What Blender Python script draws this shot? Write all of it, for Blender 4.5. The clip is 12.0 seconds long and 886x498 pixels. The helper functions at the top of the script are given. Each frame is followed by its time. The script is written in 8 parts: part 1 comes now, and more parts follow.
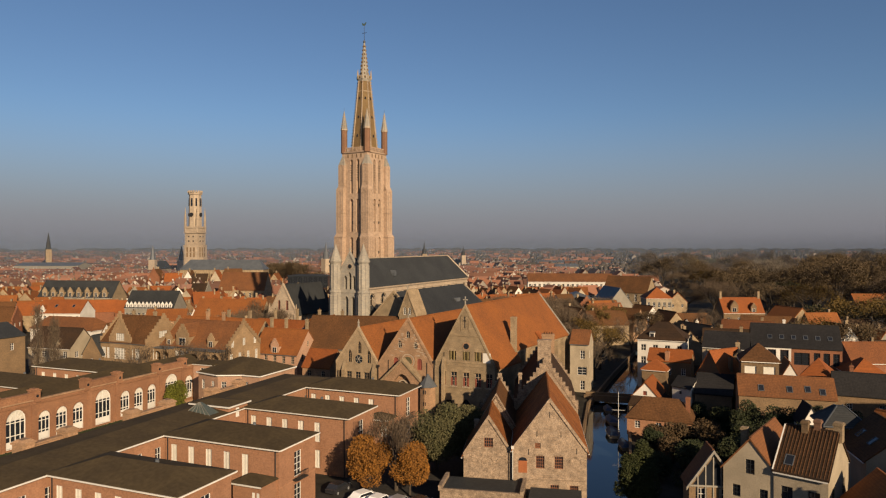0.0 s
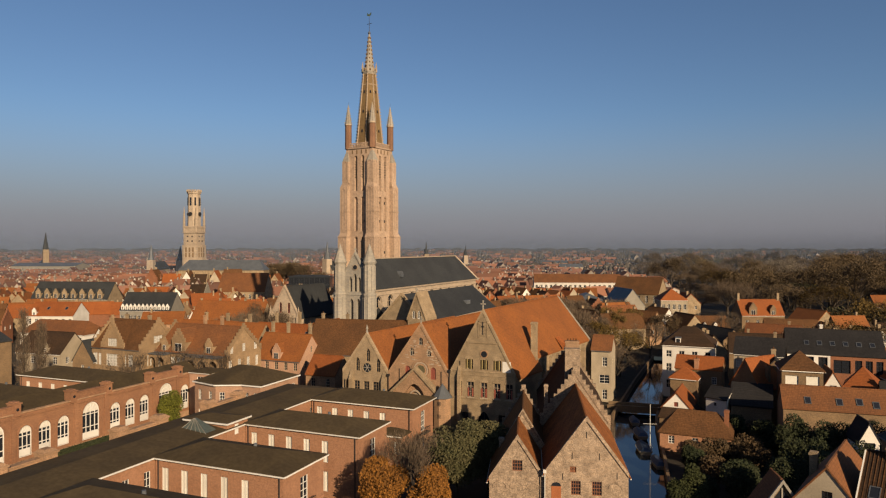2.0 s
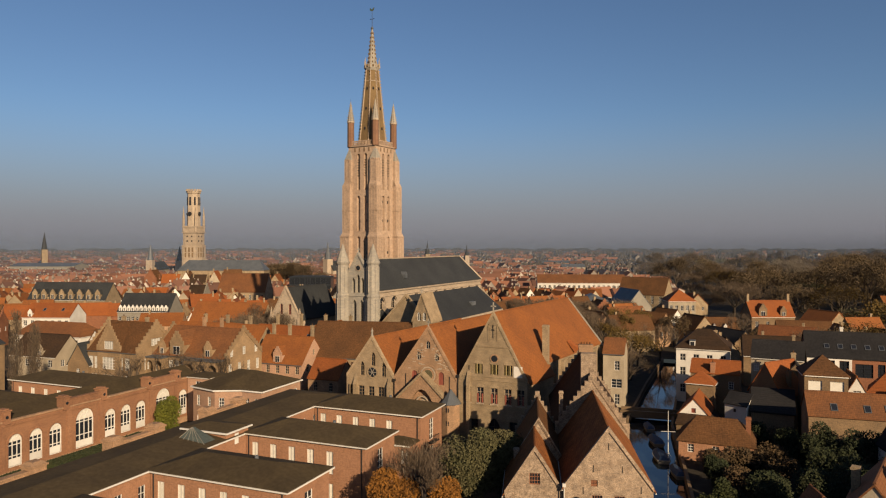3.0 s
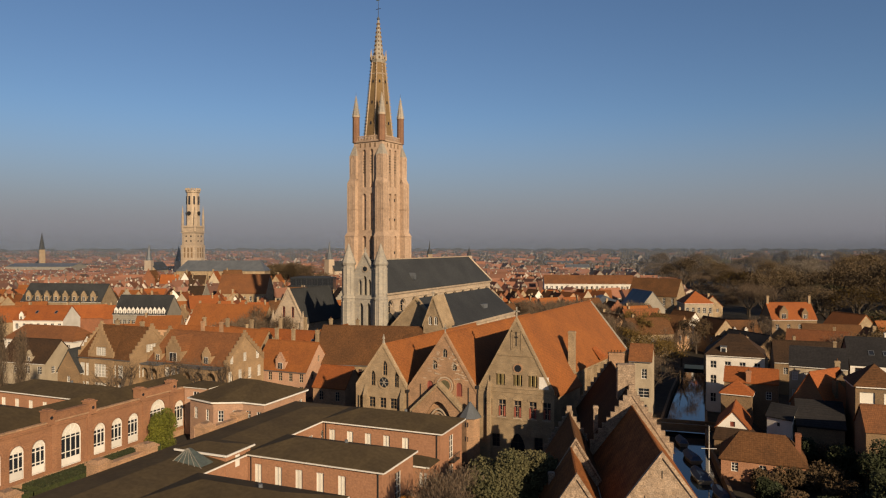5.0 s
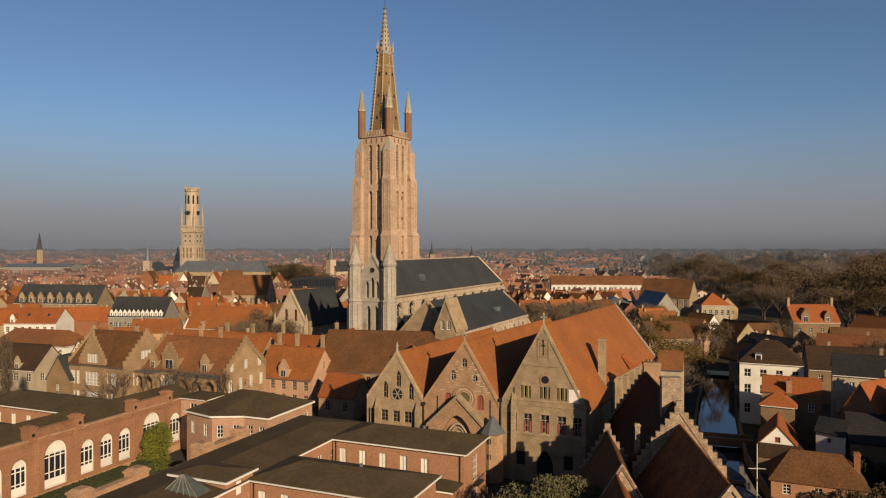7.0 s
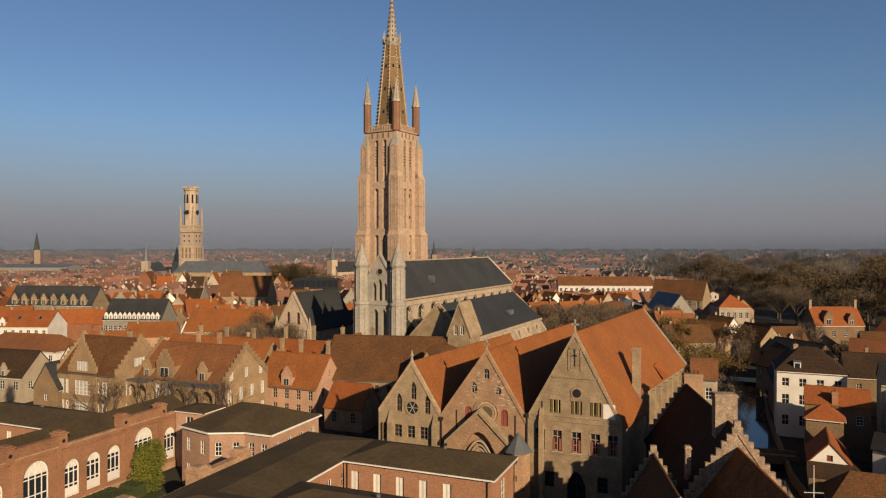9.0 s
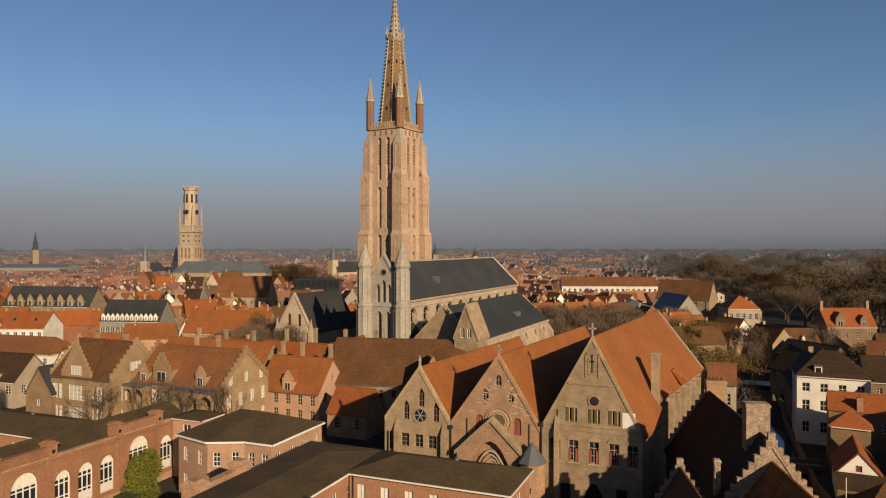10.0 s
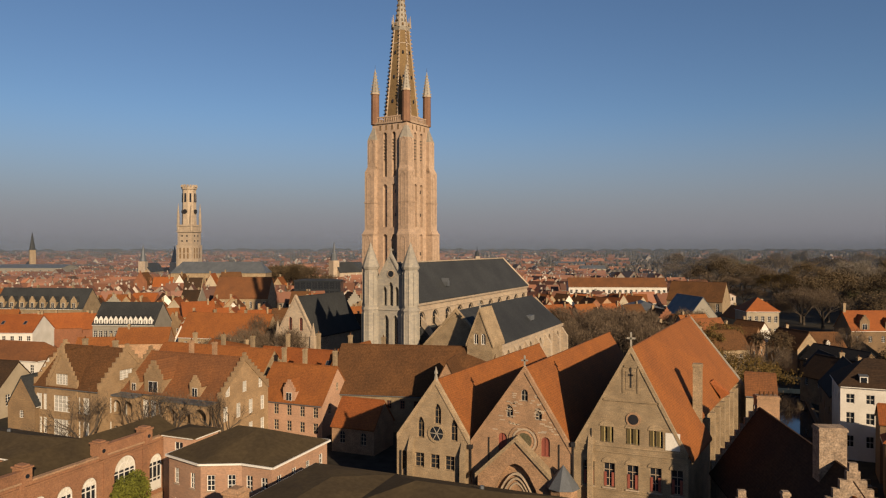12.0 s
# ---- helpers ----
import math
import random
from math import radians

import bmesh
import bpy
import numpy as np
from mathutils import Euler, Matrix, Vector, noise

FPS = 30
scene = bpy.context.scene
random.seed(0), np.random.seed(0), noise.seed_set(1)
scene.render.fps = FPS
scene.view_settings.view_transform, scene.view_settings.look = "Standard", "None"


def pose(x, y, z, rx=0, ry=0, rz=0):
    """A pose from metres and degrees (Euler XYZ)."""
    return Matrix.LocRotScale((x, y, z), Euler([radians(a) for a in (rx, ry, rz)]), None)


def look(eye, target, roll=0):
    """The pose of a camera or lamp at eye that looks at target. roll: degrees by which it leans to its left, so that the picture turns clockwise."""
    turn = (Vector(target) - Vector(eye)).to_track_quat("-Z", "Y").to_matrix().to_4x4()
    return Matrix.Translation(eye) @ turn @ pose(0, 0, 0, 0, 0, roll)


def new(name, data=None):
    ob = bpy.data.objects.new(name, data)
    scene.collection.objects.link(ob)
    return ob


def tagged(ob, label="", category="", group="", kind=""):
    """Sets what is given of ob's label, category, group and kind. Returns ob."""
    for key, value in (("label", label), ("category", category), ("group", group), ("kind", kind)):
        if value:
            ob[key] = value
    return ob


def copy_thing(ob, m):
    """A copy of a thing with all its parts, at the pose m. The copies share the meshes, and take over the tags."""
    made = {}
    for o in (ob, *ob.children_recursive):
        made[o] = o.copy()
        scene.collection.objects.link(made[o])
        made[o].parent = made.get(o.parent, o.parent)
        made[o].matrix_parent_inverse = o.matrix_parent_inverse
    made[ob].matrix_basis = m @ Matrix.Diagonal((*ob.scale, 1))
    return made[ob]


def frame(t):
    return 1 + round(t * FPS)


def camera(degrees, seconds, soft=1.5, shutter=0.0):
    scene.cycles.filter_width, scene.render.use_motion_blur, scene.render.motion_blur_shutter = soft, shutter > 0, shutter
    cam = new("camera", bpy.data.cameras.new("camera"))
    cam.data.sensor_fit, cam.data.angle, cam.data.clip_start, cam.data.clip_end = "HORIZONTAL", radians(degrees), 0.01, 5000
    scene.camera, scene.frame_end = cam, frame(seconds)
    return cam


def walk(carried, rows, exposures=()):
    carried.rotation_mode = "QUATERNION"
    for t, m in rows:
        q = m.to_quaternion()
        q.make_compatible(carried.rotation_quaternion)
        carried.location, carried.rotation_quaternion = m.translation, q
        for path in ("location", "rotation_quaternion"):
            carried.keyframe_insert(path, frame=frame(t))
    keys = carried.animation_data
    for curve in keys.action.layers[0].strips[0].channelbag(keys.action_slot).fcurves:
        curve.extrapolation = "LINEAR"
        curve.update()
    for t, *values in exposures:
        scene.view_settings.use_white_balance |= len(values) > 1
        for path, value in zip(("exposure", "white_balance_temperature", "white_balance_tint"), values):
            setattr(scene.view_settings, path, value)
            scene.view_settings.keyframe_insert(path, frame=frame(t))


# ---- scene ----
cam = camera(65.3, 12.0, soft=1.2)
PATH = [
    (0, (1.894, 0.027, 36.657), (-35.880, 92.621, 36.064), 0.0),
    (1, (-1.537, 4.437, 36.615), (-39.300, 97.035, 36.030), 0.0),
    (2, (-4.971, 8.750, 36.576), (-42.725, 101.351, 35.999), 0.0),
    (3, (-8.397, 12.979, 36.540), (-46.141, 105.584, 35.970), 0.0),
    (4, (-11.806, 17.135, 36.505), (-49.541, 109.744, 35.943), 0.0),
    (5, (-15.190, 21.232, 36.473), (-52.914, 113.846, 35.919), 0.0),
    (6, (-18.536, 25.282, 36.444), (-56.250, 117.899, 35.897), 0.0),
    (7, (-21.835, 29.296, 36.417), (-59.539, 121.918, 35.877), 0.0),
    (8, (-25.078, 33.288, 36.392), (-62.771, 125.914, 35.860), 0.0),
    (9, (-28.254, 37.271, 36.370), (-65.937, 129.900, 35.845), 0.0),
    (10, (-31.353, 41.256, 36.351), (-69.027, 133.890, 35.833), 0.0),
    (11, (-34.366, 45.256, 36.333), (-72.029, 137.894, 35.823), 0.0),
    (12, (-37.282, 49.284, 36.318), (-74.936, 141.926, 35.816), 0.0),
]
walk(cam, [(t, look(eye, target, roll)) for t, eye, target, roll in PATH])

# ---- light ----
SUN_AZ, SUN_EL = 130.8, 20.4
to_sun = Vector((math.sin(radians(SUN_AZ)) * math.cos(radians(SUN_EL)), math.cos(radians(SUN_AZ)) * math.cos(radians(SUN_EL)), math.sin(radians(SUN_EL))))
world = bpy.data.worlds.new("world")
scene.world = world
world.use_nodes = True
wn, wl = world.node_tree.nodes, world.node_tree.links
wn.clear()
sky = wn.new("ShaderNodeTexSky")
sky.sky_type = "NISHITA"
sky.sun_disc = False
sky.sun_elevation, sky.sun_rotation = radians(SUN_EL), radians(SUN_AZ)
sky.altitude, sky.air_density, sky.dust_density, sky.ozone_density = 60, 0.92, 1.0, 4.0
bg, wo = wn.new("ShaderNodeBackground"), wn.new("ShaderNodeOutputWorld")
bg.inputs[1].default_value = 0.05
wl.new(sky.outputs[0], bg.inputs[0])
wl.new(bg.outputs[0], wo.inputs[0])
sun_data = bpy.data.lights.new("sun", "SUN")
sun_data.energy, sun_data.angle, sun_data.color = 5.0, radians(0.6), (1.0, 0.77, 0.51)
sun = new("sun", sun_data)
sun.matrix_world = look(Vector((0, 0, 200)) + to_sun * 50, Vector((0, 0, 200)))
scene.view_settings.exposure = 0.71
scene.view_settings.use_white_balance = True
scene.view_settings.white_balance_temperature, scene.view_settings.white_balance_tint = 6500, 11.5


# ---- materials ----
def wash(name, color, color2, scale=0.35, fine=6.0, rough=0.85, bump=0.25, piece=0.12, metal=0.0, kind="", spots=0.35, island=False):
    """A worn surface: two colours in large stains, fine grain, and an extra shift from piece to piece."""
    m = bpy.data.materials.new(name)
    m.use_nodes = True
    n, l = m.node_tree.nodes, m.node_tree.links
    b = n["Principled BSDF"]
    b.inputs["Roughness"].default_value, b.inputs["Metallic"].default_value = rough, metal
    b.inputs["Specular IOR Level"].default_value = 0.25
    tc = n.new("ShaderNodeTexCoord")
    big, small = n.new("ShaderNodeTexNoise"), n.new("ShaderNodeTexNoise")
    big.inputs["Scale"].default_value, small.inputs["Scale"].default_value = scale, fine
    big.inputs["Detail"].default_value, small.inputs["Detail"].default_value = 5, 4
    l.new(tc.outputs["Object"], big.inputs["Vector"])
    l.new(tc.outputs["Object"], small.inputs["Vector"])
    ramp = n.new("ShaderNodeMapRange")
    ramp.inputs[1].default_value, ramp.inputs[2].default_value = 0.35, 0.65
    l.new(big.outputs[0], ramp.inputs[0])
    mix = n.new("ShaderNodeMix")
    mix.data_type = "RGBA"
    k_ = 0.63 if max(color) > 0.67 else 0.47
    mix.inputs["A"].default_value, mix.inputs["B"].default_value = (*[c * k_ for c in color], 1), (*[c * k_ for c in color2], 1)
    l.new(ramp.outputs[0], mix.inputs["Factor"])
    out = mix.outputs["Result"]
    grain = n.new("ShaderNodeMapRange")
    grain.inputs[1].default_value, grain.inputs[2].default_value = 0.25, 0.75
    grain.inputs[3].default_value, grain.inputs[4].default_value = 1 - spots, 1 + spots
    l.new(small.outputs[0], grain.inputs[0])
    tone = n.new("ShaderNodeHueSaturation")
    l.new(out, tone.inputs["Color"])
    info = n.new("ShaderNodeNewGeometry" if island else "ShaderNodeObjectInfo")
    rnd = info.outputs["Random Per Island"] if island else info.outputs["Random"]
    shift = n.new("ShaderNodeMapRange")
    shift.inputs[3].default_value, shift.inputs[4].default_value = 1 - piece, 1 + piece
    l.new(rnd, shift.inputs[0])
    mul = n.new("ShaderNodeMath")
    mul.operation = "MULTIPLY"
    l.new(grain.outputs[0], mul.inputs[0])
    l.new(shift.outputs[0], mul.inputs[1])
    l.new(mul.outputs[0], tone.inputs["Value"])
    height = small.outputs[0]
    value = tone.outputs["Color"]
    if kind in ("brick", "block", "tile"):
        sep, com, add = n.new("ShaderNodeSeparateXYZ"), n.new("ShaderNodeCombineXYZ"), n.new("ShaderNodeMath")
        l.new(tc.outputs["Object"], sep.inputs[0])
        l.new(sep.outputs[0], add.inputs[0])
        l.new(sep.outputs[1], add.inputs[1])
        if kind == "tile":
            l.new(sep.outputs[1], com.inputs[0])
        else:
            l.new(add.outputs[0], com.inputs[0])
        l.new(sep.outputs[2], com.inputs[1])
        tex = n.new("ShaderNodeTexBrick")
        tex.inputs["Color1"].default_value, tex.inputs["Color2"].default_value = (1.08, 1.05, 1.02, 1) if kind == "tile" else ((1.08, 1.06, 1.03, 1) if name == "brick_orange" else (1.12, 1.09, 1.04, 1)), (0.88, 0.9, 0.92, 1) if kind == "tile" else ((0.92, 0.93, 0.94, 1) if name == "brick_orange" else (0.86, 0.88, 0.9, 1))
        tex.inputs["Mortar"].default_value = (0.95, 0.97, 1.0, 1) if kind != "tile" else (0.74, 0.74, 0.74, 1)
        tex.inputs["Scale"].default_value = 1.0
        w, h, gap = {"brick": (0.44, 0.15, 0.016), "block": (0.9, 0.42, 0.02), "tile": (0.26, 0.24, 0.03)}[kind]
        tex.inputs["Brick Width"].default_value, tex.inputs["Row Height"].default_value = w, h
        tex.inputs["Mortar Size"].default_value = gap
        if kind == "tile":
            tex.offset = 0.0
        l.new(com.outputs[0], tex.inputs["Vector"])
        mm = n.new("ShaderNodeMix")
        mm.data_type, mm.blend_type = "RGBA", "MULTIPLY"
        mm.inputs["Factor"].default_value = 1.0
        l.new(value, mm.inputs["A"])
        l.new(tex.outputs["Color"], mm.inputs["B"])
        value = mm.outputs["Result"]
    l.new(value, b.inputs["Base Color"])
    bp = n.new("ShaderNodeBump")
    bp.inputs["Strength"].default_value, bp.inputs["Distance"].default_value = bump, 0.08
    l.new(height, bp.inputs["Height"])
    l.new(bp.outputs[0], b.inputs["Normal"])
    return m


M = {
    "brick_orange": wash("brick_orange", (0.53, 0.275, 0.155), (0.455, 0.23, 0.128), kind="brick", spots=0.25),
    "brick_buff": wash("brick_buff", (0.49, 0.365, 0.222), (0.355, 0.262, 0.158), kind="brick", spots=0.38, fine=9.0, scale=0.6),
    "brick_pink": wash("brick_pink", (0.60, 0.365, 0.21), (0.44, 0.275, 0.16), kind="brick", spots=0.42, fine=9.0, scale=0.6),
    "brick_old": wash("brick_old", (0.54, 0.40, 0.275), (0.34, 0.248, 0.17), scale=1.5, fine=7.0, kind="brick", spots=0.5, bump=0.5),
    "brick_brown": wash("brick_brown", (0.33, 0.218, 0.118), (0.255, 0.17, 0.095), kind="brick", spots=0.3),
    "brick_red": wash("brick_red", (0.38, 0.16, 0.08), (0.31, 0.13, 0.068), kind="brick", spots=0.3),
    "stone_tower": wash("stone_tower", (0.64, 0.462, 0.325), (0.525, 0.372, 0.256), scale=0.16, fine=1.3, kind="brick", spots=0.2),
    "stone_grey": wash("stone_grey", (0.50, 0.455, 0.375), (0.42, 0.38, 0.315), scale=0.3, kind="block", spots=0.16),
    "stone_pale": wash("stone_pale", (0.66, 0.53, 0.385), (0.55, 0.435, 0.315), scale=0.3, kind="block", spots=0.18),
    "spire_brick": wash("spire_brick", (0.31, 0.205, 0.09), (0.25, 0.16, 0.072), scale=0.3, kind="brick", spots=0.3),
    "brick_pale": wash("brick_pale", (0.60, 0.41, 0.28), (0.47, 0.32, 0.22), kind="brick", spots=0.35, fine=3),
    "brick_rose": wash("brick_rose", (0.66, 0.405, 0.265), (0.57, 0.345, 0.225), scale=0.25, kind="brick", spots=0.15),
    "brick_tan": wash("brick_tan", (0.48, 0.325, 0.18), (0.38, 0.255, 0.14), kind="brick", spots=0.25),
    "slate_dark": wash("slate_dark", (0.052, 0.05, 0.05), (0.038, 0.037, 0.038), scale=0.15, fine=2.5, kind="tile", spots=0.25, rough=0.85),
    "leaf_russet": wash("leaf_russet", (0.115, 0.072, 0.03), (0.08, 0.054, 0.026), piece=0.3, island=True, spots=0.3),
    "brick_gold": wash("brick_gold", (0.58, 0.43, 0.265), (0.44, 0.322, 0.195), kind="brick", spots=0.38, fine=9.0, scale=0.6),
    "brick_court": wash("brick_court", (0.45, 0.225, 0.118), (0.37, 0.182, 0.098), scale=0.3, kind="brick", spots=0.3),
    "brick_maroon": wash("brick_maroon", (0.33, 0.18, 0.105), (0.27, 0.145, 0.088), kind="brick", spots=0.25),
    "tile_rust": wash("tile_rust", (0.31, 0.125, 0.044), (0.235, 0.10, 0.04), scale=0.22, fine=3, kind="tile", spots=0.25, bump=0.4),
    "bark_pale": wash("bark_pale", (0.34, 0.29, 0.22), (0.24, 0.20, 0.15), scale=1, fine=8, spots=0.3),
    "copper": wash("copper", (0.15, 0.18, 0.15), (0.10, 0.12, 0.105), rough=0.45, scale=1.5, spots=0.35),
    "tile_old": wash("tile_old", (0.45, 0.168, 0.052), (0.285, 0.108, 0.04), scale=0.5, fine=3, kind="tile", spots=0.35, bump=0.4),
    "leaf_conifer": wash("leaf_conifer", (0.062, 0.07, 0.016), (0.04, 0.05, 0.014), piece=0.35, island=True, spots=0.3),
    "leaf_yew": wash("leaf_yew", (0.19, 0.19, 0.018), (0.12, 0.135, 0.016), piece=0.35, island=True, spots=0.3),
    "lead": wash("lead", (0.17, 0.185, 0.20), (0.125, 0.14, 0.155), rough=0.5, spots=0.2),
    "white_paint": wash("white_paint", (0.80, 0.77, 0.70), (0.72, 0.69, 0.62), scale=0.5, spots=0.06, bump=0.08),
    "white_wash": wash("white_wash", (0.80, 0.76, 0.68), (0.68, 0.64, 0.56), scale=0.4, spots=0.1, bump=0.15),
    "cream_wash": wash("cream_wash", (0.60, 0.50, 0.355), (0.48, 0.40, 0.28), scale=0.4, spots=0.14),
    "grey_wash": wash("grey_wash", (0.40, 0.36, 0.29), (0.33, 0.30, 0.24), scale=0.4, spots=0.16),
    "tile_orange": wash("tile_orange", (0.41, 0.142, 0.034), (0.33, 0.116, 0.032), scale=0.22, fine=3, kind="tile", spots=0.22, bump=0.4),
    "tile_hot": wash("tile_hot", (0.46, 0.138, 0.032), (0.38, 0.115, 0.03), scale=0.25, fine=3, kind="tile", spots=0.2, bump=0.4),
    "tile_mid": wash("tile_mid", (0.34, 0.122, 0.04), (0.26, 0.098, 0.038), scale=0.25, fine=3, kind="tile", spots=0.25, bump=0.4),
    "tile_brown": wash("tile_brown", (0.225, 0.108, 0.046), (0.165, 0.084, 0.04), scale=0.25, fine=3, kind="tile", spots=0.3, bump=0.4),
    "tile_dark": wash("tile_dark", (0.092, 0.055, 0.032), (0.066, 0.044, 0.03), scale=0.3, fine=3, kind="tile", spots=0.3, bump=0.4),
    "slate": wash("slate", (0.08, 0.085, 0.086), (0.062, 0.066, 0.068), scale=0.15, fine=2.5, kind="tile", spots=0.22, rough=0.6),
    "felt": wash("felt", (0.122, 0.09, 0.048), (0.092, 0.069, 0.04), scale=0.2, fine=1.8, spots=0.2, rough=0.9),
    "iron": wash("iron", (0.03, 0.03, 0.032), (0.05, 0.045, 0.04), rough=0.55, spots=0.2),
    "wood_red": wash("wood_red", (0.44, 0.13, 0.085), (0.36, 0.11, 0.075), spots=0.1, rough=0.6),
    "wood_orange": wash("wood_orange", (0.50, 0.17, 0.06), (0.42, 0.14, 0.05), spots=0.15, rough=0.6),
    "wood_gold": wash("wood_gold", (0.62, 0.47, 0.19), (0.55, 0.42, 0.17), spots=0.15, rough=0.6),
    "blind": wash("blind", (0.78, 0.74, 0.64), (0.70, 0.66, 0.56), spots=0.08, rough=0.8),
    "asphalt": wash("asphalt", (0.06, 0.056, 0.05), (0.085, 0.078, 0.068), scale=0.2, fine=3, spots=0.3),
    "earth": wash("earth", (0.055, 0.052, 0.042), (0.075, 0.062, 0.045), scale=0.02, fine=0.5, spots=0.4),
    "grass": wash("grass", (0.06, 0.085, 0.025), (0.085, 0.09, 0.03), scale=0.3, fine=4, spots=0.4, bump=0.6),
    "hedge": wash("hedge", (0.05, 0.075, 0.02), (0.075, 0.085, 0.025), scale=1.5, fine=9, spots=0.6, bump=1.0, island=True),
    "bark": wash("bark", (0.11, 0.085, 0.06), (0.075, 0.06, 0.045), scale=1, fine=8, spots=0.4),
    "leaf_orange": wash("leaf_orange", (0.36, 0.15, 0.02), (0.25, 0.105, 0.018), piece=0.4, island=True, spots=0.3),
    "leaf_olive": wash("leaf_olive", (0.11, 0.11, 0.044), (0.14, 0.122, 0.052), piece=0.25, island=True, spots=0.3),
    "leaf_green": wash("leaf_green", (0.032, 0.044, 0.015), (0.046, 0.053, 0.018), piece=0.4, island=True, spots=0.3),
    "leaf_gold": wash("leaf_gold", (0.20, 0.125, 0.025), (0.135, 0.088, 0.022), piece=0.35, island=True, spots=0.3),
    "leaf_brown": wash("leaf_brown", (0.155, 0.105, 0.05), (0.115, 0.082, 0.043), piece=0.3, island=True, spots=0.3),
    "twig": wash("twig", (0.21, 0.15, 0.095), (0.16, 0.115, 0.075), piece=0.25, island=True, spots=0.3),
    # far roofs are muted: distance haze is greyed into their orange
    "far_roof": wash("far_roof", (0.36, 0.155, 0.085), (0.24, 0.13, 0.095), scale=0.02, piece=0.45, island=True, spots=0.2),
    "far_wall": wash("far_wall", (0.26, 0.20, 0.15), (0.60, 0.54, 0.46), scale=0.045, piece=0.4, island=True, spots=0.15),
    "moss": wash("moss", (0.13, 0.13, 0.06), (0.17, 0.14, 0.08), scale=1.5, fine=6, spots=0.4),
    "woods": wash("woods", (0.13, 0.108, 0.085), (0.10, 0.088, 0.075), scale=0.01, piece=0.35, island=True, spots=0.2),
    "cloth_blue": wash("cloth_blue", (0.05, 0.09, 0.16), (0.06, 0.10, 0.17), spots=0.15, rough=0.7),
    "paint_dark": wash("paint_dark", (0.03, 0.035, 0.04), (0.04, 0.045, 0.05), rough=0.3, spots=0.1),
}


for dull in ("felt", "slate_dark", "slate", "tile_dark", "tile_old", "tile_brown", "asphalt", "earth"):
    M[dull].node_tree.nodes["Principled BSDF"].inputs["Specular IOR Level"].default_value = 0.08


def shiny(name, color, rough, metal=0.0, coat=0.0):
    m = bpy.data.materials.new(name)
    m.use_nodes = True
    b = m.node_tree.nodes["Principled BSDF"]
    b.inputs["Base Color"].default_value = (*color, 1)
    b.inputs["Roughness"].default_value, b.inputs["Metallic"].default_value, b.inputs["Coat Weight"].default_value = rough, metal, coat
    return m


# pale base colour puts the sky's reflection into these panes
M["pane_pale"] = shiny("pane_pale", (0.30, 0.29, 0.26), 0.12)
M["glass"] = shiny("glass", (0.014, 0.016, 0.02), 0.08)
M["gold"] = shiny("gold", (0.8, 0.6, 0.2), 0.25, 1.0)
M["car_white"] = shiny("car_white", (0.75, 0.75, 0.74), 0.3, 0.0, 0.5)
M["car_silver"] = shiny("car_silver", (0.45, 0.46, 0.47), 0.3, 0.6, 0.5)
M["car_black"] = shiny("car_black", (0.02, 0.02, 0.022), 0.25, 0.0, 0.5)
M["rubber"] = shiny("rubber", (0.015, 0.015, 0.015), 0.8)
M["water"] = shiny("water", (0.008, 0.014, 0.02), 0.06)
wt = M["water"].node_tree
ripple, rb = wt.nodes.new("ShaderNodeTexNoise"), wt.nodes.new("ShaderNodeBump")
ripple.inputs["Scale"].default_value, rb.inputs["Strength"].default_value, rb.inputs["Distance"].default_value = 1.2, 0.4, 0.1
wt.links.new(ripple.outputs[0], rb.inputs["Height"])
wt.links.new(rb.outputs[0], wt.nodes["Principled BSDF"].inputs["Normal"])


# horizon haze painted as glowing colour, a plain backdrop far behind everything
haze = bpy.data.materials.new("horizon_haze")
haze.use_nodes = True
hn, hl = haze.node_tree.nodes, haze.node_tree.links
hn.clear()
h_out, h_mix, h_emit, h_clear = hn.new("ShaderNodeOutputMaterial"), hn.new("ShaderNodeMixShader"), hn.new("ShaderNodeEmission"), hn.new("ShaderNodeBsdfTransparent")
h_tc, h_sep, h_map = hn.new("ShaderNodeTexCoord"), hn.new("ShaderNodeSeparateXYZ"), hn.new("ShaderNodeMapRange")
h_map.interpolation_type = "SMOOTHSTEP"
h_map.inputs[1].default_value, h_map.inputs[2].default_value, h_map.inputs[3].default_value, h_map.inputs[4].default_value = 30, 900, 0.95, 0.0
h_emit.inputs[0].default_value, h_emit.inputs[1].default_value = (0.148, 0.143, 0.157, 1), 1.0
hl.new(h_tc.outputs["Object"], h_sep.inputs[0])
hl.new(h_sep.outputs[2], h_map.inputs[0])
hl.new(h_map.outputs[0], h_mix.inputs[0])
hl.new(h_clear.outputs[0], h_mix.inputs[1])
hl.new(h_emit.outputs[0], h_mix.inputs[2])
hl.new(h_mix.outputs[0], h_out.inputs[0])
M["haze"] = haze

# thin sunlit blue-grey sheets low over the far town stand in for haze
mist = bpy.data.materials.new("haze_veil")
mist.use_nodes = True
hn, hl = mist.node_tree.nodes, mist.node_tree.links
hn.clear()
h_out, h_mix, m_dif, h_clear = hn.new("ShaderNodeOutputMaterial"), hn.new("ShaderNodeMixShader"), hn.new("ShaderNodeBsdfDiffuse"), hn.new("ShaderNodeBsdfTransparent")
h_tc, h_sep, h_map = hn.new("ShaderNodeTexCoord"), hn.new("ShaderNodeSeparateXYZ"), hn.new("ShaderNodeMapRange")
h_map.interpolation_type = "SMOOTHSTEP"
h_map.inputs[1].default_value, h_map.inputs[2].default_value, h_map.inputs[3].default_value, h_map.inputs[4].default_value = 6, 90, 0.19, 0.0
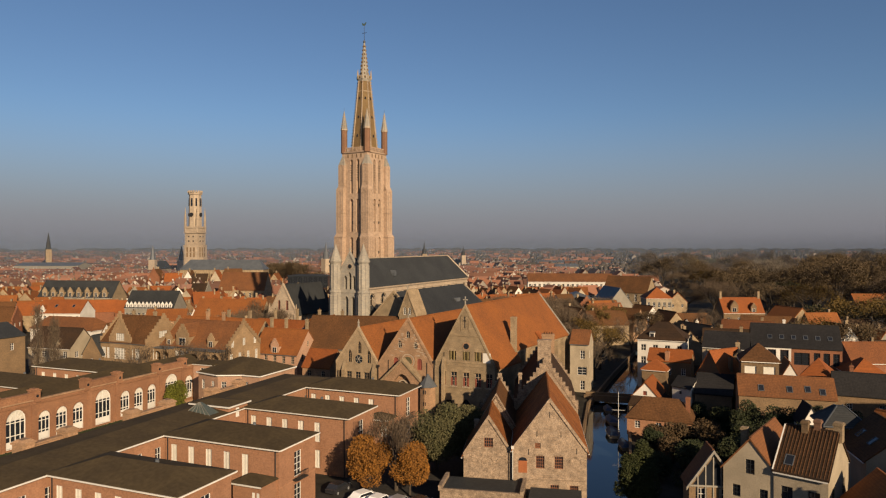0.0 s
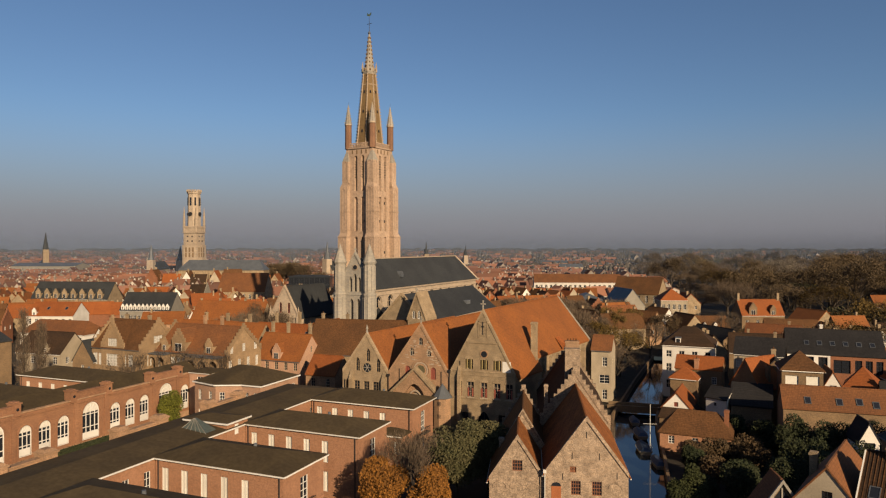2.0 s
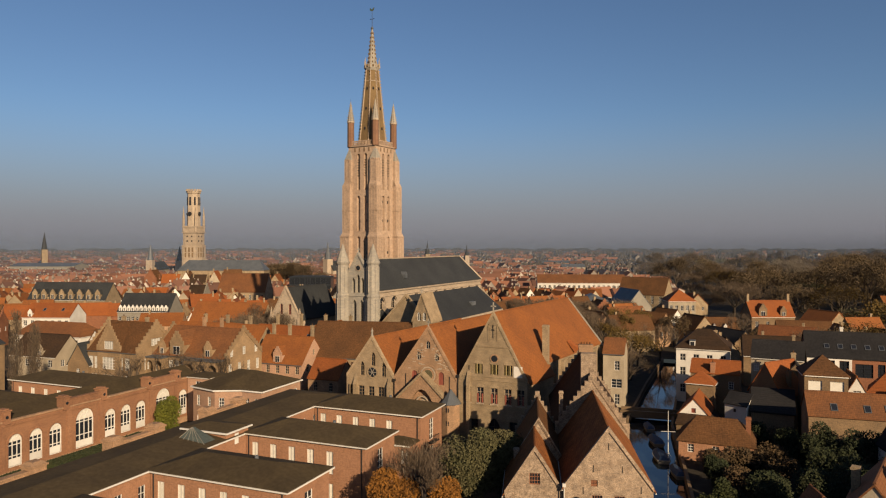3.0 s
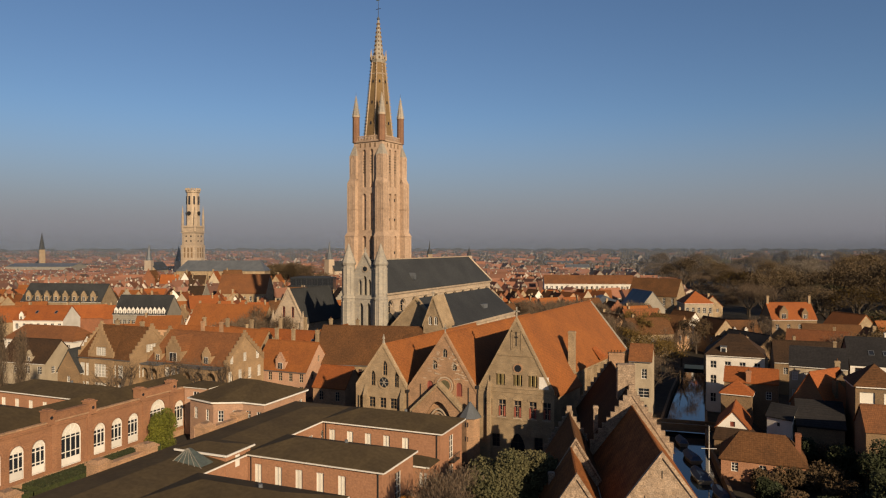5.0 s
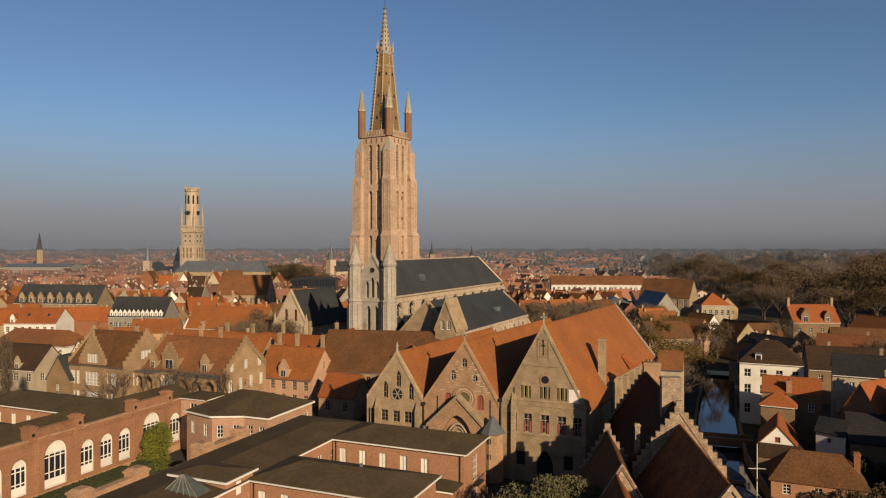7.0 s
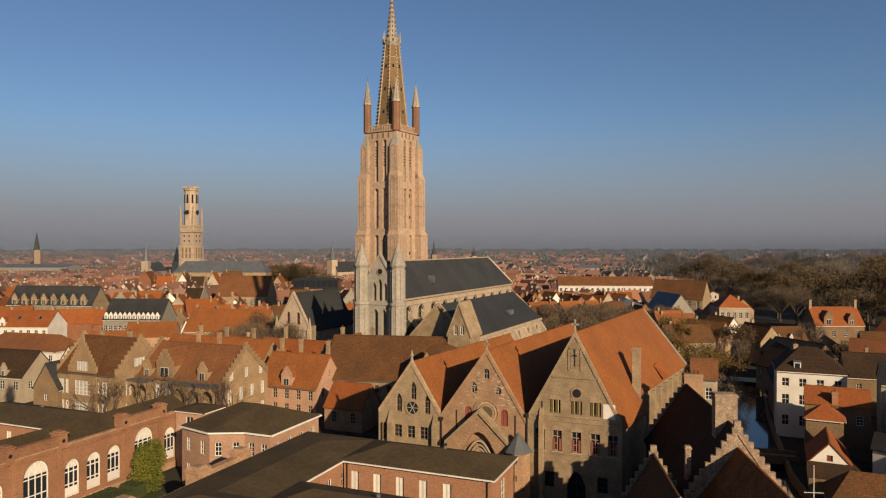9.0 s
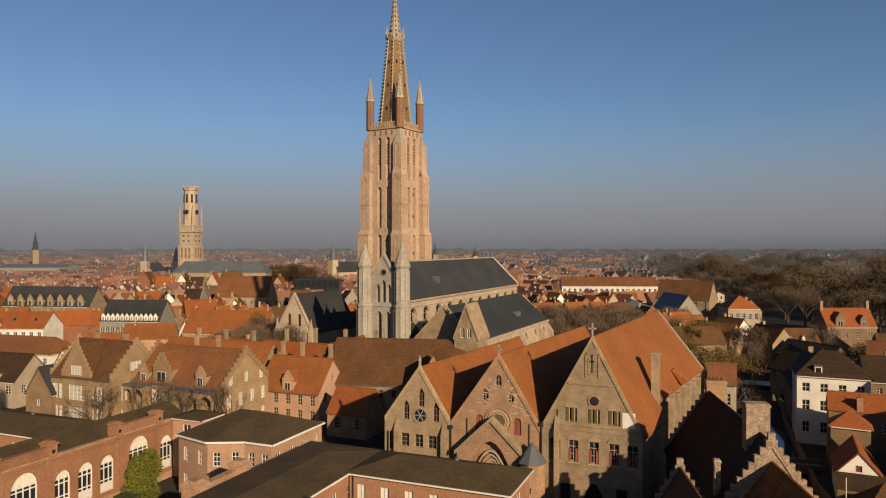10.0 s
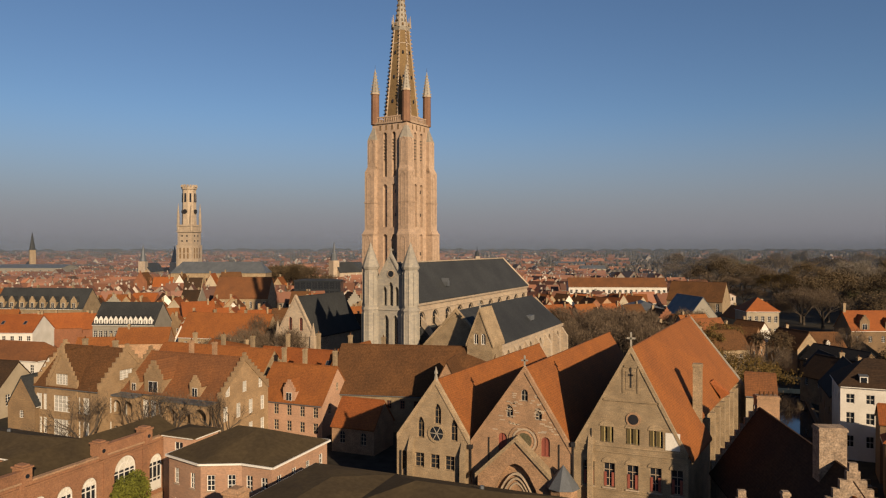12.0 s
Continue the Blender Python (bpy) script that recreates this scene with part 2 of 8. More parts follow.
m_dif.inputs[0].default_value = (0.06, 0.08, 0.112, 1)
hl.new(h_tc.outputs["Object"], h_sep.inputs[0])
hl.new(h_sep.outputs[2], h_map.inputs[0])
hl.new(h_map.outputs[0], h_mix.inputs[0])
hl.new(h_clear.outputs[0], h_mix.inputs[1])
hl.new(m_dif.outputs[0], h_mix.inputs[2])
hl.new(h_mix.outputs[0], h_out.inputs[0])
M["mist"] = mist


# ---- building blocks ----
class Geo:
    """Collects faces for one mesh."""

    def __init__(self):
        self.v, self.f = [], []

    def face(self, pts):
        k = len(self.v)
        self.v += [tuple(p) for p in pts]
        self.f.append(tuple(range(k, k + len(pts))))
        return self

    def solid(self, low, high):
        """A body between two rings of the same number of points."""
        k, n = len(self.v), len(low)
        self.v += [tuple(p) for p in low] + [tuple(p) for p in high]
        self.f.append(tuple(range(k + n - 1, k - 1, -1)))
        self.f.append(tuple(range(k + n, k + 2 * n)))
        for i in range(n):
            j = (i + 1) % n
            self.f.append((k + i, k + j, k + n + j, k + n + i))
        return self

    def box(self, x0, y0, z0, x1, y1, z1):
        return self.solid([(x0, y0, z0), (x1, y0, z0), (x1, y1, z0), (x0, y1, z0)], [(x0, y0, z1), (x1, y0, z1), (x1, y1, z1), (x0, y1, z1)])

    def ring(self, cx, cy, z, r, n, turn=0.0, sx=1.0, sy=1.0):
        return [(cx + r * sx * math.cos(turn + i * math.tau / n), cy + r * sy * math.sin(turn + i * math.tau / n), z) for i in range(n)]

    def post(self, cx, cy, z0, z1, r0, r1, n=8, turn=0.0):
        return self.solid(self.ring(cx, cy, z0, r0, n, turn), self.ring(cx, cy, z1, max(r1, 0.01), n, turn))

    def square(self, cx, cy, z0, z1, h0, h1):
        return self.solid([(cx - h0, cy - h0, z0), (cx + h0, cy - h0, z0), (cx + h0, cy + h0, z0), (cx - h0, cy + h0, z0)],
                          [(cx - h1, cy - h1, z1), (cx + h1, cy - h1, z1), (cx + h1, cy + h1, z1), (cx - h1, cy + h1, z1)])

    def along_y(self, poly, y0, y1):
        """A cross-section in x and z, drawn out along y."""
        return self.solid([(x, y0, z) for x, z in poly], [(x, y1, z) for x, z in poly])

    def along_x(self, poly, x0, x1):
        return self.solid([(x0, y, z) for y, z in poly], [(x1, y, z) for y, z in poly])

    def tube(self, a, b, ra, rb, n=5):
        a, b = Vector(a), Vector(b)
        d = (b - a).normalized()
        s = d.orthogonal().normalized()
        t = d.cross(s)
        ring = [(math.cos(i * math.tau / n), math.sin(i * math.tau / n)) for i in range(n)]
        return self.solid([a + (s * c + t * e) * ra for c, e in ring], [b + (s * c + t * e) * rb for c, e in ring])

    def moved(self, m):
        self.v = [tuple(m @ Vector(p)) for p in self.v]
        return self

    def add(self, other):
        k = len(self.v)
        self.v += other.v
        self.f += [tuple(i + k for i in f) for f in other.f]
        return self

    def mesh(self, name, mat, fix=True):
        me = bpy.data.meshes.new(name)
        me.from_pydata(self.v, [], self.f)
        if fix:
            bm = bmesh.new()
            bm.from_mesh(me)
            bmesh.ops.remove_doubles(bm, verts=bm.verts, dist=0.0005)
            bmesh.ops.recalc_face_normals(bm, faces=bm.faces)
            bm.to_mesh(me)
            bm.free()
        me.materials.append(M[mat])
        return me


def root(name, x, y, turn=0.0, z=0.0, label="", category="", group="", kind=""):
    ob = new(name)
    ob.matrix_basis = pose(x, y, z, 0, 0, turn)
    ob.empty_display_size = 0.5
    return tagged(ob, label, category, group, kind)


def part(name, geo, mat, parent, label="", m=None, fix=True):
    ob = new(name, geo if isinstance(geo, bpy.types.Mesh) else geo.mesh(name, mat, fix))
    ob.parent = parent
    if m is not None:
        ob.matrix_basis = m
    if label:
        ob["label"] = label
    return ob


def lone(name, geo, mat, label, category, x=0, y=0, turn=0.0, z=0.0, group="", kind="", fix=True):
    ob = new(name, geo.mesh(name, mat, fix))
    ob.matrix_basis = pose(x, y, z, 0, 0, turn)
    return tagged(ob, label, category, group, kind)


def W(x, y):
    """From the flight's own axes (right, ahead) to the town's grid."""
    return 0.9272 * x - 0.3746 * y, 0.3746 * x + 0.9272 * y


def clip(poly, outline):
    """A convex polygon cut by a convex outline (counter-clockwise)."""
    for i in range(len(outline)):
        (ax, az), (bx, bz) = outline[i], outline[(i + 1) % len(outline)]
        side = [(bx - ax) * (z - az) - (bz - az) * (x - ax) for x, z in poly]
        res = []
        for k in range(len(poly)):
            j = (k + 1) % len(poly)
            if side[k] >= -1e-9:
                res.append(poly[k])
            if (side[k] > 1e-9) != (side[j] > 1e-9) and abs(side[k] - side[j]) > 1e-9:
                s = side[k] / (side[k] - side[j])
                res.append((poly[k][0] + s * (poly[j][0] - poly[k][0]), poly[k][1] + s * (poly[j][1] - poly[k][1])))
        poly = res
        if len(poly) < 3:
            return []
    return poly


def arch_points(u0, u1, z0, z1, pointed=False, n=8):
    """The curved head of an opening from its left to its right springing."""
    c, r = (u0 + u1) / 2, (u1 - u0) / 2
    if not pointed:
        h = min(r, z1 - z0)
        return [(c - r * math.cos(math.pi * i / n), z1 - h + h * math.sin(math.pi * i / n)) for i in range(n + 1)]
    h = min(1.6 * r, z1 - z0)
    left = [(u0 + r * (i / (n // 2)), z1 - h + h * math.sin(math.pi / 2 * i / (n // 2)) ** 0.8) for i in range(n // 2 + 1)]
    return left + [(2 * c - u, z) for u, z in left[-2::-1]]


def panel(geo, origin, du, normal, outline, holes, depth=0.3):
    """A wall face with true openings. outline and holes are in metres along the wall and up; a hole is (u0, z0, u1, z1, head)."""
    o, du, nn = Vector(origin), Vector(du), Vector(normal)
    at = lambda u, z, d=0.0: o + du * u + Vector((0, 0, z)) - nn * d
    us = sorted({round(u, 4) for u, _ in outline} | {round(h[k], 4) for h in holes for k in (0, 2)})
    zs = sorted({round(z, 4) for _, z in outline} | {round(h[k], 4) for h in holes for k in (1, 3)})
    for a, b in zip(us, us[1:]):
        for c, d in zip(zs, zs[1:]):
            mu, mz = (a + b) / 2, (c + d) / 2
            if any(h[0] < mu < h[2] and h[1] < mz < h[3] for h in holes):
                continue
            poly = clip([(a, c), (b, c), (b, d), (a, d)], outline)
            if len(poly) > 2:
                geo.face([at(u, z) for u, z in poly])
    for h in holes:
        u0, z0, u1, z1 = h[:4]
        head = h[4] if len(h) > 4 else ""
        rim = [(u0, z0), (u1, z0)]
        if head:
            pts = arch_points(u0, u1, z0, z1, head == "pointed")
            mid = len(pts) // 2
            geo.face([at(u0, z1)] + [at(u, z) for u, z in pts[mid::-1]])
            geo.face([at(u, z) for u, z in pts[:mid - 1:-1]] + [at(u1, z1)])
            rim += pts[::-1]
        else:
            rim += [(u1, z1), (u0, z1)]
        for k in range(len(rim)):
            j = (k + 1) % len(rim)
            geo.face([at(*rim[k]), at(*rim[j]), at(*rim[j], depth), at(*rim[k], depth)])


PANES = {}


def window(parent, origin, du, normal, hole, bars=(2, 3), frame_mat="white_paint", pane_mat="glass", depth=0.22, frame_w=0.08, name="window"):
    """A framed window set back in its opening, with its pane as a part of its own."""
    u0, z0, u1, z1 = hole[:4]
    head = hole[4] if len(hole) > 4 else ""
    w, h = round(u1 - u0, 3), round(z1 - z0, 3)
    key = (w, h, head, bars, frame_mat, pane_mat, frame_w, depth)
    if key not in PANES:
        g, p = Geo(), Geo()
        y0, y1, t = depth - 0.1, depth - 0.02, frame_w
        rim = [(0, 0), (w, 0)] + (arch_points(0, w, 0, h, head == "pointed")[::-1] if head else [(w, h), (0, h)])
        c = (w / 2, h / 2)
        shrink = lambda q: (q[0] + (c[0] - q[0]) * 2 * t / w, q[1] + (c[1] - q[1]) * 2 * t / h)
        for k in range(len(rim)):
            a, b = rim[k], rim[(k + 1) % len(rim)]
            s, e = shrink(a), shrink(b)
            g.solid([(a[0], y0, a[1]), (b[0], y0, b[1]), (e[0], y0, e[1]), (s[0], y0, s[1])],
                    [(a[0], y1, a[1]), (b[0], y1, b[1]), (e[0], y1, e[1]), (s[0], y1, s[1])])
        top = h - (w * 0.28 if head else 0)
        for i in range(1, bars[0]):
            x = w * i / bars[0]
            g.box(x - t * 0.4, y0 + 0.01, t, x + t * 0.4, y1, (top if bars[0] > 2 and i in (1, bars[0] - 1) else h - t))
        for i in range(1, bars[1]):
            z = h * i / bars[1]
            g.box(t, y0 + 0.012, z - t * 0.4, w - t, y1, z + t * 0.4)
        p.face([(u, depth, z) for u, z in rim])
        PANES[key] = (g.mesh(name, frame_mat), p.mesh("pane", pane_mat))
    o, du, nn = Vector(origin), Vector(du), Vector(normal)
    m = Matrix.Identity(4)
    for r in range(3):
        m[r][0], m[r][1], m[r][3] = du[r], -nn[r], (o + du * u0)[r]
    m[2][3] += z0
    ob = part(name, PANES[key][0], "", parent, m=m)
    part("pane", PANES[key][1], "", ob)
    return ob


def spread(rows, width):
    """Openings in even rows: (number, sill height, width, height, head) for each row."""
    res = []
    for r in rows:
        n, z, w, h = r[:4]
        lo, hi = r[5] if len(r) > 5 else (0.0, width)
        step = (hi - lo) / n
        for i in range(n):
            c = lo + step * (i + 0.5)
            res.append((round(c - w / 2, 3), z, round(c + w / 2, 3), z + h, r[4] if len(r) > 4 else ""))
    return res


def chimney(parent, x, y, z0, z1, w=0.9, d=0.6, mat="brick_buff", pots=1):
    g = Geo().box(x - w / 2, y - d / 2, z0, x + w / 2, y + d / 2, z1 - 0.35)
    g.box(x - w / 2 - 0.08, y - d / 2 - 0.08, z1 - 0.35, x + w / 2 + 0.08, y + d / 2 + 0.08, z1 - 0.12)
    g.box(x - w / 2, y - d / 2, z1 - 0.12, x + w / 2, y + d / 2, z1)
    ob = part("chimney", g, mat, parent)
    for i in range(pots):
        px_ = x + (i - (pots - 1) / 2) * w / max(pots, 1) * 0.8
        part("chimney_pot", Geo().post(px_, y, z1, z1 + 0.45, 0.13, 0.1, 8), "tile_brown", ob)
    return ob


def gable_roof(w, l, he, hr, over=0.3, thick=0.22, end=0.15):
    """Two slopes with thickness; ridge along y."""
    k = (hr - he) / (w / 2)
    a = w / 2 + over
    g = Geo().along_y([(-a, he - k * over), (0, hr), (a, he - k * over), (a, he - k * over + thick), (0, hr + thick * 1.25), (-a, he - k * over + thick)], -l / 2 - end, l / 2 + end)
    n = max(4, int(l / 0.45))
    for i in range(n):
        y = -l / 2 + l * (i + 0.5) / n
        g.along_y([(-0.17, hr + thick * 0.95), (-0.1, hr + thick * 1.25 + 0.09), (0.1, hr + thick * 1.25 + 0.09), (0.17, hr + thick * 0.95)], y - l / n * 0.48, y + l / n * 0.48)
    return g


def hip_roof(w, l, he, hr, over=0.35, thick=0.18, ridge=None):
    a, b = w / 2 + over, l / 2 + over
    if l >= w:
        r = (l - w) / 2 if ridge is None else ridge / 2
        top = [(-0.02, -r, hr), (0.02, -r, hr), (0.02, r, hr), (-0.02, r, hr)]
    else:
        r = (w - l) / 2 if ridge is None else ridge / 2
        top = [(-r, -0.02, hr), (r, -0.02, hr), (r, 0.02, hr), (-r, 0.02, hr)]
    low = [(-a, -b, he), (a, -b, he), (a, b, he), (-a, b, he)]
    eave = [(x, y, z + thick) for x, y, z in low]
    return Geo().solid(low, eave).solid(eave, top)


def stepped(geo, w, y, he, hr, steps=7, thick=0.45, rise=0.5):
    """A crow-stepped parapet over a gable in the plane y."""
    right = []
    for i in range(steps):
        z1 = he + (hr - he) * (i + 1) / steps + rise
        a, b = w / 2 * (1 - i / steps), max(0.35, w / 2 * (1 - (i + 1) / steps))
        right += [(a, z1), (b, z1)]
    top = [(0.35, hr + rise + 0.7), (-0.35, hr + rise + 0.7)]
    low = [(-w / 2 + 0.3, he - 0.2), (0, hr - 0.3), (w / 2 - 0.3, he - 0.2)]
    outline = low + [(w / 2, he - 0.2)] + right + top + [(-a, z) for a, z in right[::-1]] + [(-w / 2, he - 0.2)]
    geo.along_y(outline, y - thick / 2, y + thick / 2)


def house(x, y, turn, w, l, he, hr, wall, roof, label, front=(), right=(), left=(), back=(), hip=False, steps=False, chimneys=(), dormers=(), gutter="white_paint",
          name="house", category="house", frame_mat="white_paint", bars=(2, 3), group="", z=0.0, skylights=(), base="", ridge=None, pane_mat="glass", pots=1, dormer_wall=""):
    """A house with its ridge along local y and a gable (or hip) at the front (-y). Windows as rows for spread()."""
    h = root(name, x, y, turn, z, label, category, group)
    g = Geo()
    rect = [(0, 0), (l, 0), (l, he), (0, he)]
    gab = [(0, 0), (w, 0), (w, he), (0, he)] if hip else [(0, 0), (w, 0), (w, he), (w / 2, hr), (0, he)]
    faces = (
        ((-w / 2, -l / 2, 0), (1, 0, 0), (0, -1, 0), gab, front, w),
        ((w / 2, -l / 2, 0), (0, 1, 0), (1, 0, 0), rect, right, l),
        ((w / 2, l / 2, 0), (-1, 0, 0), (0, 1, 0), gab, back, w),
        ((-w / 2, l / 2, 0), (0, -1, 0), (-1, 0, 0), rect, left, l),
    )
    for o, du, nn, outline, rows, width in faces:
        holes = spread(rows, width)
        panel(g, o, du, nn, outline, holes)
        for hole in holes:
            window(h, o, du, nn, hole, bars, frame_mat, pane_mat)
    part("wall", g, wall, h)
    part("roof", hip_roof(w, l, he, hr, ridge=ridge) if hip else gable_roof(w, l, he, hr, end=-0.1 if steps else 0.15), roof, h)
    if steps:
        for yy in ((-l / 2 + 0.1, l / 2 - 0.1) if steps == 2 else (-l / 2 + 0.1,)):
            sg = Geo()
            stepped(sg, w + 0.1, yy, he, hr, steps=max(5, int((hr - he) / 0.75)))
            part("stepped_gable", sg, wall, h)
    if gutter:
        for s in (-1, 1):
            k = 0 if hip else (hr - he) / (w / 2) * 0.3
            part("gutter", Geo().box(s * (w / 2 + 0.3) - 0.09, -l / 2, he - k - 0.12, s * (w / 2 + 0.3) + 0.09, l / 2, he - k + 0.02), gutter, h)
        if hip:
            for s in (-1, 1):
                part("gutter", Geo().box(-w / 2, s * (l / 2 + 0.3) - 0.09, he - 0.12, w / 2, s * (l / 2 + 0.3) + 0.09, he + 0.02), gutter, h)
    for c in chimneys:
        cx, cy = c[0], c[1]
        zr = hr - abs(cx) * (hr - he) / (w / 2) if not hip else he
        chimney(h, cx, cy, zr - 0.6, c[2] if len(c) > 2 else hr + 1.3, *(c[3:5] if len(c) > 4 else (0.9, 0.6)), mat=c[5] if len(c) > 5 else "brick_buff", pots=pots)
    for side, yy, dw, dh in dormers:
        dormer(h, side, yy, w, he, hr, dw, dh, dormer_wall or wall, roof, not dormer_wall)
    for side, yy, up in skylights:
        k = (hr - he) / (w / 2)
        cx = side * (w / 2) * (1 - up)
        zz = he + (hr - he) * up + 0.3
        a = math.atan(k)
        fm = Matrix.Translation((cx, yy, zz)) @ Matrix.Rotation(side * a, 4, "Y")
        sk = part("skylight", Geo().box(-0.7, -0.5, -0.12, 0.7, -0.4, 0.06).box(-0.7, 0.4, -0.12, 0.7, 0.5, 0.06).box(-0.7, -0.4, -0.12, -0.6, 0.4, 0.06).box(0.6, -0.4, -0.12, 0.7, 0.4, 0.06), "lead", h, m=fm)
        part("pane", Geo().face([(-0.6, -0.4, 0.02), (0.6, -0.4, 0.02), (0.6, 0.4, 0.02), (-0.6, 0.4, 0.02)]), "glass", sk, fix=False)
    return h


def dormer(h, side, yy, w, he, hr, dw, dh, wall, roof, step=True):
    """A small gabled dormer rising from the eave on the side +x or -x."""
    k = (hr - he) / (w / 2)
    x0 = side * (w / 2 + 0.02)
    deep = min(w / 2, (dh + dw * 0.6) / k + 0.3)
    d = part("dormer", Geo().solid([(x0, yy - dw / 2, he - 0.4), (x0, yy + dw / 2, he - 0.4), (x0, yy + dw / 2, he + dh), (x0, yy, he + dh + dw * 0.75), (x0, yy - dw / 2, he + dh)],
             [(x0 - side * deep, yy - dw / 2, he - 0.4), (x0 - side * deep, yy + dw / 2, he - 0.4), (x0 - side * deep, yy + dw / 2, he + dh), (x0 - side * deep, yy, he + dh + dw * 0.75), (x0 - side * deep, yy - dw / 2, he + dh)]), wall, h)
    r = Geo()
    for s in (-1, 1):
        r.solid([(x0 - side * 0.3, yy + s * (dw / 2 + 0.12), he + dh - 0.15), (x0 - side * 0.3, yy, he + dh + dw * 0.75), (x0 - side * 0.3, yy, he + dh + dw * 0.75 + 0.16), (x0 - side * 0.3, yy + s * (dw / 2 + 0.12), he + dh + 0.02)],
                [(x0 - side * deep, yy + s * (dw / 2 + 0.12), he + dh - 0.15), (x0 - side * deep, yy, he + dh + dw * 0.75), (x0 - side * deep, yy, he + dh + dw * 0.75 + 0.16), (x0 - side * deep, yy + s * (dw / 2 + 0.12), he + dh + 0.02)])
    part("dormer_roof", r, roof, d)
    ww, wh = dw * 0.5, dh * 0.8
    f = Geo().box(x0 - 0.05, yy - ww / 2, he + 0.1, x0 + 0.05, yy + ww / 2, he + 0.1 + wh)
    wnd = part("dormer_window", f, "white_paint", d)
    for i in (0, 1):
        a = yy - ww / 2 + 0.06 + i * (ww / 2 - 0.01)
        part("pane", Geo().box(x0 - 0.03, a, he + 0.18, x0 + side * 0.065, a + ww / 2 - 0.11, he + 0.02 + wh), "glass", wnd)
    if step:
        right = []
        for i in range(4):
            zz = he + dh + dw * 0.75 * (i + 1) / 4 + 0.22
            right += [(dw / 2 * (1 - i / 4), zz), (max(0.08, dw / 2 * (1 - (i + 1) / 4)), zz)]
        outline = [(0, he + dh + dw * 0.6), (dw / 2 - 0.1, he + dh - 0.1), (dw / 2, he + dh - 0.1)] + right + [(-a, z) for a, z in right[::-1]] + [(-dw / 2, he + dh - 0.1), (-dw / 2 + 0.1, he + dh - 0.1)]
        part("stepped_gable", Geo().along_x([(yy + a, z) for a, z in outline], x0 - side * 0.3, x0 + side * 0.05), wall, d)


# ---- ground, canal ----
BANK_L = [(-60, -12), (60, -12), (97, -16.3), (118, -21.2), (132, -23), (160, -27), (200, -27.2), (245, -26.5)]
BANK_R = [(-60, -4), (60, -4), (97, -9.5), (118, -12.8), (132, -14.6), (160, -18.5), (200, -19.6), (245, -19)]
g = Geo()
far, near = 6000, -800
for (y0, x0), (y1, x1) in zip(BANK_L, BANK_L[1:]):
    g.face([(-far, y0, 0), (x0, y0, 0), (x1, y1, 0), (-far, y1, 0)])
for (y0, x0), (y1, x1) in zip(BANK_R, BANK_R[1:]):
    g.face([(x0, y0, 0), (far, y0, 0), (far, y1, 0), (x1, y1, 0)])
g.face([(-far, near, 0), (far, near, 0), (far, -60, 0), (-far, -60, 0)])
g.face([(-far, 245, 0), (far, 245, 0), (far, far, 0), (-far, far, 0)])
ground = lone("ground", g, "earth", "dark trodden town ground between the houses", "ground", kind="structure", fix=False)
for bank, side in ((BANK_L, -1), (BANK_R, 1)):
    g = Geo()
    for (y0, x0), (y1, x1) in zip(bank, bank[1:]):
        g.solid([(x0, y0, -2.5), (x1, y1, -2.5), (x1 + side * 0.5, y1, -2.5), (x0 + side * 0.5, y0, -2.5)], [(x0, y0, 0.35), (x1, y1, 0.35), (x1 + side * 0.5, y1, 0.35), (x0 + side * 0.5, y0, 0.35)])
    lone("quay_wall", g, "brick_brown", "mossy brick quay wall along the canal", "wall", kind="structure")
g = Geo().face([(-40, -60, -1.2), (10, -60, -1.2), (10, 245, -1.2), (-40, 245, -1.2)])
lone("canal_water", g, "water", "dark still canal water mirroring the sky", "water", kind="structure", fix=False)
yard = Geo().box(-53, 66, 0.004, -37, 131, 0.05)
lone("yard_paving", yard, "asphalt", "grey paved yard beside the brick wings", "pavement", kind="structure")
lawn = Geo().box(-111, 60, 0.004, -86, 116, 0.05)
lone("lawn", lawn, "grass", "shaded green lawn inside the brick court", "lawn", kind="structure")
court = Geo().box(-111, 116.2, 0.004, -86, 126, 0.06)
lone("court_paving", court, "asphalt", "grey paving at the end of the court", "pavement", kind="structure")


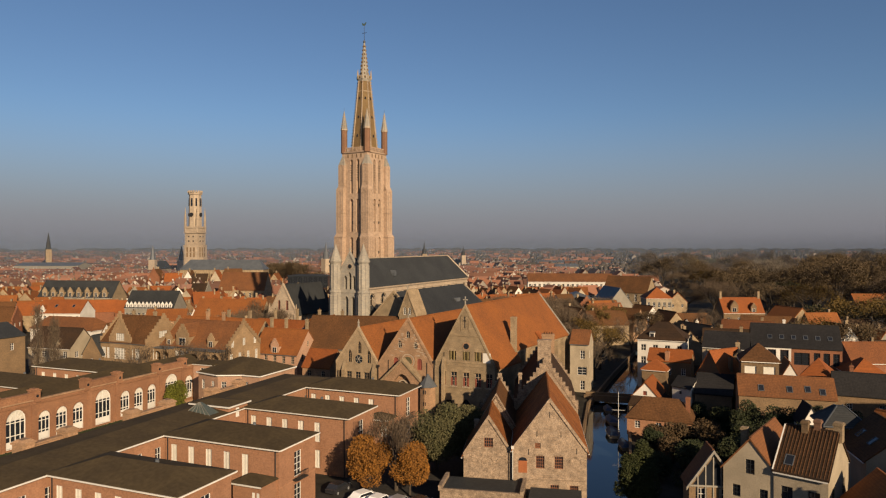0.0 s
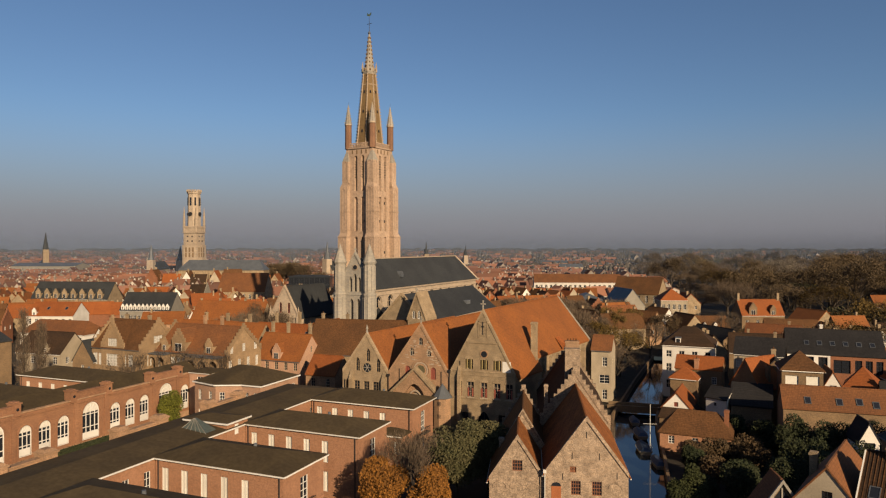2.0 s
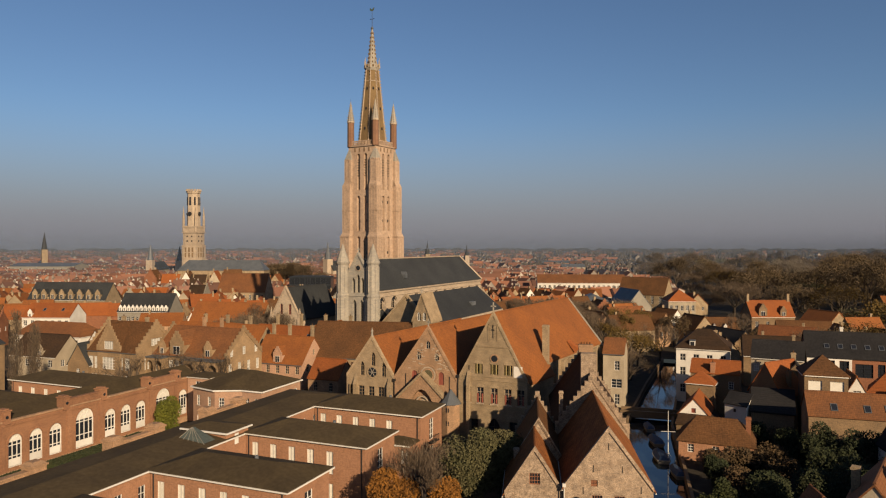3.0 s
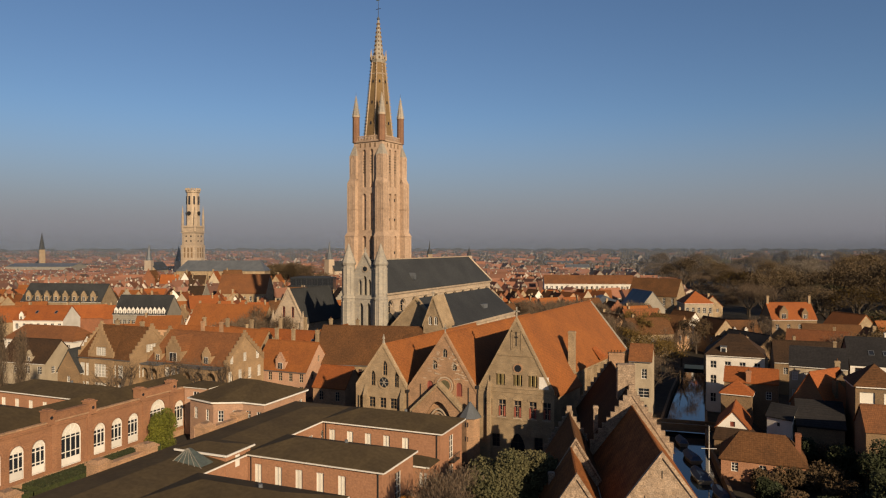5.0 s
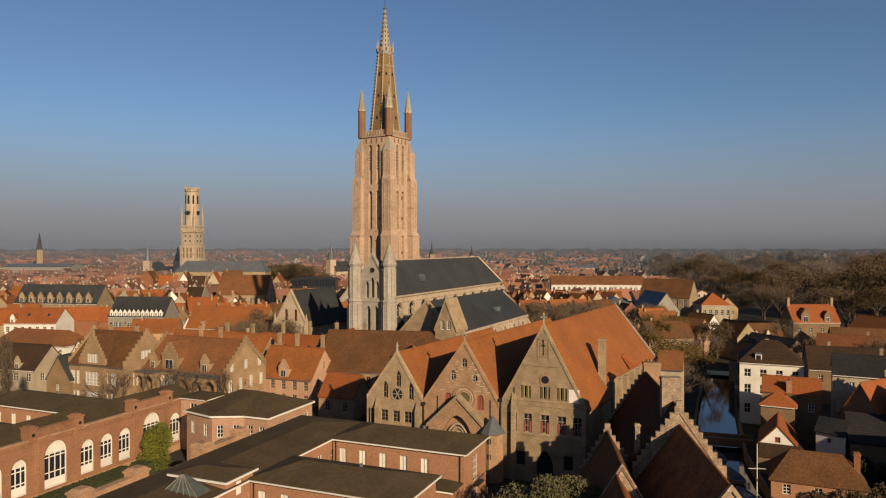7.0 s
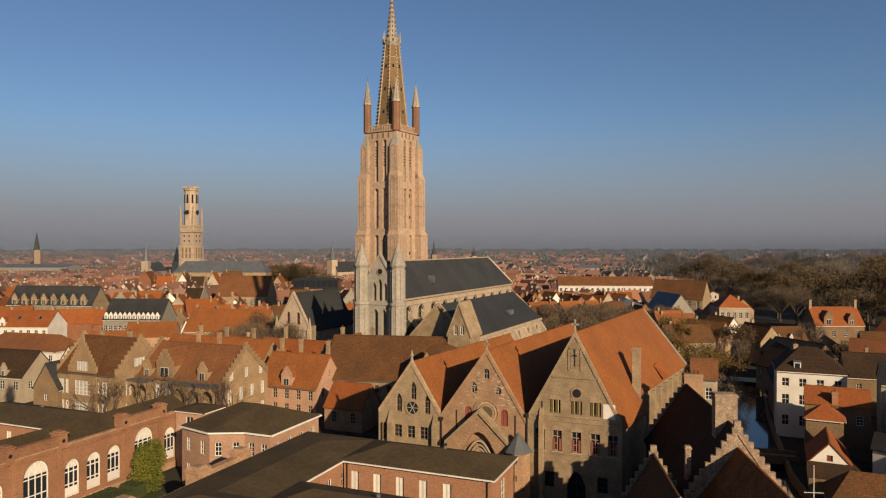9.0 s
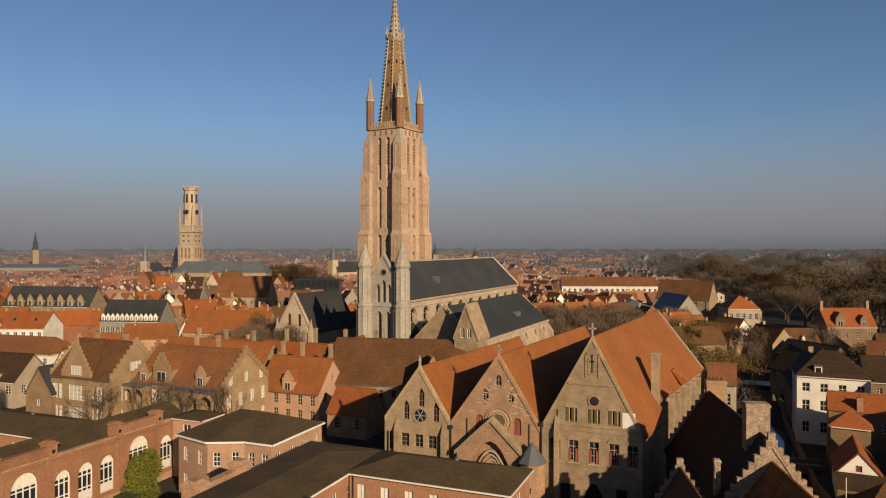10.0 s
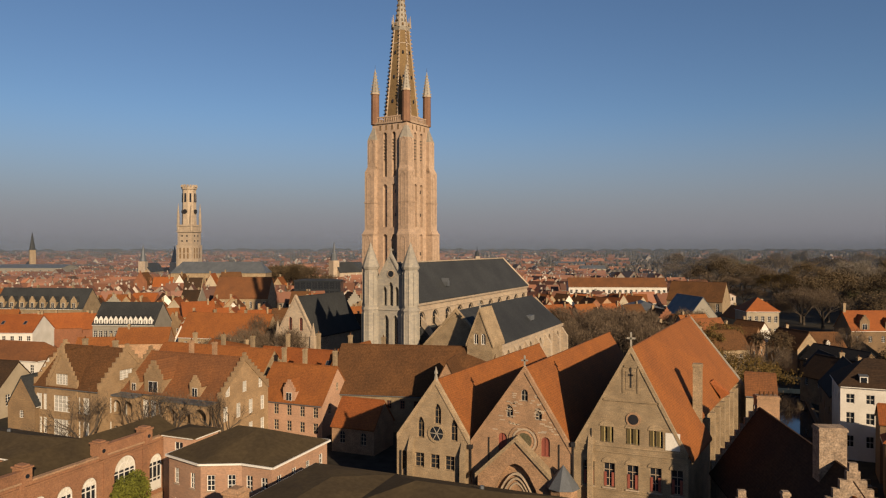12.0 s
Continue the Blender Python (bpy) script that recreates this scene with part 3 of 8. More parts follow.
# ---- nineteenth-century brick hospital wings ----
def brick_wing(p0, p1, q0, q1, mirror=False, canopy=True, windows=5):
    w, d = p1 - p0, q1 - q0
    label = "long orange brick hospital wing with low dark roof and white eaves"
    h = root("brick_wing", (p0 + p1) / 2, (q0 + q1) / 2, 0, 0, label, "building", "brick hospital wings")
    g = Geo()
    he = 9.35
    span = (0.0, windows * 3.1) if not mirror else (0.6, w - 0.6)
    fr = spread([(windows, 5.1, 1.1, 3.1, "", span), (windows, 0.9, 1.1, 2.9, "", span)], w)
    en = [(d / 2 - 0.85, 4.6, d / 2 + 0.85, 8.1), (d / 2 - 0.85, 0.4, d / 2 + 0.85, 3.6)]
    bk = spread([(windows, 5.0, 1.3, 3.1), (windows, 0.9, 1.3, 2.9)], w)
    sides = (((-w / 2, -d / 2, 0), (1, 0, 0), (0, -1, 0), w, fr), ((w / 2, -d / 2, 0), (0, 1, 0), (1, 0, 0), d, en),
             ((w / 2, d / 2, 0), (-1, 0, 0), (0, 1, 0), w, bk), ((-w / 2, d / 2, 0), (0, -1, 0), (-1, 0, 0), d, []))
    for o, du, nn, wd, holes in sides:
        panel(g, o, du, nn, [(0, 0), (wd, 0), (wd, he), (0, he)], holes)
        for hole in holes:
            window(h, o, du, nn, hole, (2, 4) if holes is en else (2, 1), pane_mat="glass" if holes is en else "blind")
    part("wall", g, "brick_orange", h)
    part("roof", hip_roof(w, d, he + 0.05, he + 1.55, over=0.45, thick=0.12), "felt", h)
    for s in (-1, 1):
        part("gutter", Geo().box(-w / 2 - 0.5, s * (d / 2 + 0.48) - 0.1, he - 0.06, w / 2 + 0.5, s * (d / 2 + 0.48) + 0.1, he + 0.09), "white_paint", h, "white painted eaves gutter")
        part("gutter", Geo().box(s * (w / 2 + 0.48) - 0.1, -d / 2 - 0.37, he - 0.06, s * (w / 2 + 0.48) + 0.1, d / 2 + 0.37, he + 0.09), "white_paint", h, "white painted eaves gutter")
        part("downpipe", Geo().post(s * w / 2 - s * 0.5, -d / 2 - 0.1, 0, he - 0.1, 0.08, 0.08, 6), "iron", h)
    part("cornice", Geo().box(-w / 2 - 0.06, -d / 2 - 0.06, 4.15, w / 2 + 0.06, d / 2 + 0.06, 4.35), "brick_orange", h)
    part("roof_vent", Geo().post(w * 0.1, 0.6, he + 1.0, he + 1.75, 0.28, 0.22, 8), "lead", h)
    if not mirror:
        bal = part("balcony", Geo().box(w / 2, -1.3, 4.3, w / 2 + 0.9, 1.3, 4.45), "iron", h)
        for i in range(9):
            part("baluster", Geo().box(w / 2 + 0.82, -1.25 + i * 0.31, 4.45, w / 2 + 0.86, -1.21 + i * 0.31, 5.35), "iron", bal)
        part("handrail", Geo().box(w / 2 + 0.8, -1.3, 5.35, w / 2 + 0.88, 1.3, 5.42), "iron", bal)
    if canopy:
        c = part("stair_block", Geo().box(w / 2 - 4.8, -d / 2 - 3.4, 0, w / 2 - 0.4, -d / 2, 5.5), "brick_orange", h)
        part("roof", hip_roof(4.4, 3.4, 5.5, 6.5, over=0.35, thick=0.1).moved(Matrix.Translation((w / 2 - 2.6, -d / 2 - 1.75, 0))), "felt", c)
        part("gutter", Geo().box(w / 2 - 5.15, -d / 2 - 3.85, 5.4, w / 2 - 0.05, -d / 2 - 3.72, 5.6), "white_paint", c)
        for i in (0, 1):
            part("window", Geo().box(w / 2 - 1.7 + i * 0.7, -d / 2 - 3.42, 2.6, w / 2 - 1.3 + i * 0.7, -d / 2 - 3.36, 4.6), "white_paint", c)
    return h


for q in (58.4, 76.8, 94.8, 113.0):
    brick_wing(-72.5, -53.0, q, q + 8.8, canopy=q != 94.8)

# the spine that joins the wings
sp = root("brick_spine", -78.2, 86, 0, 0, "long orange brick corridor block joining the wings, dark felt roof", "building", "brick hospital wings")
g = Geo()
for o, du, nn, wd, holes in (((5.4, -36, 0), (0, 1, 0), (1, 0, 0), 72, spread([(21, 5.0, 1.1, 2.8)], 72)), ((-5.4, 36, 0), (0, -1, 0), (-1, 0, 0), 72, spread([(21, 5.0, 1.1, 2.8)], 72)),
                             ((-5.4, -36, 0), (1, 0, 0), (0, -1, 0), 10.8, []), ((5.4, 36, 0), (-1, 0, 0), (0, 1, 0), 10.8, [])):
    panel(g, o, du, nn, [(0, 0), (wd, 0), (wd, 9.3), (0, 9.3)], holes)
    for hole in holes:
        window(sp, o, du, nn, hole, (2, 3))
part("wall", g, "brick_orange", sp)
part("roof", hip_roof(10.8, 72, 9.36, 10.25, over=0.4, thick=0.12), "felt", sp)
for s in (-1, 1):
    part("gutter", Geo().box(s * 5.85 - 0.1, -36.4, 9.26, s * 5.85 + 0.1, 36.4, 9.42), "white_paint", sp)
lan = part("roof_lantern", Geo().solid([(0.6, 0.2, 9.9), (5.2, 0.9, 9.4), (5.2, 3.6, 9.4), (0.2, 3.6, 9.9)], [(0.7, 3.2, 11.0), (1.0, 3.2, 11.0), (1.0, 3.6, 11.0), (0.7, 3.6, 11.0)]), "copper", sp, "green weathered copper and glass roof lantern")
for i in range(6):
    part("glazing_bar", Geo().tube((0.7 + i * 0.88, 0.2 + i * 0.14, 9.94 - i * 0.09), (0.72 + i * 0.05, 3.2, 11.02), 0.04, 0.04, 4), "stone_grey", lan)
for yy in (6.4,):
    part("raised_window", Geo().box(5.52, yy, 8.3, 5.6, yy + 0.8, 9.8), "white_paint", sp)
part("raised_block", Geo().box(-2.0, 4.6, 6.0, 5.56, 9.4, 10.3), "brick_orange", sp)
part("raised_roof", hip_roof(7.56, 4.8, 10.3, 11.0, over=0.35, thick=0.1).moved(Matrix.Translation((1.78, 7.0, 0))), "felt", sp)
part("raised_gutter", Geo().box(5.9, 4.2, 10.2, 6.06, 9.8, 10.42).box(-2.3, 4.12, 10.2, 5.9, 4.3, 10.42), "white_paint", sp)

# the arcaded wall of the far range
ar = root("arcade_range", -112, 97, 0, 0, "orange brick range with tall white arched windows and stone-capped parapets", "building", "brick hospital wings")
L = 66.0
holes = []
for c in (-32.2, -14.0, 4.2, 22.4):
    if c > -30:
        holes.append((round(c + L / 2 - 1.85, 3), 1.3, round(c + L / 2 + 1.85, 3), 8.0, "round"))
    for k in (5.4, 8.95, 12.5):
        if c + k < 29:
            holes.append((round(c + k + L / 2 - 1.18, 3), 1.6, round(c + k + L / 2 + 1.18, 3), 6.75, "round"))
g = Geo()
panel(g, (0, -L / 2, 0), (0, 1, 0), (1, 0, 0), [(0, 0), (L, 0), (L, 8.9), (0, 8.9)], holes, 0.4)
panel(g, (-7, L / 2, 0), (0, -1, 0), (-1, 0, 0), [(0, 0), (L, 0), (L, 8.9), (0, 8.9)], [])
panel(g, (-7, -L / 2, 0), (1, 0, 0), (0, -1, 0), [(0, 0), (7, 0), (7, 8.9), (0, 8.9)], [])
panel(g, (0, L / 2, 0), (-1, 0, 0), (0, 1, 0), [(0, 0), (7, 0), (7, 8.9), (0, 8.9)], [])
part("wall", g, "brick_court", ar)
for hole in holes:
    big = hole[2] - hole[0] > 3
    window(ar, (0, -L / 2, 0), (0, 1, 0), (1, 0, 0), hole, (4, 3) if big else (3, 3), frame_w=0.17, depth=0.3, name="arched_window")
    part("fanlight", Geo().solid([(-0.26, u - L / 2, z) for u, z in arch_points(hole[0] + 0.1, hole[2] - 0.1, hole[1], hole[3] - 0.1, n=10)], [(-0.22, u - L / 2, z) for u, z in arch_points(hole[0] + 0.1, hole[2] - 0.1, hole[1], hole[3] - 0.1, n=10)]), "blind", ar, "white fanlight of the arched window")
    rr, uc, zs = (hole[2] - hole[0]) / 2, (hole[0] + hole[2]) / 2 - L / 2, hole[3] - (hole[2] - hole[0]) / 2
    for k in range(1, 6):
        a = k * math.pi / 6
        part("fan_bar", Geo().tube((-0.2, uc, zs), (-0.2, uc + rr * math.cos(a), zs + rr * math.sin(a)), 0.05, 0.05, 4), "white_paint", ar)
    for f_ in (0.5, 0.92):
        ring_ = [(uc + (rr * f_ + 0.06) * math.cos(k * math.pi / 12), zs + (rr * f_ + 0.06) * math.sin(k * math.pi / 12)) for k in range(13)] + [(uc + (rr * f_ - 0.06) * math.cos(k * math.pi / 12), zs + (rr * f_ - 0.06) * math.sin(k * math.pi / 12)) for k in range(12, -1, -1)]
        part("fan_arc", Geo().solid([(-0.21, u, z) for u, z in ring_], [(-0.14, u, z) for u, z in ring_]), "white_paint", ar)
    part("lower_panel", Geo().box(-0.26, hole[0] - L / 2 + 0.1, hole[1] + 0.1, -0.2, hole[2] - L / 2 - 0.1, hole[1] + 1.3), "white_paint", ar)
    ring = Geo()
    pts = arch_points(hole[0] - 0.3, hole[2] + 0.3, hole[1], hole[3] + 0.3, n=12)
    inner = arch_points(hole[0], hole[2], hole[1], hole[3], n=12)
    for a, b, c, d in zip(pts, pts[1:], inner[1:], inner):
        ring.solid([(-0.02, y - L / 2, z) for y, z in (a, b, c, d)], [(0.1, y - L / 2, z) for y, z in (a, b, c, d)])
    part("arch_moulding", ring, "brick_court", ar)
part("roof", Geo().along_y([(-0.5, 8.3), (-0.5, 8.7), (-4.6, 10.7), (-7.3, 9.2), (-7.3, 8.3)], -L / 2, L / 2), "felt", ar)
part("coping", Geo().box(-0.55, -L / 2, 8.9, 0.2, L / 2, 9.12), "brick_pink", ar)
part("cornice", Geo().box(-0.02, -L / 2, 8.2, 0.16, L / 2, 8.34).box(-0.02, -L / 2, 8.34, 0.26, L / 2, 8.48), "brick_court", ar)
part("plinth", Geo().box(-0.02, -L / 2, 0, 0.22, L / 2, 1.1), "brick_pink", ar)
for c in (-14.0, 4.2, 22.4):
    pav = part("raised_parapet", Geo().box(-0.5, c - 4.0, 8.9, 0.12, c + 4.0, 10.2).box(-0.6, c - 4.0, 10.2, 0.25, c + 4.0, 10.4), "brick_court", ar)
    for s in (-1, 1):
        pier = Geo().box(-1.4, c + s * 3.8 - 0.6, 8.6, 0.35, c + s * 3.8 + 0.6, 10.6).box(-1.5, c + s * 3.8 - 0.72, 10.6, 0.5, c + s * 3.8 + 0.72, 10.8).box(-1.2, c + s * 3.8 - 0.45, 10.8, 0.15, c + s * 3.8 + 0.45, 11.0)
        pi = part("parapet_pier", pier, "brick_court", pav)
        part("oculus", Geo().tube((0.3, c + s * 3.8, 9.7), (0.37, c + s * 3.8, 9.7), 0.27, 0.27, 10), "glass", pav)
    for s in (-1, 1):
        part("pilaster", Geo().box(-0.05, c + s * 3.25 - 0.4, 0, 0.2, c + s * 3.25 + 0.4, 8.9), "brick_court", ar)
for q in (73.0, 91.5, 109.5):
    brick_wing(-142, -119.2, q, q + 9.3, mirror=True, canopy=False, windows=6)

# cross block closing the court
PAV = [(-104.6, 119.6), (-98.0, 118.0), (-93.4, 120.2), (-88.9, 120.2), (-88.9, 133.0), (-104.6, 133.0)]
pv = root("brick_pavilion", -97, 126, 0, 0, "rosy brick pavilion with canted front, low hipped roof, white sashes", "building", "brick hospital wings")
PAV = [Vector((x + 97, y - 126, 0)) for x, y in PAV]
g = Geo()
for i, p_ in enumerate(PAV):
    q_ = PAV[(i + 1) % 6]
    wd = (q_ - p_).length
    du = (q_ - p_) / wd
    nn = Vector((du.y, -du.x, 0))
    k_ = {0: 2, 1: 2, 2: 2, 3: 4, 4: 0, 5: 0}[i]
    holes = spread([(k_, 5.5, 1.0, 2.0), (k_, 1.2, 1.0, 2.4)], wd) if k_ else []
    panel(g, p_, du, nn, [(0, 0), (wd, 0), (wd, 8.9), (0, 8.9)], holes)
    for hole in holes:
        window(pv, p_, du, nn, hole, (2, 3))
        part("sill", Geo().solid([p_ + du * u + nn * d + Vector((0, 0, hole[1] - 0.12)) for u, d in ((hole[0] - 0.1, 0), (hole[2] + 0.1, 0), (hole[2] + 0.1, 0.1), (hole[0] - 0.1, 0.1))],
                                 [p_ + du * u + nn * d + Vector((0, 0, hole[1])) for u, d in ((hole[0] - 0.1, 0), (hole[2] + 0.1, 0), (hole[2] + 0.1, 0.1), (hole[0] - 0.1, 0.1))]), "stone_pale", pv)
    c0, c1 = p_ * 1.035 + Vector((0, 0, 8.8)), q_ * 1.035 + Vector((0, 0, 8.8))
    part("gutter", Geo().solid([c0, c1, c1 + nn * 0.2, c0 + nn * 0.2], [v + Vector((0, 0, 0.22)) for v in (c0, c1, c1 + nn * 0.2, c0 + nn * 0.2)]), "white_paint", pv, "white painted eaves gutter")
part("wall", g, "brick_rose", pv, fix=False)
ridge_ = [(-2.4, 1.0), (-0.6, 0.9), (1.2, 0.9), (1.6, 1.0), (1.6, 1.04), (-2.4, 1.04)]
part("roof", Geo().solid([p_ * 1.04 + Vector((0, 0, 8.85)) for p_ in PAV], [p_ * 1.04 + Vector((0, 0, 9.0)) for p_ in PAV]).solid([p_ * 1.04 + Vector((0, 0, 9.0)) for p_ in PAV], [(x, y, 11.5) for x, y in ridge_]), "felt", pv)
part("roof_vent", Geo().box(3.2, -1.4, 10.0, 4.0, -0.8, 10.55), "lead", pv)
house(-109, 128.5, 0, 5.6, 5, 9.2, 9.9, "brick_rose", "felt", "narrow orange brick link with a white balcony door", front=[(1, 5.2, 1.5, 3.2), (1, 0.6, 1.5, 3.4)], hip=True, name="brick_link", category="building", group="brick hospital wings")
# parapet wall with heavy capped piers on the court side of the spine
for q0, q1, piers in ((64.2, 71.8, (64.6, 71.3)), (82.4, 91.0, (82.9, 90.4)), (100.8, 109.6, (101.3, 109.0))):
    gw = root("parapet_wall", -85.3, 0, 0, 0, "weathered brick court wall with square capped piers", "wall", "court walls")
    part("wall", Geo().box(-0.35, q0, 0, 0.35, q1, 9.5).box(-0.5, q0, 9.5, 0.5, q1, 9.7), "brick_pink", gw)
    for y in piers:
        part("pier", Geo().box(-0.95, y - 0.95, 0, 0.95, y + 0.95, 10.0).box(-1.1, y - 1.1, 10.0, 1.1, y + 1.1, 10.25).square(0, y, 10.25, 10.6, 1.0, 0.6), "brick_pink", gw)


# ---- medieval hospital wards ----
def ward(p0, p1, pa, he, hr, length, wall, label, holes, depth=0.45, flare=0.0):
    h = root("hospital_ward", pa, 132.8, 0, 0, label, "building", "medieval hospital wards")
    w0, w1 = p0 - pa, p1 - pa
    def skew(geo):
        geo.v = [(x + 0.11 * y + (flare * y * x / w1 if x > 0 else 0.0), y, z) for x, y, z in geo.v]
        return geo
    g = Geo()
    panel(g, (w0, 0, 0), (1, 0, 0), (0, -1, 0), [(0, 0), (w1 - w0, 0), (w1 - w0, he), (-w0, hr), (0, he)], holes, depth)
    side = spread([(9, 3.5, 1.4, 6.0, "pointed")], length) if p1 > -45 else []
    cut, rise = (11.6, 2.3) if flare else (length, 0.0)
    xt = w1 * (1 - rise / (hr - he))
    if flare:
        side = spread([(8, 7.6, 1.1, 5.4, "pointed")], length - cut)
        panel(g, (xt, cut, 0), (0, 1, 0), (1, 0, 0), [(0, 0), (length - cut, 0), (length - cut, he + rise), (0, he + rise)], side, depth)
        g.face([(xt - 1, cut, 0), (w1, cut, 0), (w1, cut, he), (xt, cut, he + rise), (xt - 1, cut, he + rise)])
    panel(g, (w1, 0, 0), (0, 1, 0), (1, 0, 0), [(0, 0), (cut, 0), (cut, he), (0, he)], [] if flare else side, depth)
    g.face([(w0, 0, 0), (w0, length, 0), (w0, length, he), (w0, 0, he)])
    g.face([(w0, length, 0), (w1, length, 0), (w1, length, he), (0, length, hr), (w0, length, he)])
    for k in range(len(side) + 1):
        y = cut + k * (length - cut) / len(side) if side and flare else -1
        if y >= 0:
            g.box(xt - 0.02, y - 0.4, 0, xt + 0.6, y + 0.4, he + rise - 1.0)
    part("wall", skew(g), wall, h, fix=False)
    r = Geo()
    for a, s in ((w0, -1), (w1, 1)):
        k = (hr - he) / abs(a)
        e = (a + s * 0.3, he - 0.3 * k)
        if s > 0 and flare:
            r.along_y([e, (0, hr - 0.1), (0, hr + 0.22), (e[0], e[1] + 0.3)], 0.55, cut)
            e = (xt + 0.3, he + rise - 0.3 * k)
            r.along_y([e, (0, hr - 0.1), (0, hr + 0.22), (e[0], e[1] + 0.3)], cut, length + 0.2)
        else:
            r.along_y([e, (0, hr - 0.1), (0, hr + 0.22), (e[0], e[1] + 0.3)], 0.55, length + 0.2)
    for i in range(int(length / 0.6)):
        r.along_y([(-0.2, hr + 0.15), (-0.1, hr + 0.34), (0.1, hr + 0.34), (0.2, hr + 0.15)], 0.6 + i * 0.6, 0.6 + i * 0.6 + 0.57)
    part("roof", skew(r), "tile_orange", h)
    if flare:
        vg = Geo().along_y([(0, hr - 0.1), (w1 + 0.35, he - 0.6), (w1 + 0.35, he + 0.05), (0, hr + 0.5)], length + 0.1, length + 0.5)
        part("verge", skew(vg), "stone_grey", h, "pale stone verge along the far gable")
    cop = Geo()
    for a, s in ((w0, -1), (w1, 1)):
        cop.along_y([(a - s * 0.05, he - 0.3), (0, hr - 0.25), (0, hr + 0.5), (a - s * 0.02, he + 0.42)], -0.12, 0.6)
    part("gable_coping", cop, wall, h)
    for (s, a) in ((1, w1), (-1, w0)):
        part("gutter", skew(Geo().box(a - 0.12, 0.6, he - 0.55, a + 0.12, cut, he - 0.35)), "lead", h)
    return h


base = lambda pa, p0, c, z0, w, z1, head="": (round(c - w / 2 - p0, 3), z0, round(c + w / 2 - p0, 3), z1, head)
# the tall right-hand ward
p0, pa = -54.1, -47.4
row1 = [base(pa, p0, c, 12.9, 1.6, 14.9) for c in (-50.2, -47.2, -44.6)]
row2 = [base(pa, p0, c, 7.6, 1.35, 10.6) for c in (-52.3, -49.9, -47.2, -44.6, -42.2)]
door = [base(pa, p0, -47.2, 0.2, 2.6, 5.0, "pointed"), base(pa, p0, -43.6, 2.4, 1.4, 4.6), base(pa, p0, -51, 2.4, 1.4, 4.6)]
w3 = ward(p0, -41.0, pa, 11.9, 24.0, 42, "brick_buff", "tall buff brick hospital gable with an orange tiled roof", row1 + row2 + door, flare=0.065)
for hole in row1:
    window(w3, (p0 - pa, 0, 0), (1, 0, 0), (0, -1, 0), hole, (2, 1), "stone_pale", depth=0.45, frame_w=0.1)
    for i in (0, 1):
        x = hole[0] + p0 - pa + 0.14 + i * 0.72
        part("louvre", Geo().solid([(x, 0.12, hole[1] + 0.1), (x + 0.1, 0.12, hole[1] + 0.1), (x + 0.52, -0.12, hole[1] + 0.1), (x + 0.44, -0.16, hole[1] + 0.1)], [(x, 0.12, hole[3] - 0.12), (x + 0.1, 0.12, hole[3] - 0.12), (x + 0.52, -0.12, hole[3] - 0.12), (x + 0.44, -0.16, hole[3] - 0.12)]), "wood_gold", w3, "golden wooden window leaf standing ajar")
for hole in row2:
    window(w3, (p0 - pa, 0, 0), (1, 0, 0), (0, -1, 0), hole, (2, 3), "stone_pale", depth=0.35, frame_w=0.09)
    for i in (0, 1):
        x = hole[0] + p0 - pa + 0.1 + i * 0.87
        part("shutter", Geo().box(x, 0.06, hole[1] + 0.1, x + 0.28, 0.14, hole[1] + 1.75), "wood_red", w3, "faded red wooden lower shutter")
    part("sill", Geo().box(hole[0] + p0 - pa - 0.1, -0.14, hole[1] - 0.16, hole[2] + p0 - pa + 0.1, 0.04, hole[1]), "stone_pale", w3)
for hole in door:
    window(w3, (p0 - pa, 0, 0), (1, 0, 0), (0, -1, 0), hole, (2, 3), "bark", depth=0.4)
for hole in row1 + row2:
    c = (hole[0] + hole[2]) / 2 + p0 - pa
    pts = arch_points(c - 0.85, c + 0.85, hole[3] - 0.1, hole[3] + 0.62, n=8)
    tym = Geo().solid([(u, -0.09, z) for u, z in pts], [(u, 0.02, z) for u, z in pts])
    part("tympanum", tym, "brick_buff", w3, "arched tympanum over the window")
part("blank_panel", Geo().box(-42.75 + 47.4 - 0.75, -0.06, 12.7, -42.75 + 47.4 + 0.85, 0.02, 14.7), "white_wash", w3, "pale plastered blind panel")
oc = part("oculus", Geo().tube((0.3, -0.12, 15.9), (0.3, 0.05, 15.9), 0.85, 0.85, 16), "brick_pink", w3)
part("pane", Geo().tube((0.3, -0.16, 15.9), (0.3, -0.1, 15.9), 0.6, 0.6, 16), "glass", oc)
for z in (12.45, 11.75, 7.2, 17.9):
    hw = 6.6 if z < 12 else 6.5 * (24.0 - z) / 12.1
    part("string_course", Geo().box(-hw, -0.12, z, hw * 0.97, 0.02, z + 0.18), "brick_buff", w3)
nic = Geo().box(-0.95, -0.1, 19.0, -0.75, 0.02, 22.3).box(0.75, -0.1, 19.0, 0.95, 0.02, 22.3)
nic.solid([(u, -0.1, z) for u, z in arch_points(-0.95, 0.95, 21.6, 22.9)], [(u, 0.02, z) for u, z in arch_points(-0.95, 0.95, 21.6, 22.9)])
nic.box(-0.6, -0.06, 19.3, 0.6, 0.02, 21.5)
part("blind_niche", nic, "brick_buff", w3)
part("niche_slit", Geo().box(-0.09, -0.1, 19.6, 0.09, -0.05, 22.0).box(-0.3, -0.1, 21.0, 0.3, -0.05, 21.2), "iron", w3)
for x in (-4.6, 3.6):
    part("tie_anchor", Geo().box(x - 0.05, -0.1, 12.9, x + 0.05, 0.0, 14.4), "iron", w3)
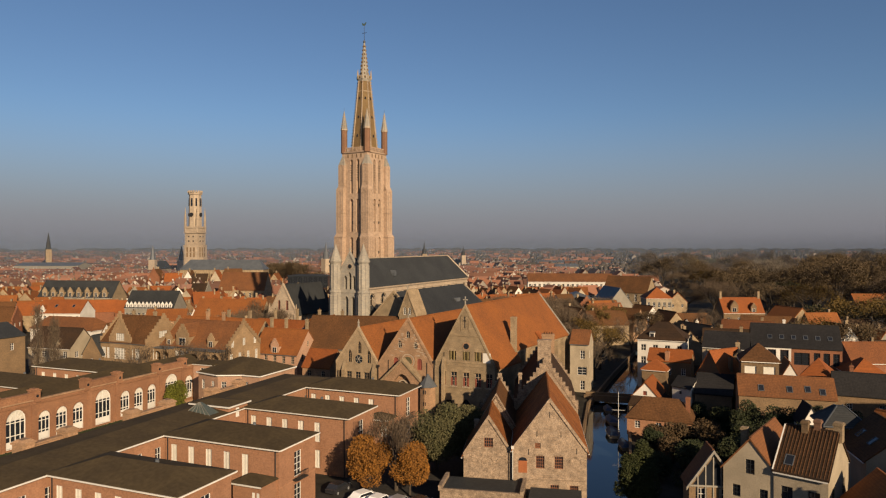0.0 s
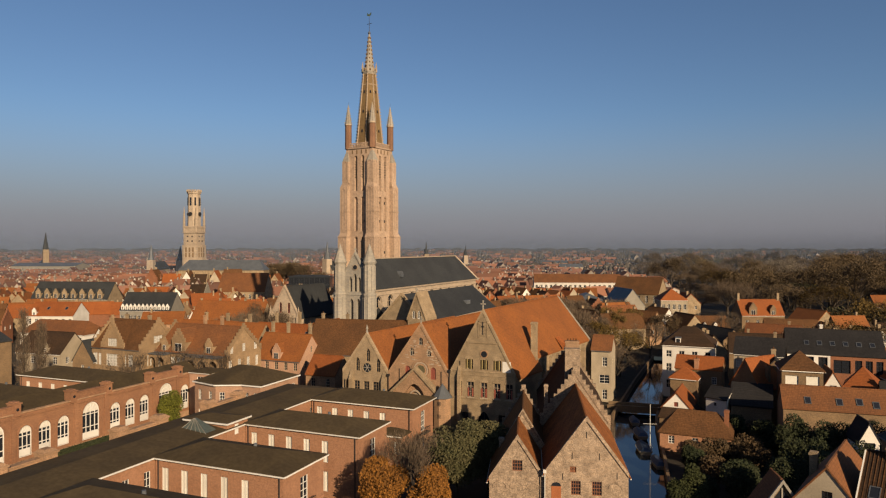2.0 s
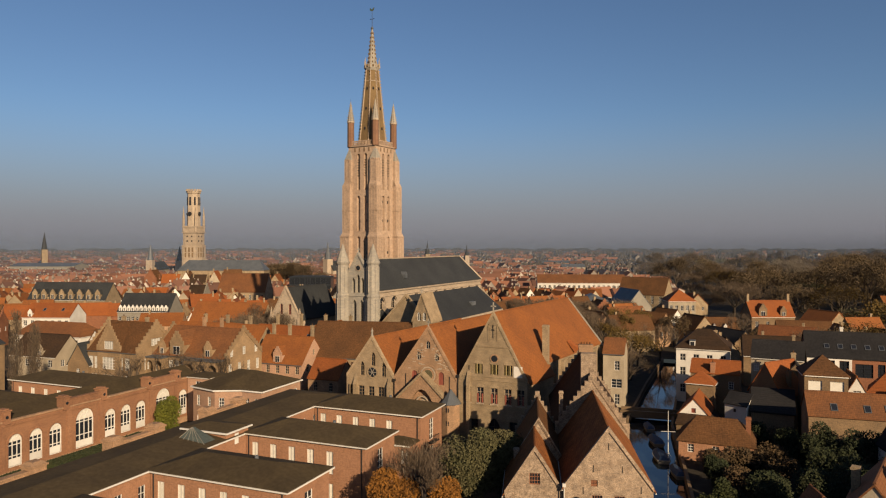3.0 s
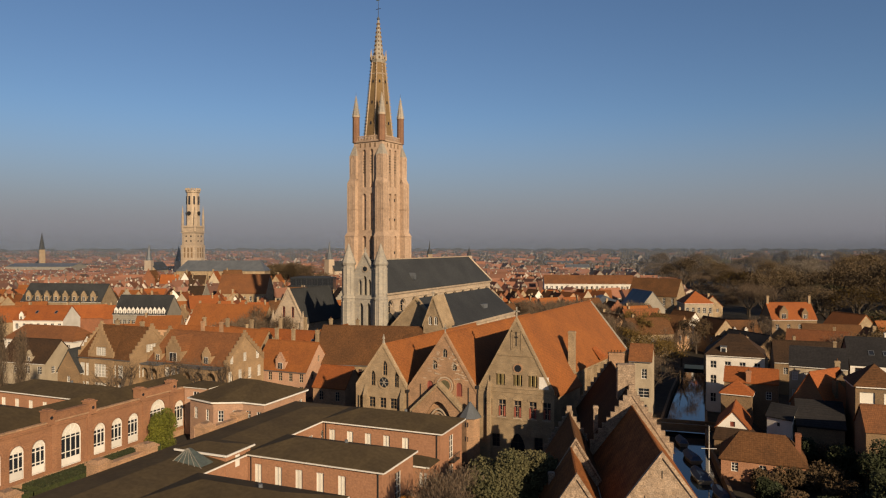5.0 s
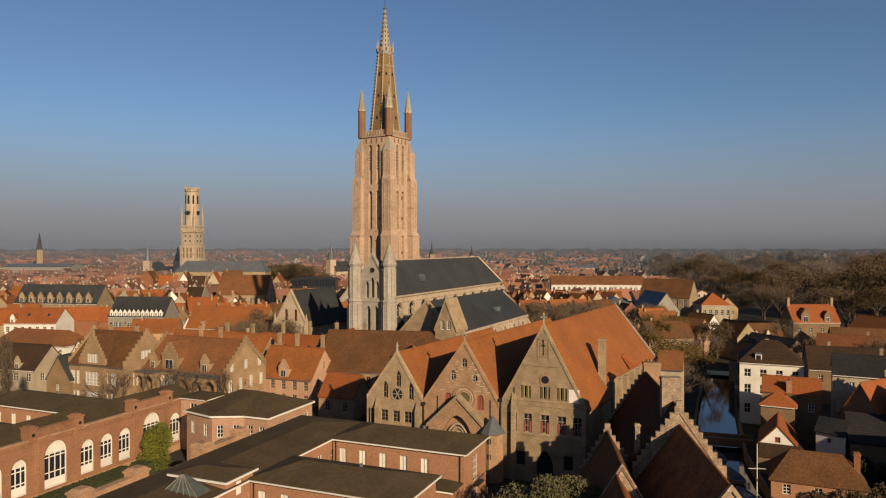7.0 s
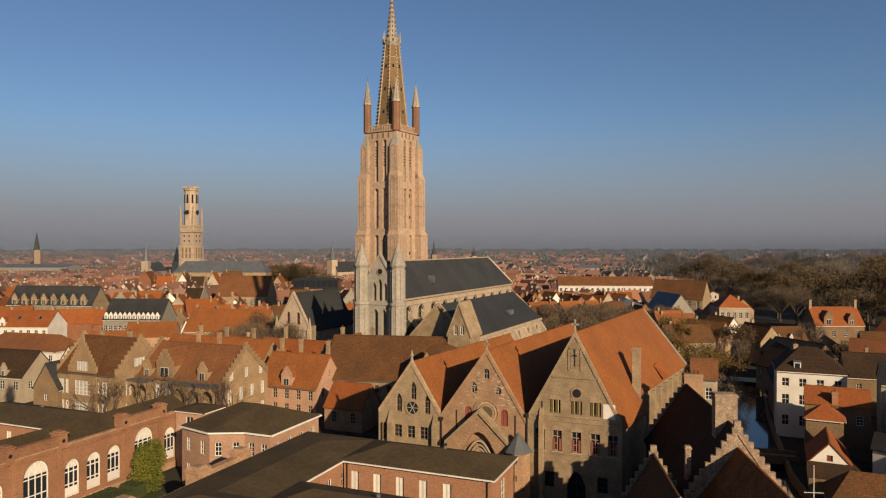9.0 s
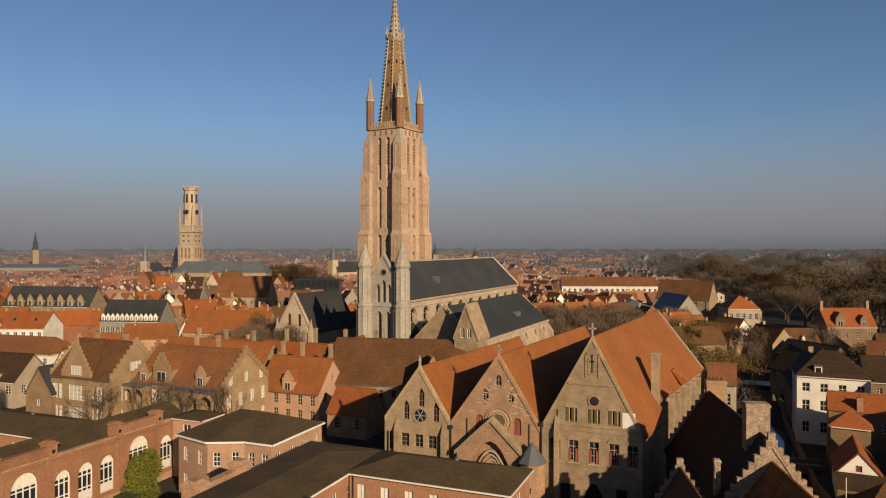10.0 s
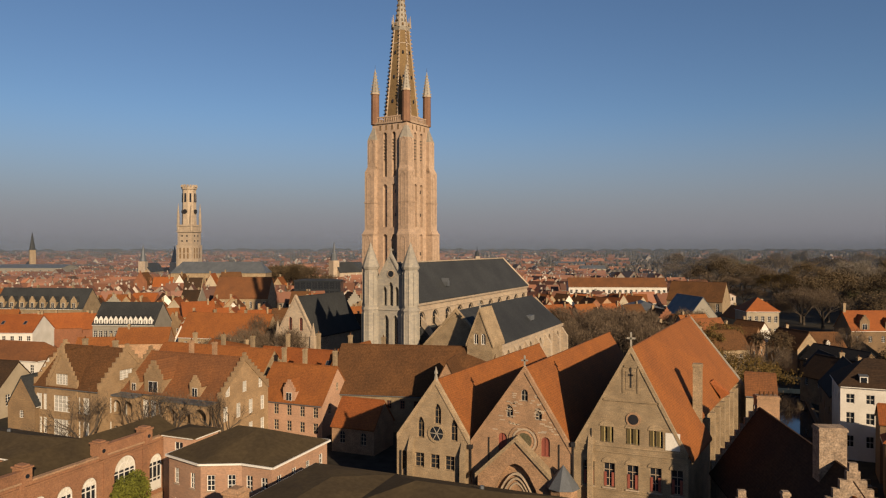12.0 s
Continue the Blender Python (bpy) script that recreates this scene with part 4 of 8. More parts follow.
cr = part("cross", Geo().box(-0.1, 0.1, 24.4, 0.1, 0.3, 26.1).box(-0.5, 0.1, 25.3, 0.5, 0.3, 25.5), "stone_grey", w3, "weathered stone gable cross")
part("downpipe", Geo().post(-6.75, -0.2, 0, 12.3, 0.1, 0.1, 6).box(-7.0, -0.4, 12.0, -6.5, 0.0, 12.5), "iron", w3)
part("buttress", Geo().box(-4.95, -0.75, 0, -4.35, 0.05, 11.6).solid([(-4.95, -0.75, 11.6), (-4.35, -0.75, 11.6), (-4.35, 0.05, 11.6), (-4.95, 0.05, 11.6)], [(-4.95, -0.02, 13.6), (-4.35, -0.02, 13.6), (-4.35, 0.05, 13.6), (-4.95, 0.05, 13.6)]), "brick_buff", w3)
chimney(w3, 7.0, 11.4, 11.0, 21.1, 1.15, 1.15, pots=0)
part("roof_hatch", Geo().solid([(-1.4, -0.9, -0.3), (1.4, -0.9, -0.3), (1.4, 0.9, -0.3), (-1.4, 0.9, -0.3)], [(-1.3, -0.2, 0.3), (1.4, -0.8, 1.0), (1.4, 0.8, 1.0), (-1.3, 0.2, 0.3)]), "tile_hot", w3, m=Matrix.Translation((9.3, 25.5, 15.4)) @ Matrix.Rotation(radians(54), 4, "Y"))
# the middle ward with the porch
p0, pa = -67.4, -60.3
red = [base(pa, p0, c, 10.3, 1.1, 12.7, "round") for c in (-63.1, -57.6)]
top = [base(pa, p0, c, z, 0.9, z + 1.5, "round") for c, z in ((-60.3, 16.9), (-62.2, 14.7), (-58.5, 14.7))]
low = [base(pa, p0, c, 3.0, 1.1, 6.4, "round") for c in (-66.2, -55.3)]
w2 = ward(p0, -54.1, pa, 10.9, 20.8, 40, "brick_pink", "pinkish brick hospital gable with pale stone flecks and red shutters", red + top + low)
for hole in red:
    window(w2, (p0 - pa, 0, 0), (1, 0, 0), (0, -1, 0), hole, (2, 1), "wood_red", "wood_red", depth=0.2)
for hole in top + low:
    window(w2, (p0 - pa, 0, 0), (1, 0, 0), (0, -1, 0), hole, (2, 2), "stone_grey", depth=0.3)
for r0, mat in ((2.0, "brick_pink"), (1.55, "stone_pale"), (1.2, "brick_pink")):
    rg = Geo()
    for i in range(24):
        a, b = i * math.tau / 24, (i + 1) * math.tau / 24
        rg.solid([(r * math.cos(t), -0.12 + (0.03 if r0 < 1.9 else 0), 12.0 + r * math.sin(t)) for r, t in ((r0, a), (r0, b), (r0 - 0.22, b), (r0 - 0.22, a))],
                 [(r * math.cos(t), 0.02, 12.0 + r * math.sin(t)) for r, t in ((r0, a), (r0, b), (r0 - 0.22, b), (r0 - 0.22, a))])
    part("roundel_ring", rg, mat, w2)
part("roundel", Geo().tube((0, -0.08, 12.0), (0, 0.02, 12.0), 1.0, 1.0, 18), "moss", w2, "mossy green roundel relief")
for x in (-4.6, 4.4):
    part("tie_anchor", Geo().box(x - 0.06, -0.12, 8.6, x + 0.06, 0.0, 12.0), "iron", w2)
part("downpipe", Geo().post(-7.0, -0.2, 0, 10.6, 0.1, 0.1, 6).box(-7.25, -0.4, 10.3, -6.75, 0.0, 10.8), "iron", w2)
random.seed(5)
fl = Geo()
for i in range(150):
    x, z = random.uniform(-5.5, 5.5), random.uniform(13.0, 19.0)
    if abs(x) < (20.3 - z) * 0.66 and abs(x) > 0.6:
        fl.box(x, -0.03, z, x + random.uniform(0.25, 0.7), 0.01, z + 0.14)
part("fleckwork", fl, "stone_pale", w2, fix=False)["kind"] = "stuff"
part("cross", Geo().box(-0.09, 0.1, 21.1, 0.09, 0.28, 22.6).box(-0.42, 0.1, 21.9, 0.42, 0.28, 22.08), "stone_grey", w2)
po = part("porch", Geo(), "brick_pink", w2)
pg = Geo()
panel(pg, (-5.6, -1.5, 0), (1, 0, 0), (0, -1, 0), [(0, 0), (9.8, 0), (9.8, 7.6), (4.9, 12.3), (0, 7.6)], [(1.5, 0.0, 8.3, 9.5, "pointed")], 1.1)
pg.face([(4.2, -1.5, 0), (4.2, 0, 0), (4.2, 0, 7.6), (4.2, -1.5, 7.6)]).face([(-5.6, -1.5, 0), (-5.6, 0, 0), (-5.6, 0, 7.6), (-5.6, -1.5, 7.6)])
pg.face([(-4.1, -0.4, 0), (2.7, -0.4, 0), (2.7, -0.4, 9.5), (-4.1, -0.4, 9.5)])
po.data = pg.mesh("porch", "brick_pink", False)
prf = Geo()
for s in (-1, 1):
    prf.along_y([(-0.7, 12.2), (-0.7 + s * 5.2, 7.2), (-0.7 + s * 5.2, 7.75), (-0.7, 12.75)], -1.75, 0.0)
part("porch_coping", prf, "brick_buff", po)
for r0 in (2.75, 2.25, 1.75):
    pts, inner = arch_points(-0.8 - r0, -0.8 + r0, 1, 4.6 + r0 * 1.3, True, 12), arch_points(-0.8 - r0 + 0.25, -0.8 + r0 - 0.25, 1, 4.35 + r0 * 1.3, True, 12)
    rg = Geo()
    for a, b, c, d in zip(pts, pts[1:], inner[1:], inner):
        rg.solid([(u, -0.95 + (2.75 - r0) * 0.4, z) for u, z in (a, b, c, d)], [(u, -0.38, z) for u, z in (a, b, c, d)])
    part("arch_order", rg, "stone_pale", po)
part("door", Geo().box(-2.1, -0.48, 0, 0.5, -0.39, 4.2), "bark", po)
tu = part("stair_turret", Geo().post(5.2, -1.4, 0, 7.4, 1.75, 1.7, 8), "brick_pink", w2)
part("turret_roof", Geo().post(5.2, -1.4, 7.4, 10.0, 2.05, 0.05, 8), "lead", tu, "grey lead cone roof")
for z in (3.6, 6.0):
    part("slit_window", Geo().box(4.95, -3.08, z, 5.45, -2.95, z + 0.8), "glass", tu)
# the left ward with lancets and a rose
p0, pa = -77.9, -72.3
lan_h = [base(pa, p0, -72.0, 12.9, 1.0, 15.6, "pointed"), base(pa, p0, -74.4, 10.9, 1.0, 13.7, "pointed"), base(pa, p0, -69.7, 10.9, 1.0, 13.7, "pointed")]
sq = [base(pa, p0, c, 7.0, 1.35, 8.9) for c in (-74.6, -72.4, -70.3)]
sm = [base(pa, p0, -68.6, 6.4, 0.9, 9.2, "round"), base(pa, p0, -76.8, 6.4, 0.8, 9.0, "round")]
lo = [base(pa, p0, c, 1.5, 1.4, 4.6, "round") for c in (-75.5, -72.6, -69.8)]
w1 = ward(p0, -67.4, pa, 10.7, 18.4, 38, "brick_gold", "smaller buff brick hospital gable with lancet windows and a rose", lan_h + sq + sm + lo)
for hole in lan_h + sq + sm + lo:
    window(w1, (p0 - pa, 0, 0), (1, 0, 0), (0, -1, 0), hole, (2, 3), "brick_buff", depth=0.4, frame_w=0.05)
rg = Geo()
for i in range(20):
    a, b = i * math.tau / 20, (i + 1) * math.tau / 20
    rg.solid([(0.2 + r * math.cos(t), -0.14, 11.7 + r * math.sin(t)) for r, t in ((1.25, a), (1.25, b), (0.95, b), (0.95, a))], [(0.2 + r * math.cos(t), 0.02, 11.7 + r * math.sin(t)) for r, t in ((1.25, a), (1.25, b), (0.95, b), (0.95, a))])
ro = part("rose_window", rg, "brick_buff", w1)
part("pane", Geo().tube((0.2, -0.05, 11.7), (0.2, 0.01, 11.7), 0.95, 0.95, 20), "glass", ro)
for i in range(6):
    a = i * math.tau / 6
    part("tracery", Geo().tube((0.2, -0.08, 11.7), (0.2 + 0.93 * math.cos(a), -0.08, 11.7 + 0.93 * math.sin(a)), 0.06, 0.06, 4), "stone_grey", ro)
fin = part("finial", Geo().post(0, 0.2, 18.6, 19.6, 0.3, 0.12, 6).post(0, 0.2, 19.5, 19.9, 0.28, 0.2, 6).post(0, 0.2, 19.9, 20.4, 0.15, 0.04, 6), "stone_grey", w1)
for x in (-3.4, 4.0):
    part("buttress", Geo().box(x - 0.35, -0.8, 0, x + 0.35, 0.05, 9.2).solid([(x - 0.35, -0.8, 9.2), (x + 0.35, -0.8, 9.2), (x + 0.35, 0.05, 9.2), (x - 0.35, 0.05, 9.2)], [(x - 0.35, -0.02, 11.0), (x + 0.35, -0.02, 11.0), (x + 0.35, 0.05, 11.0), (x - 0.35, 0.05, 11.0)]), "brick_buff", w1)
part("downpipe", Geo().post(-4.9, -0.2, 0, 9.0, 0.1, 0.1, 6), "iron", w1)


# ---- church ----
ch = root("church", -107.4, 190.5, -3.5, 0, "large gothic brick church with grey slate roofs and twin facade turrets", "church")
g = Geo()
win = spread([(11, 17.6, 3.8, 3.6, "round")], 78)
panel(g, (6, 0, 0), (0, 1, 0), (1, 0, 0), [(0, 0), (78, 0), (78, 23.4), (0, 23.4)], win, 0.6)
g.face([(-6, 0, 0), (-6, 78, 0), (-6, 78, 23.4), (-6, 0, 23.4)]).face([(-6, 78, 0), (6, 78, 0), (6, 78, 23.4), (-6, 78, 23.4)])
part("nave_wall", g, "stone_pale", ch, fix=False)
for hole in win:
    window(ch, (6, 0, 0), (0, 1, 0), (1, 0, 0), hole, (3, 2), "stone_pale", depth=0.5, frame_w=0.14, name="clerestory_window")
g = Geo()
for s in (-1, 1):
    g.solid([(s * 6.4, 0.6, 23.1), (0, 0.6, 31.9), (0, 0.6, 32.3), (s * 6.4, 0.6, 23.5)], [(s * 6.4, 78.2, 23.1), (0, 71.5, 31.9), (0, 71.5, 32.3), (s * 6.4, 78.2, 23.5)])
g.face([(-6.4, 78.2, 23.3), (6.4, 78.2, 23.3), (0, 71.5, 32.2)])
part("nave_roof", g, "slate", ch, "large dark grey slate nave roof")
part("nave_cornice", Geo().box(5.95, 0.5, 22.7, 6.5, 78, 23.2), "stone_pale", ch)
dm = part("roof_dormer", Geo().along_x([(19.3, 26.2), (20.7, 26.2), (20.7, 27.3), (20, 28.2), (19.3, 27.3)], 2.6, 5.0), "lead", ch)
fg = Geo()
fw = [(3.0, 22.6, 4.1, 27.0, "pointed"), (4.45, 22.6, 5.75, 28.0, "pointed"), (6.1, 22.6, 7.2, 27.0, "pointed"), (3.2, 13.5, 4.6, 20.5, "pointed"), (5.6, 13.5, 7.0, 20.5, "pointed"), (3.2, 6, 4.6, 12.4, "pointed"), (5.6, 6, 7.0, 12.4, "pointed")]
panel(fg, (-5.1, -0.3, 0), (1, 0, 0), (0, -1, 0), [(0, 0), (10.2, 0), (10.2, 25.6), (5.1, 34.0), (0, 25.6)], fw, 0.9)
part("facade", fg, "stone_grey", ch, "grey stone west front between the turrets")
for hole in fw:
    window(ch, (-5.1, -0.3, 0), (1, 0, 0), (0, -1, 0), hole, (2, 1), "stone_grey", depth=0.85, frame_w=0.14, name="lancet_window")
for z in (21.6, 12.8):
    part("string_course", Geo().box(-5.1, -0.5, z, 5.1, -0.28, z + 0.4), "stone_grey", ch)
part("nave_verge", Geo().solid([(6.5, 78.0, 23.3), (0, 71.3, 32.2), (0, 71.3, 32.6), (6.5, 78.0, 23.7)], [(6.5, 78.7, 23.3), (0, 72.0, 32.2), (0, 72.0, 32.6), (6.5, 78.7, 23.7)]), "stone_pale", ch)
part("nave_ridge", Geo().box(-0.2, 0.6, 32.2, 0.2, 71.5, 32.5), "stone_pale", ch)
part("cornice_band", Geo().box(5.95, 0.5, 21.4, 6.3, 78, 21.7), "stone_pale", ch)
ocu = part("oculus", Geo().tube((0.2, -0.5, 29.9), (0.2, -0.28, 29.9), 0.95, 0.95, 16), "stone_pale", ch)
part("pane", Geo().tube((0.2, -0.55, 29.9), (0.2, -0.45, 29.9), 0.7, 0.7, 16), "glass", ocu)
part("facade_coping", Geo().along_y([(-5.1, 25.4), (0, 33.8), (5.1, 25.4), (5.1, 26.0), (0, 34.5), (-5.1, 26.0)], -0.55, 0.6), "stone_grey", ch)
part("finial", Geo().post(0, 0, 34.3, 36.0, 0.25, 0.1, 6).box(-0.5, -0.12, 35.2, 0.5, 0.12, 35.5), "stone_grey", ch)
for s in (-1, 1):
    x, y = s * 5.2, -0.4
    tu = part("facade_turret", Geo().post(x, y, 0, 22, 2.1, 1.95, 10).post(x, y, 22, 31.2, 1.75, 1.75, 10), "stone_grey", ch)
    part("turret_band", Geo().post(x, y, 21.7, 22.3, 2.15, 2.0, 10).post(x, y, 30.9, 31.5, 1.9, 2.15, 10), "stone_grey", tu)
    part("turret_spire", Geo().post(x, y, 31.5, 37.0, 2.05, 0.06, 10), "stone_grey", tu, "grey stone cone spire")
    for i in range(10):
        a = (i + 0.5) * math.tau / 10
        for z0, z1, r in ((23, 30.3, 1.72), (14, 21.0, 1.95)):
            part("colonnette", Geo().post(x + r * math.cos(a + 0.314), y + r * math.sin(a + 0.314), z0, z1, 0.14, 0.14, 5), "stone_grey", tu)
# south aisles, with their own gabled roof
g = Geo()
lean = Geo().solid([(6, 2, 14.5), (11, 2, 12.5), (11, 2, 12.9), (6, 2, 17.6)], [(6, 66, 14.5), (11, 66, 12.5), (11, 66, 12.9), (6, 66, 17.6)])
part("lean_to_roof", lean, "slate", ch)
aw = spread([(7, 4.0, 3.6, 9.2, "pointed")], 54)
panel(g, (25.5, -4, 0), (0, 1, 0), (1, 0, 0), [(0, 0), (54, 0), (54, 14.6), (0, 14.6)], aw, 0.7)
wg_ = Geo()
panel(wg_, (10.5, -4, 0), (1, 0, 0), (0, -1, 0), [(0, 0), (15, 0), (15, 14.6), (7.5, 22.4), (0, 14.6)], [(5.3, 6, 9.7, 14.0, "pointed")], 0.6)
part("aisle_gable", wg_, "brick_buff", ch)
g.face([(25.5, 50, 0), (10.5, 50, 0), (10.5, 50, 14.6), (18, 50, 22.0), (25.5, 50, 14.6)]).face([(10.5, -4, 0), (10.5, 50, 0), (10.5, 50, 14.6), (10.5, -4, 14.6)])
part("aisle_wall", g, "stone_pale", ch, fix=False)
for hole in aw:
    window(ch, (25.5, -4, 0), (0, 1, 0), (1, 0, 0), hole, (4, 3), "stone_pale", depth=0.6, frame_w=0.14, name="aisle_window")
window(ch, (10.5, -4, 0), (1, 0, 0), (0, -1, 0), (5.3, 6, 9.7, 14.0, "pointed"), (4, 3), "stone_pale", depth=0.5, frame_w=0.14, name="aisle_window")
for i in range(8):
    y = -4 + i * 54 / 7
    part("buttress", Geo().box(25.45, y - 0.55, 0, 27.2, y + 0.55, 11.5).solid([(25.45, y - 0.55, 11.5), (27.2, y - 0.55, 11.5), (27.2, y + 0.55, 11.5), (25.45, y + 0.55, 11.5)], [(25.45, y - 0.55, 13.8), (25.6, y - 0.55, 13.8), (25.6, y + 0.55, 13.8), (25.45, y + 0.55, 13.8)]), "stone_pale", ch)
ag = Geo()
for s in (-1, 1):
    ag.solid([(18 + s * 7.9, -3.4, 14.3), (18, -3.4, 22.2), (18, -3.4, 22.6), (18 + s * 7.9, -3.4, 14.7)], [(18 + s * 7.9, 50.2, 14.3), (18, 46.5, 22.2), (18, 46.5, 22.6), (18 + s * 7.9, 50.2, 14.7)])
ag.face([(10.1, 50.2, 14.5), (25.9, 50.2, 14.5), (18, 46.5, 22.5)])
part("aisle_roof", ag, "slate", ch, "dark grey slate aisle roof")
part("aisle_coping", Geo().along_y([(10.3, 14.3), (18, 22.3), (25.7, 14.3), (25.7, 15.0), (18, 23.1), (10.3, 15.0)], -4.3, -3.3), "brick_buff", ch)
part("aisle_parapet", Geo().box(25.4, -4, 14.2, 26.0, 50, 14.9), "stone_pale", ch)
part("roof_hatch", Geo().box(20.6, 30, 17.2, 23.2, 33, 18.6), "lead", ch)
for i in range(9):
    y = 3.5 + i * 7.1
    part("flying_buttress", Geo().solid([(6, y - 0.3, 18.0), (10.8, y - 0.3, 13.2), (10.8, y - 0.3, 14.4), (6, y - 0.3, 20.0)], [(6, y + 0.3, 18.0), (10.8, y + 0.3, 13.2), (10.8, y + 0.3, 14.4), (6, y + 0.3, 20.0)]), "stone_pale", ch)
# stepped porch on the aisle
pr = part("side_porch", Geo(), "stone_pale", ch)
g = Geo()
panel(g, (23.0, -9.5, 0), (1, 0, 0), (0, -1, 0), [(0, 0), (5.4, 0), (5.4, 16.4), (2.7, 23.4), (0, 16.4)], [(1.4, 16.6, 2.4, 18.8, "round"), (3.0, 16.6, 4.0, 18.8, "round"), (1.5, 6, 3.9, 12.0, "pointed")], 0.4)
g.face([(28.4, -9.5, 0), (28.4, -4, 0), (28.4, -4, 16.4), (28.4, -9.5, 16.4)]).face([(23, -9.5, 0), (23, -4, 0), (23, -4, 16.4), (23, -9.5, 16.4)])
pr.data = g.mesh("side_porch", "brick_buff", False)
part("porch_roof", Geo().along_y([(22.8, 16.1), (25.7, 23.2), (28.6, 16.1), (28.6, 16.7), (25.7, 23.9), (22.8, 16.7)], -9.7, -3.0), "brick_buff", pr)
part("finial", Geo().post(25.7, -9.4, 23.8, 25.2, 0.22, 0.08, 6).box(25.2, -9.5, 24.5, 26.2, -9.3, 24.75), "stone_grey", pr)
for x0 in (1.4, 3.0, 1.5):
    hole = (x0, 16.6, x0 + 1.0, 18.8, "round") if x0 != 1.5 else (1.5, 6, 3.9, 12.0, "pointed")
    window(pr, (23.0, -9.5, 0), (1, 0, 0), (0, -1, 0), hole, (2, 1), "white_paint", depth=0.3, frame_w=0.12)
# north chapel with its steep slate roof
c = root("side_chapel", -144.8, 217.5, -4, 0, "cream gabled church chapel with a steep dark slate roof", "church")
g = Geo()
cw = [(3.7, 13.2, 4.9, 16.8, "round"), (7.3, 13.2, 8.5, 16.8, "round"), (4.3, 2.5, 7.9, 10.5, "pointed")]
panel(g, (-6, -9, 0), (1, 0, 0), (0, -1, 0), [(0, 0), (12, 0), (12, 12), (6, 22.0), (0, 12)], cw, 0.5)
g.face([(6, -9, 0), (6, 14, 0), (6, 14, 12), (6, -9, 12)]).face([(-6, -9, 0), (-6, 14, 0), (-6, 14, 12), (-6, -9, 12)]).face([(-6, 14, 0), (6, 14, 0), (6, 14, 12), (0, 14, 22), (-6, 14, 12)])
part("wall", g, "stone_pale", c, fix=False)
for i, hole in enumerate(cw):
    window(c, (-6, -9, 0), (1, 0, 0), (0, -1, 0), hole, (2, 1), "wood_red" if i < 2 else "stone_pale", depth=0.4)
part("roof", gable_roof(12, 22, 12, 22.1, over=0.4).moved(Matrix.Translation((0, 2.6, 0))), "slate", c)
part("coping", Geo().along_y([(-6.1, 11.8), (0, 22.1), (6.1, 11.8), (6.1, 12.6), (0, 22.9), (-6.1, 12.6)], -9.2, -8.3), "stone_pale", c)
part("cornice", Geo().box(-6.3, -9.3, 11.6, 6.3, -8.9, 12.1), "stone_pale", c)
for s in (-1, 1):
    part("buttress", Geo().square(s * 6, -9, 0, 12, 0.7, 0.6).square(s * 6, -9, 12, 15.5, 0.45, 0.05), "stone_pale", c)

# ---- the great tower ----
tw = root("church_tower", -122.9, 228.2, -9, 0, "very tall tan brick church tower with a pinnacled octagonal spire", "tower")
g = Geo()
H = 5.85
louvre = [(3.7, 55.5, 5.0, 68.0, "round"), (6.7, 55.5, 8.0, 68.0, "round")]
blind = [(3.6, 41.5, 5.1, 53.5, "round"), (6.6, 41.5, 8.1, 53.5, "round"), (3.6, 24, 5.1, 39.5, "round"), (6.6, 24, 8.1, 39.5, "round")]
for o, du, nn in (((-H, -H, 0), (1, 0, 0), (0, -1, 0)), ((H, -H, 0), (0, 1, 0), (1, 0, 0)), ((H, H, 0), (-1, 0, 0), (0, 1, 0)), ((-H, H, 0), (0, -1, 0), (-1, 0, 0))):
    panel(g, o, du, nn, [(0, 0), (2 * H, 0), (2 * H, 71), (0, 71)], louvre + blind, 0.75)
    for hole in louvre:
        m_ = window(tw, o, du, nn, hole, (2, 1), "stone_tower", depth=0.72, frame_w=0.2, name="bell_opening")
        o_, d_, n_ = Vector(o), Vector(du), Vector(nn)
        for k in range(7):
            z = hole[1] + 5.0 + k * 0.9
            a, b = o_ + d_ * (hole[0] + 0.05) - n_ * 0.3, o_ + d_ * (hole[2] - 0.05) - n_ * 0.3
            part("louvre", Geo().tube((a.x, a.y, z), (b.x, b.y, z), 0.12, 0.12, 4), "slate", tw)
    for hole in blind:
        o_, d_, n_ = Vector(o), Vector(du), Vector(nn)
        c4 = [o_ + d_ * u - n_ * 0.74 + Vector((0, 0, z)) for u, z in ((hole[0], hole[1]), (hole[2], hole[1]), (hole[2], hole[3]), (hole[0], hole[3]))]
        part("blind_back", Geo().face(c4), "stone_tower", tw, fix=False)
        for z in (hole[1] + 3.0, hole[1] + 9.5):
            a = o_ + d_ * ((hole[0] + hole[2]) / 2 + 0.3) - n_ * 0.7
            part("slit_window", Geo().square(a.x, a.y, z, z + 0.9, 0.22, 0.22), "glass", tw)
part("shaft", g, "stone_tower", tw)
part("shaft_top", Geo().box(-H, -H, 70.6, H, H, 71.0), "stone_tower", tw)
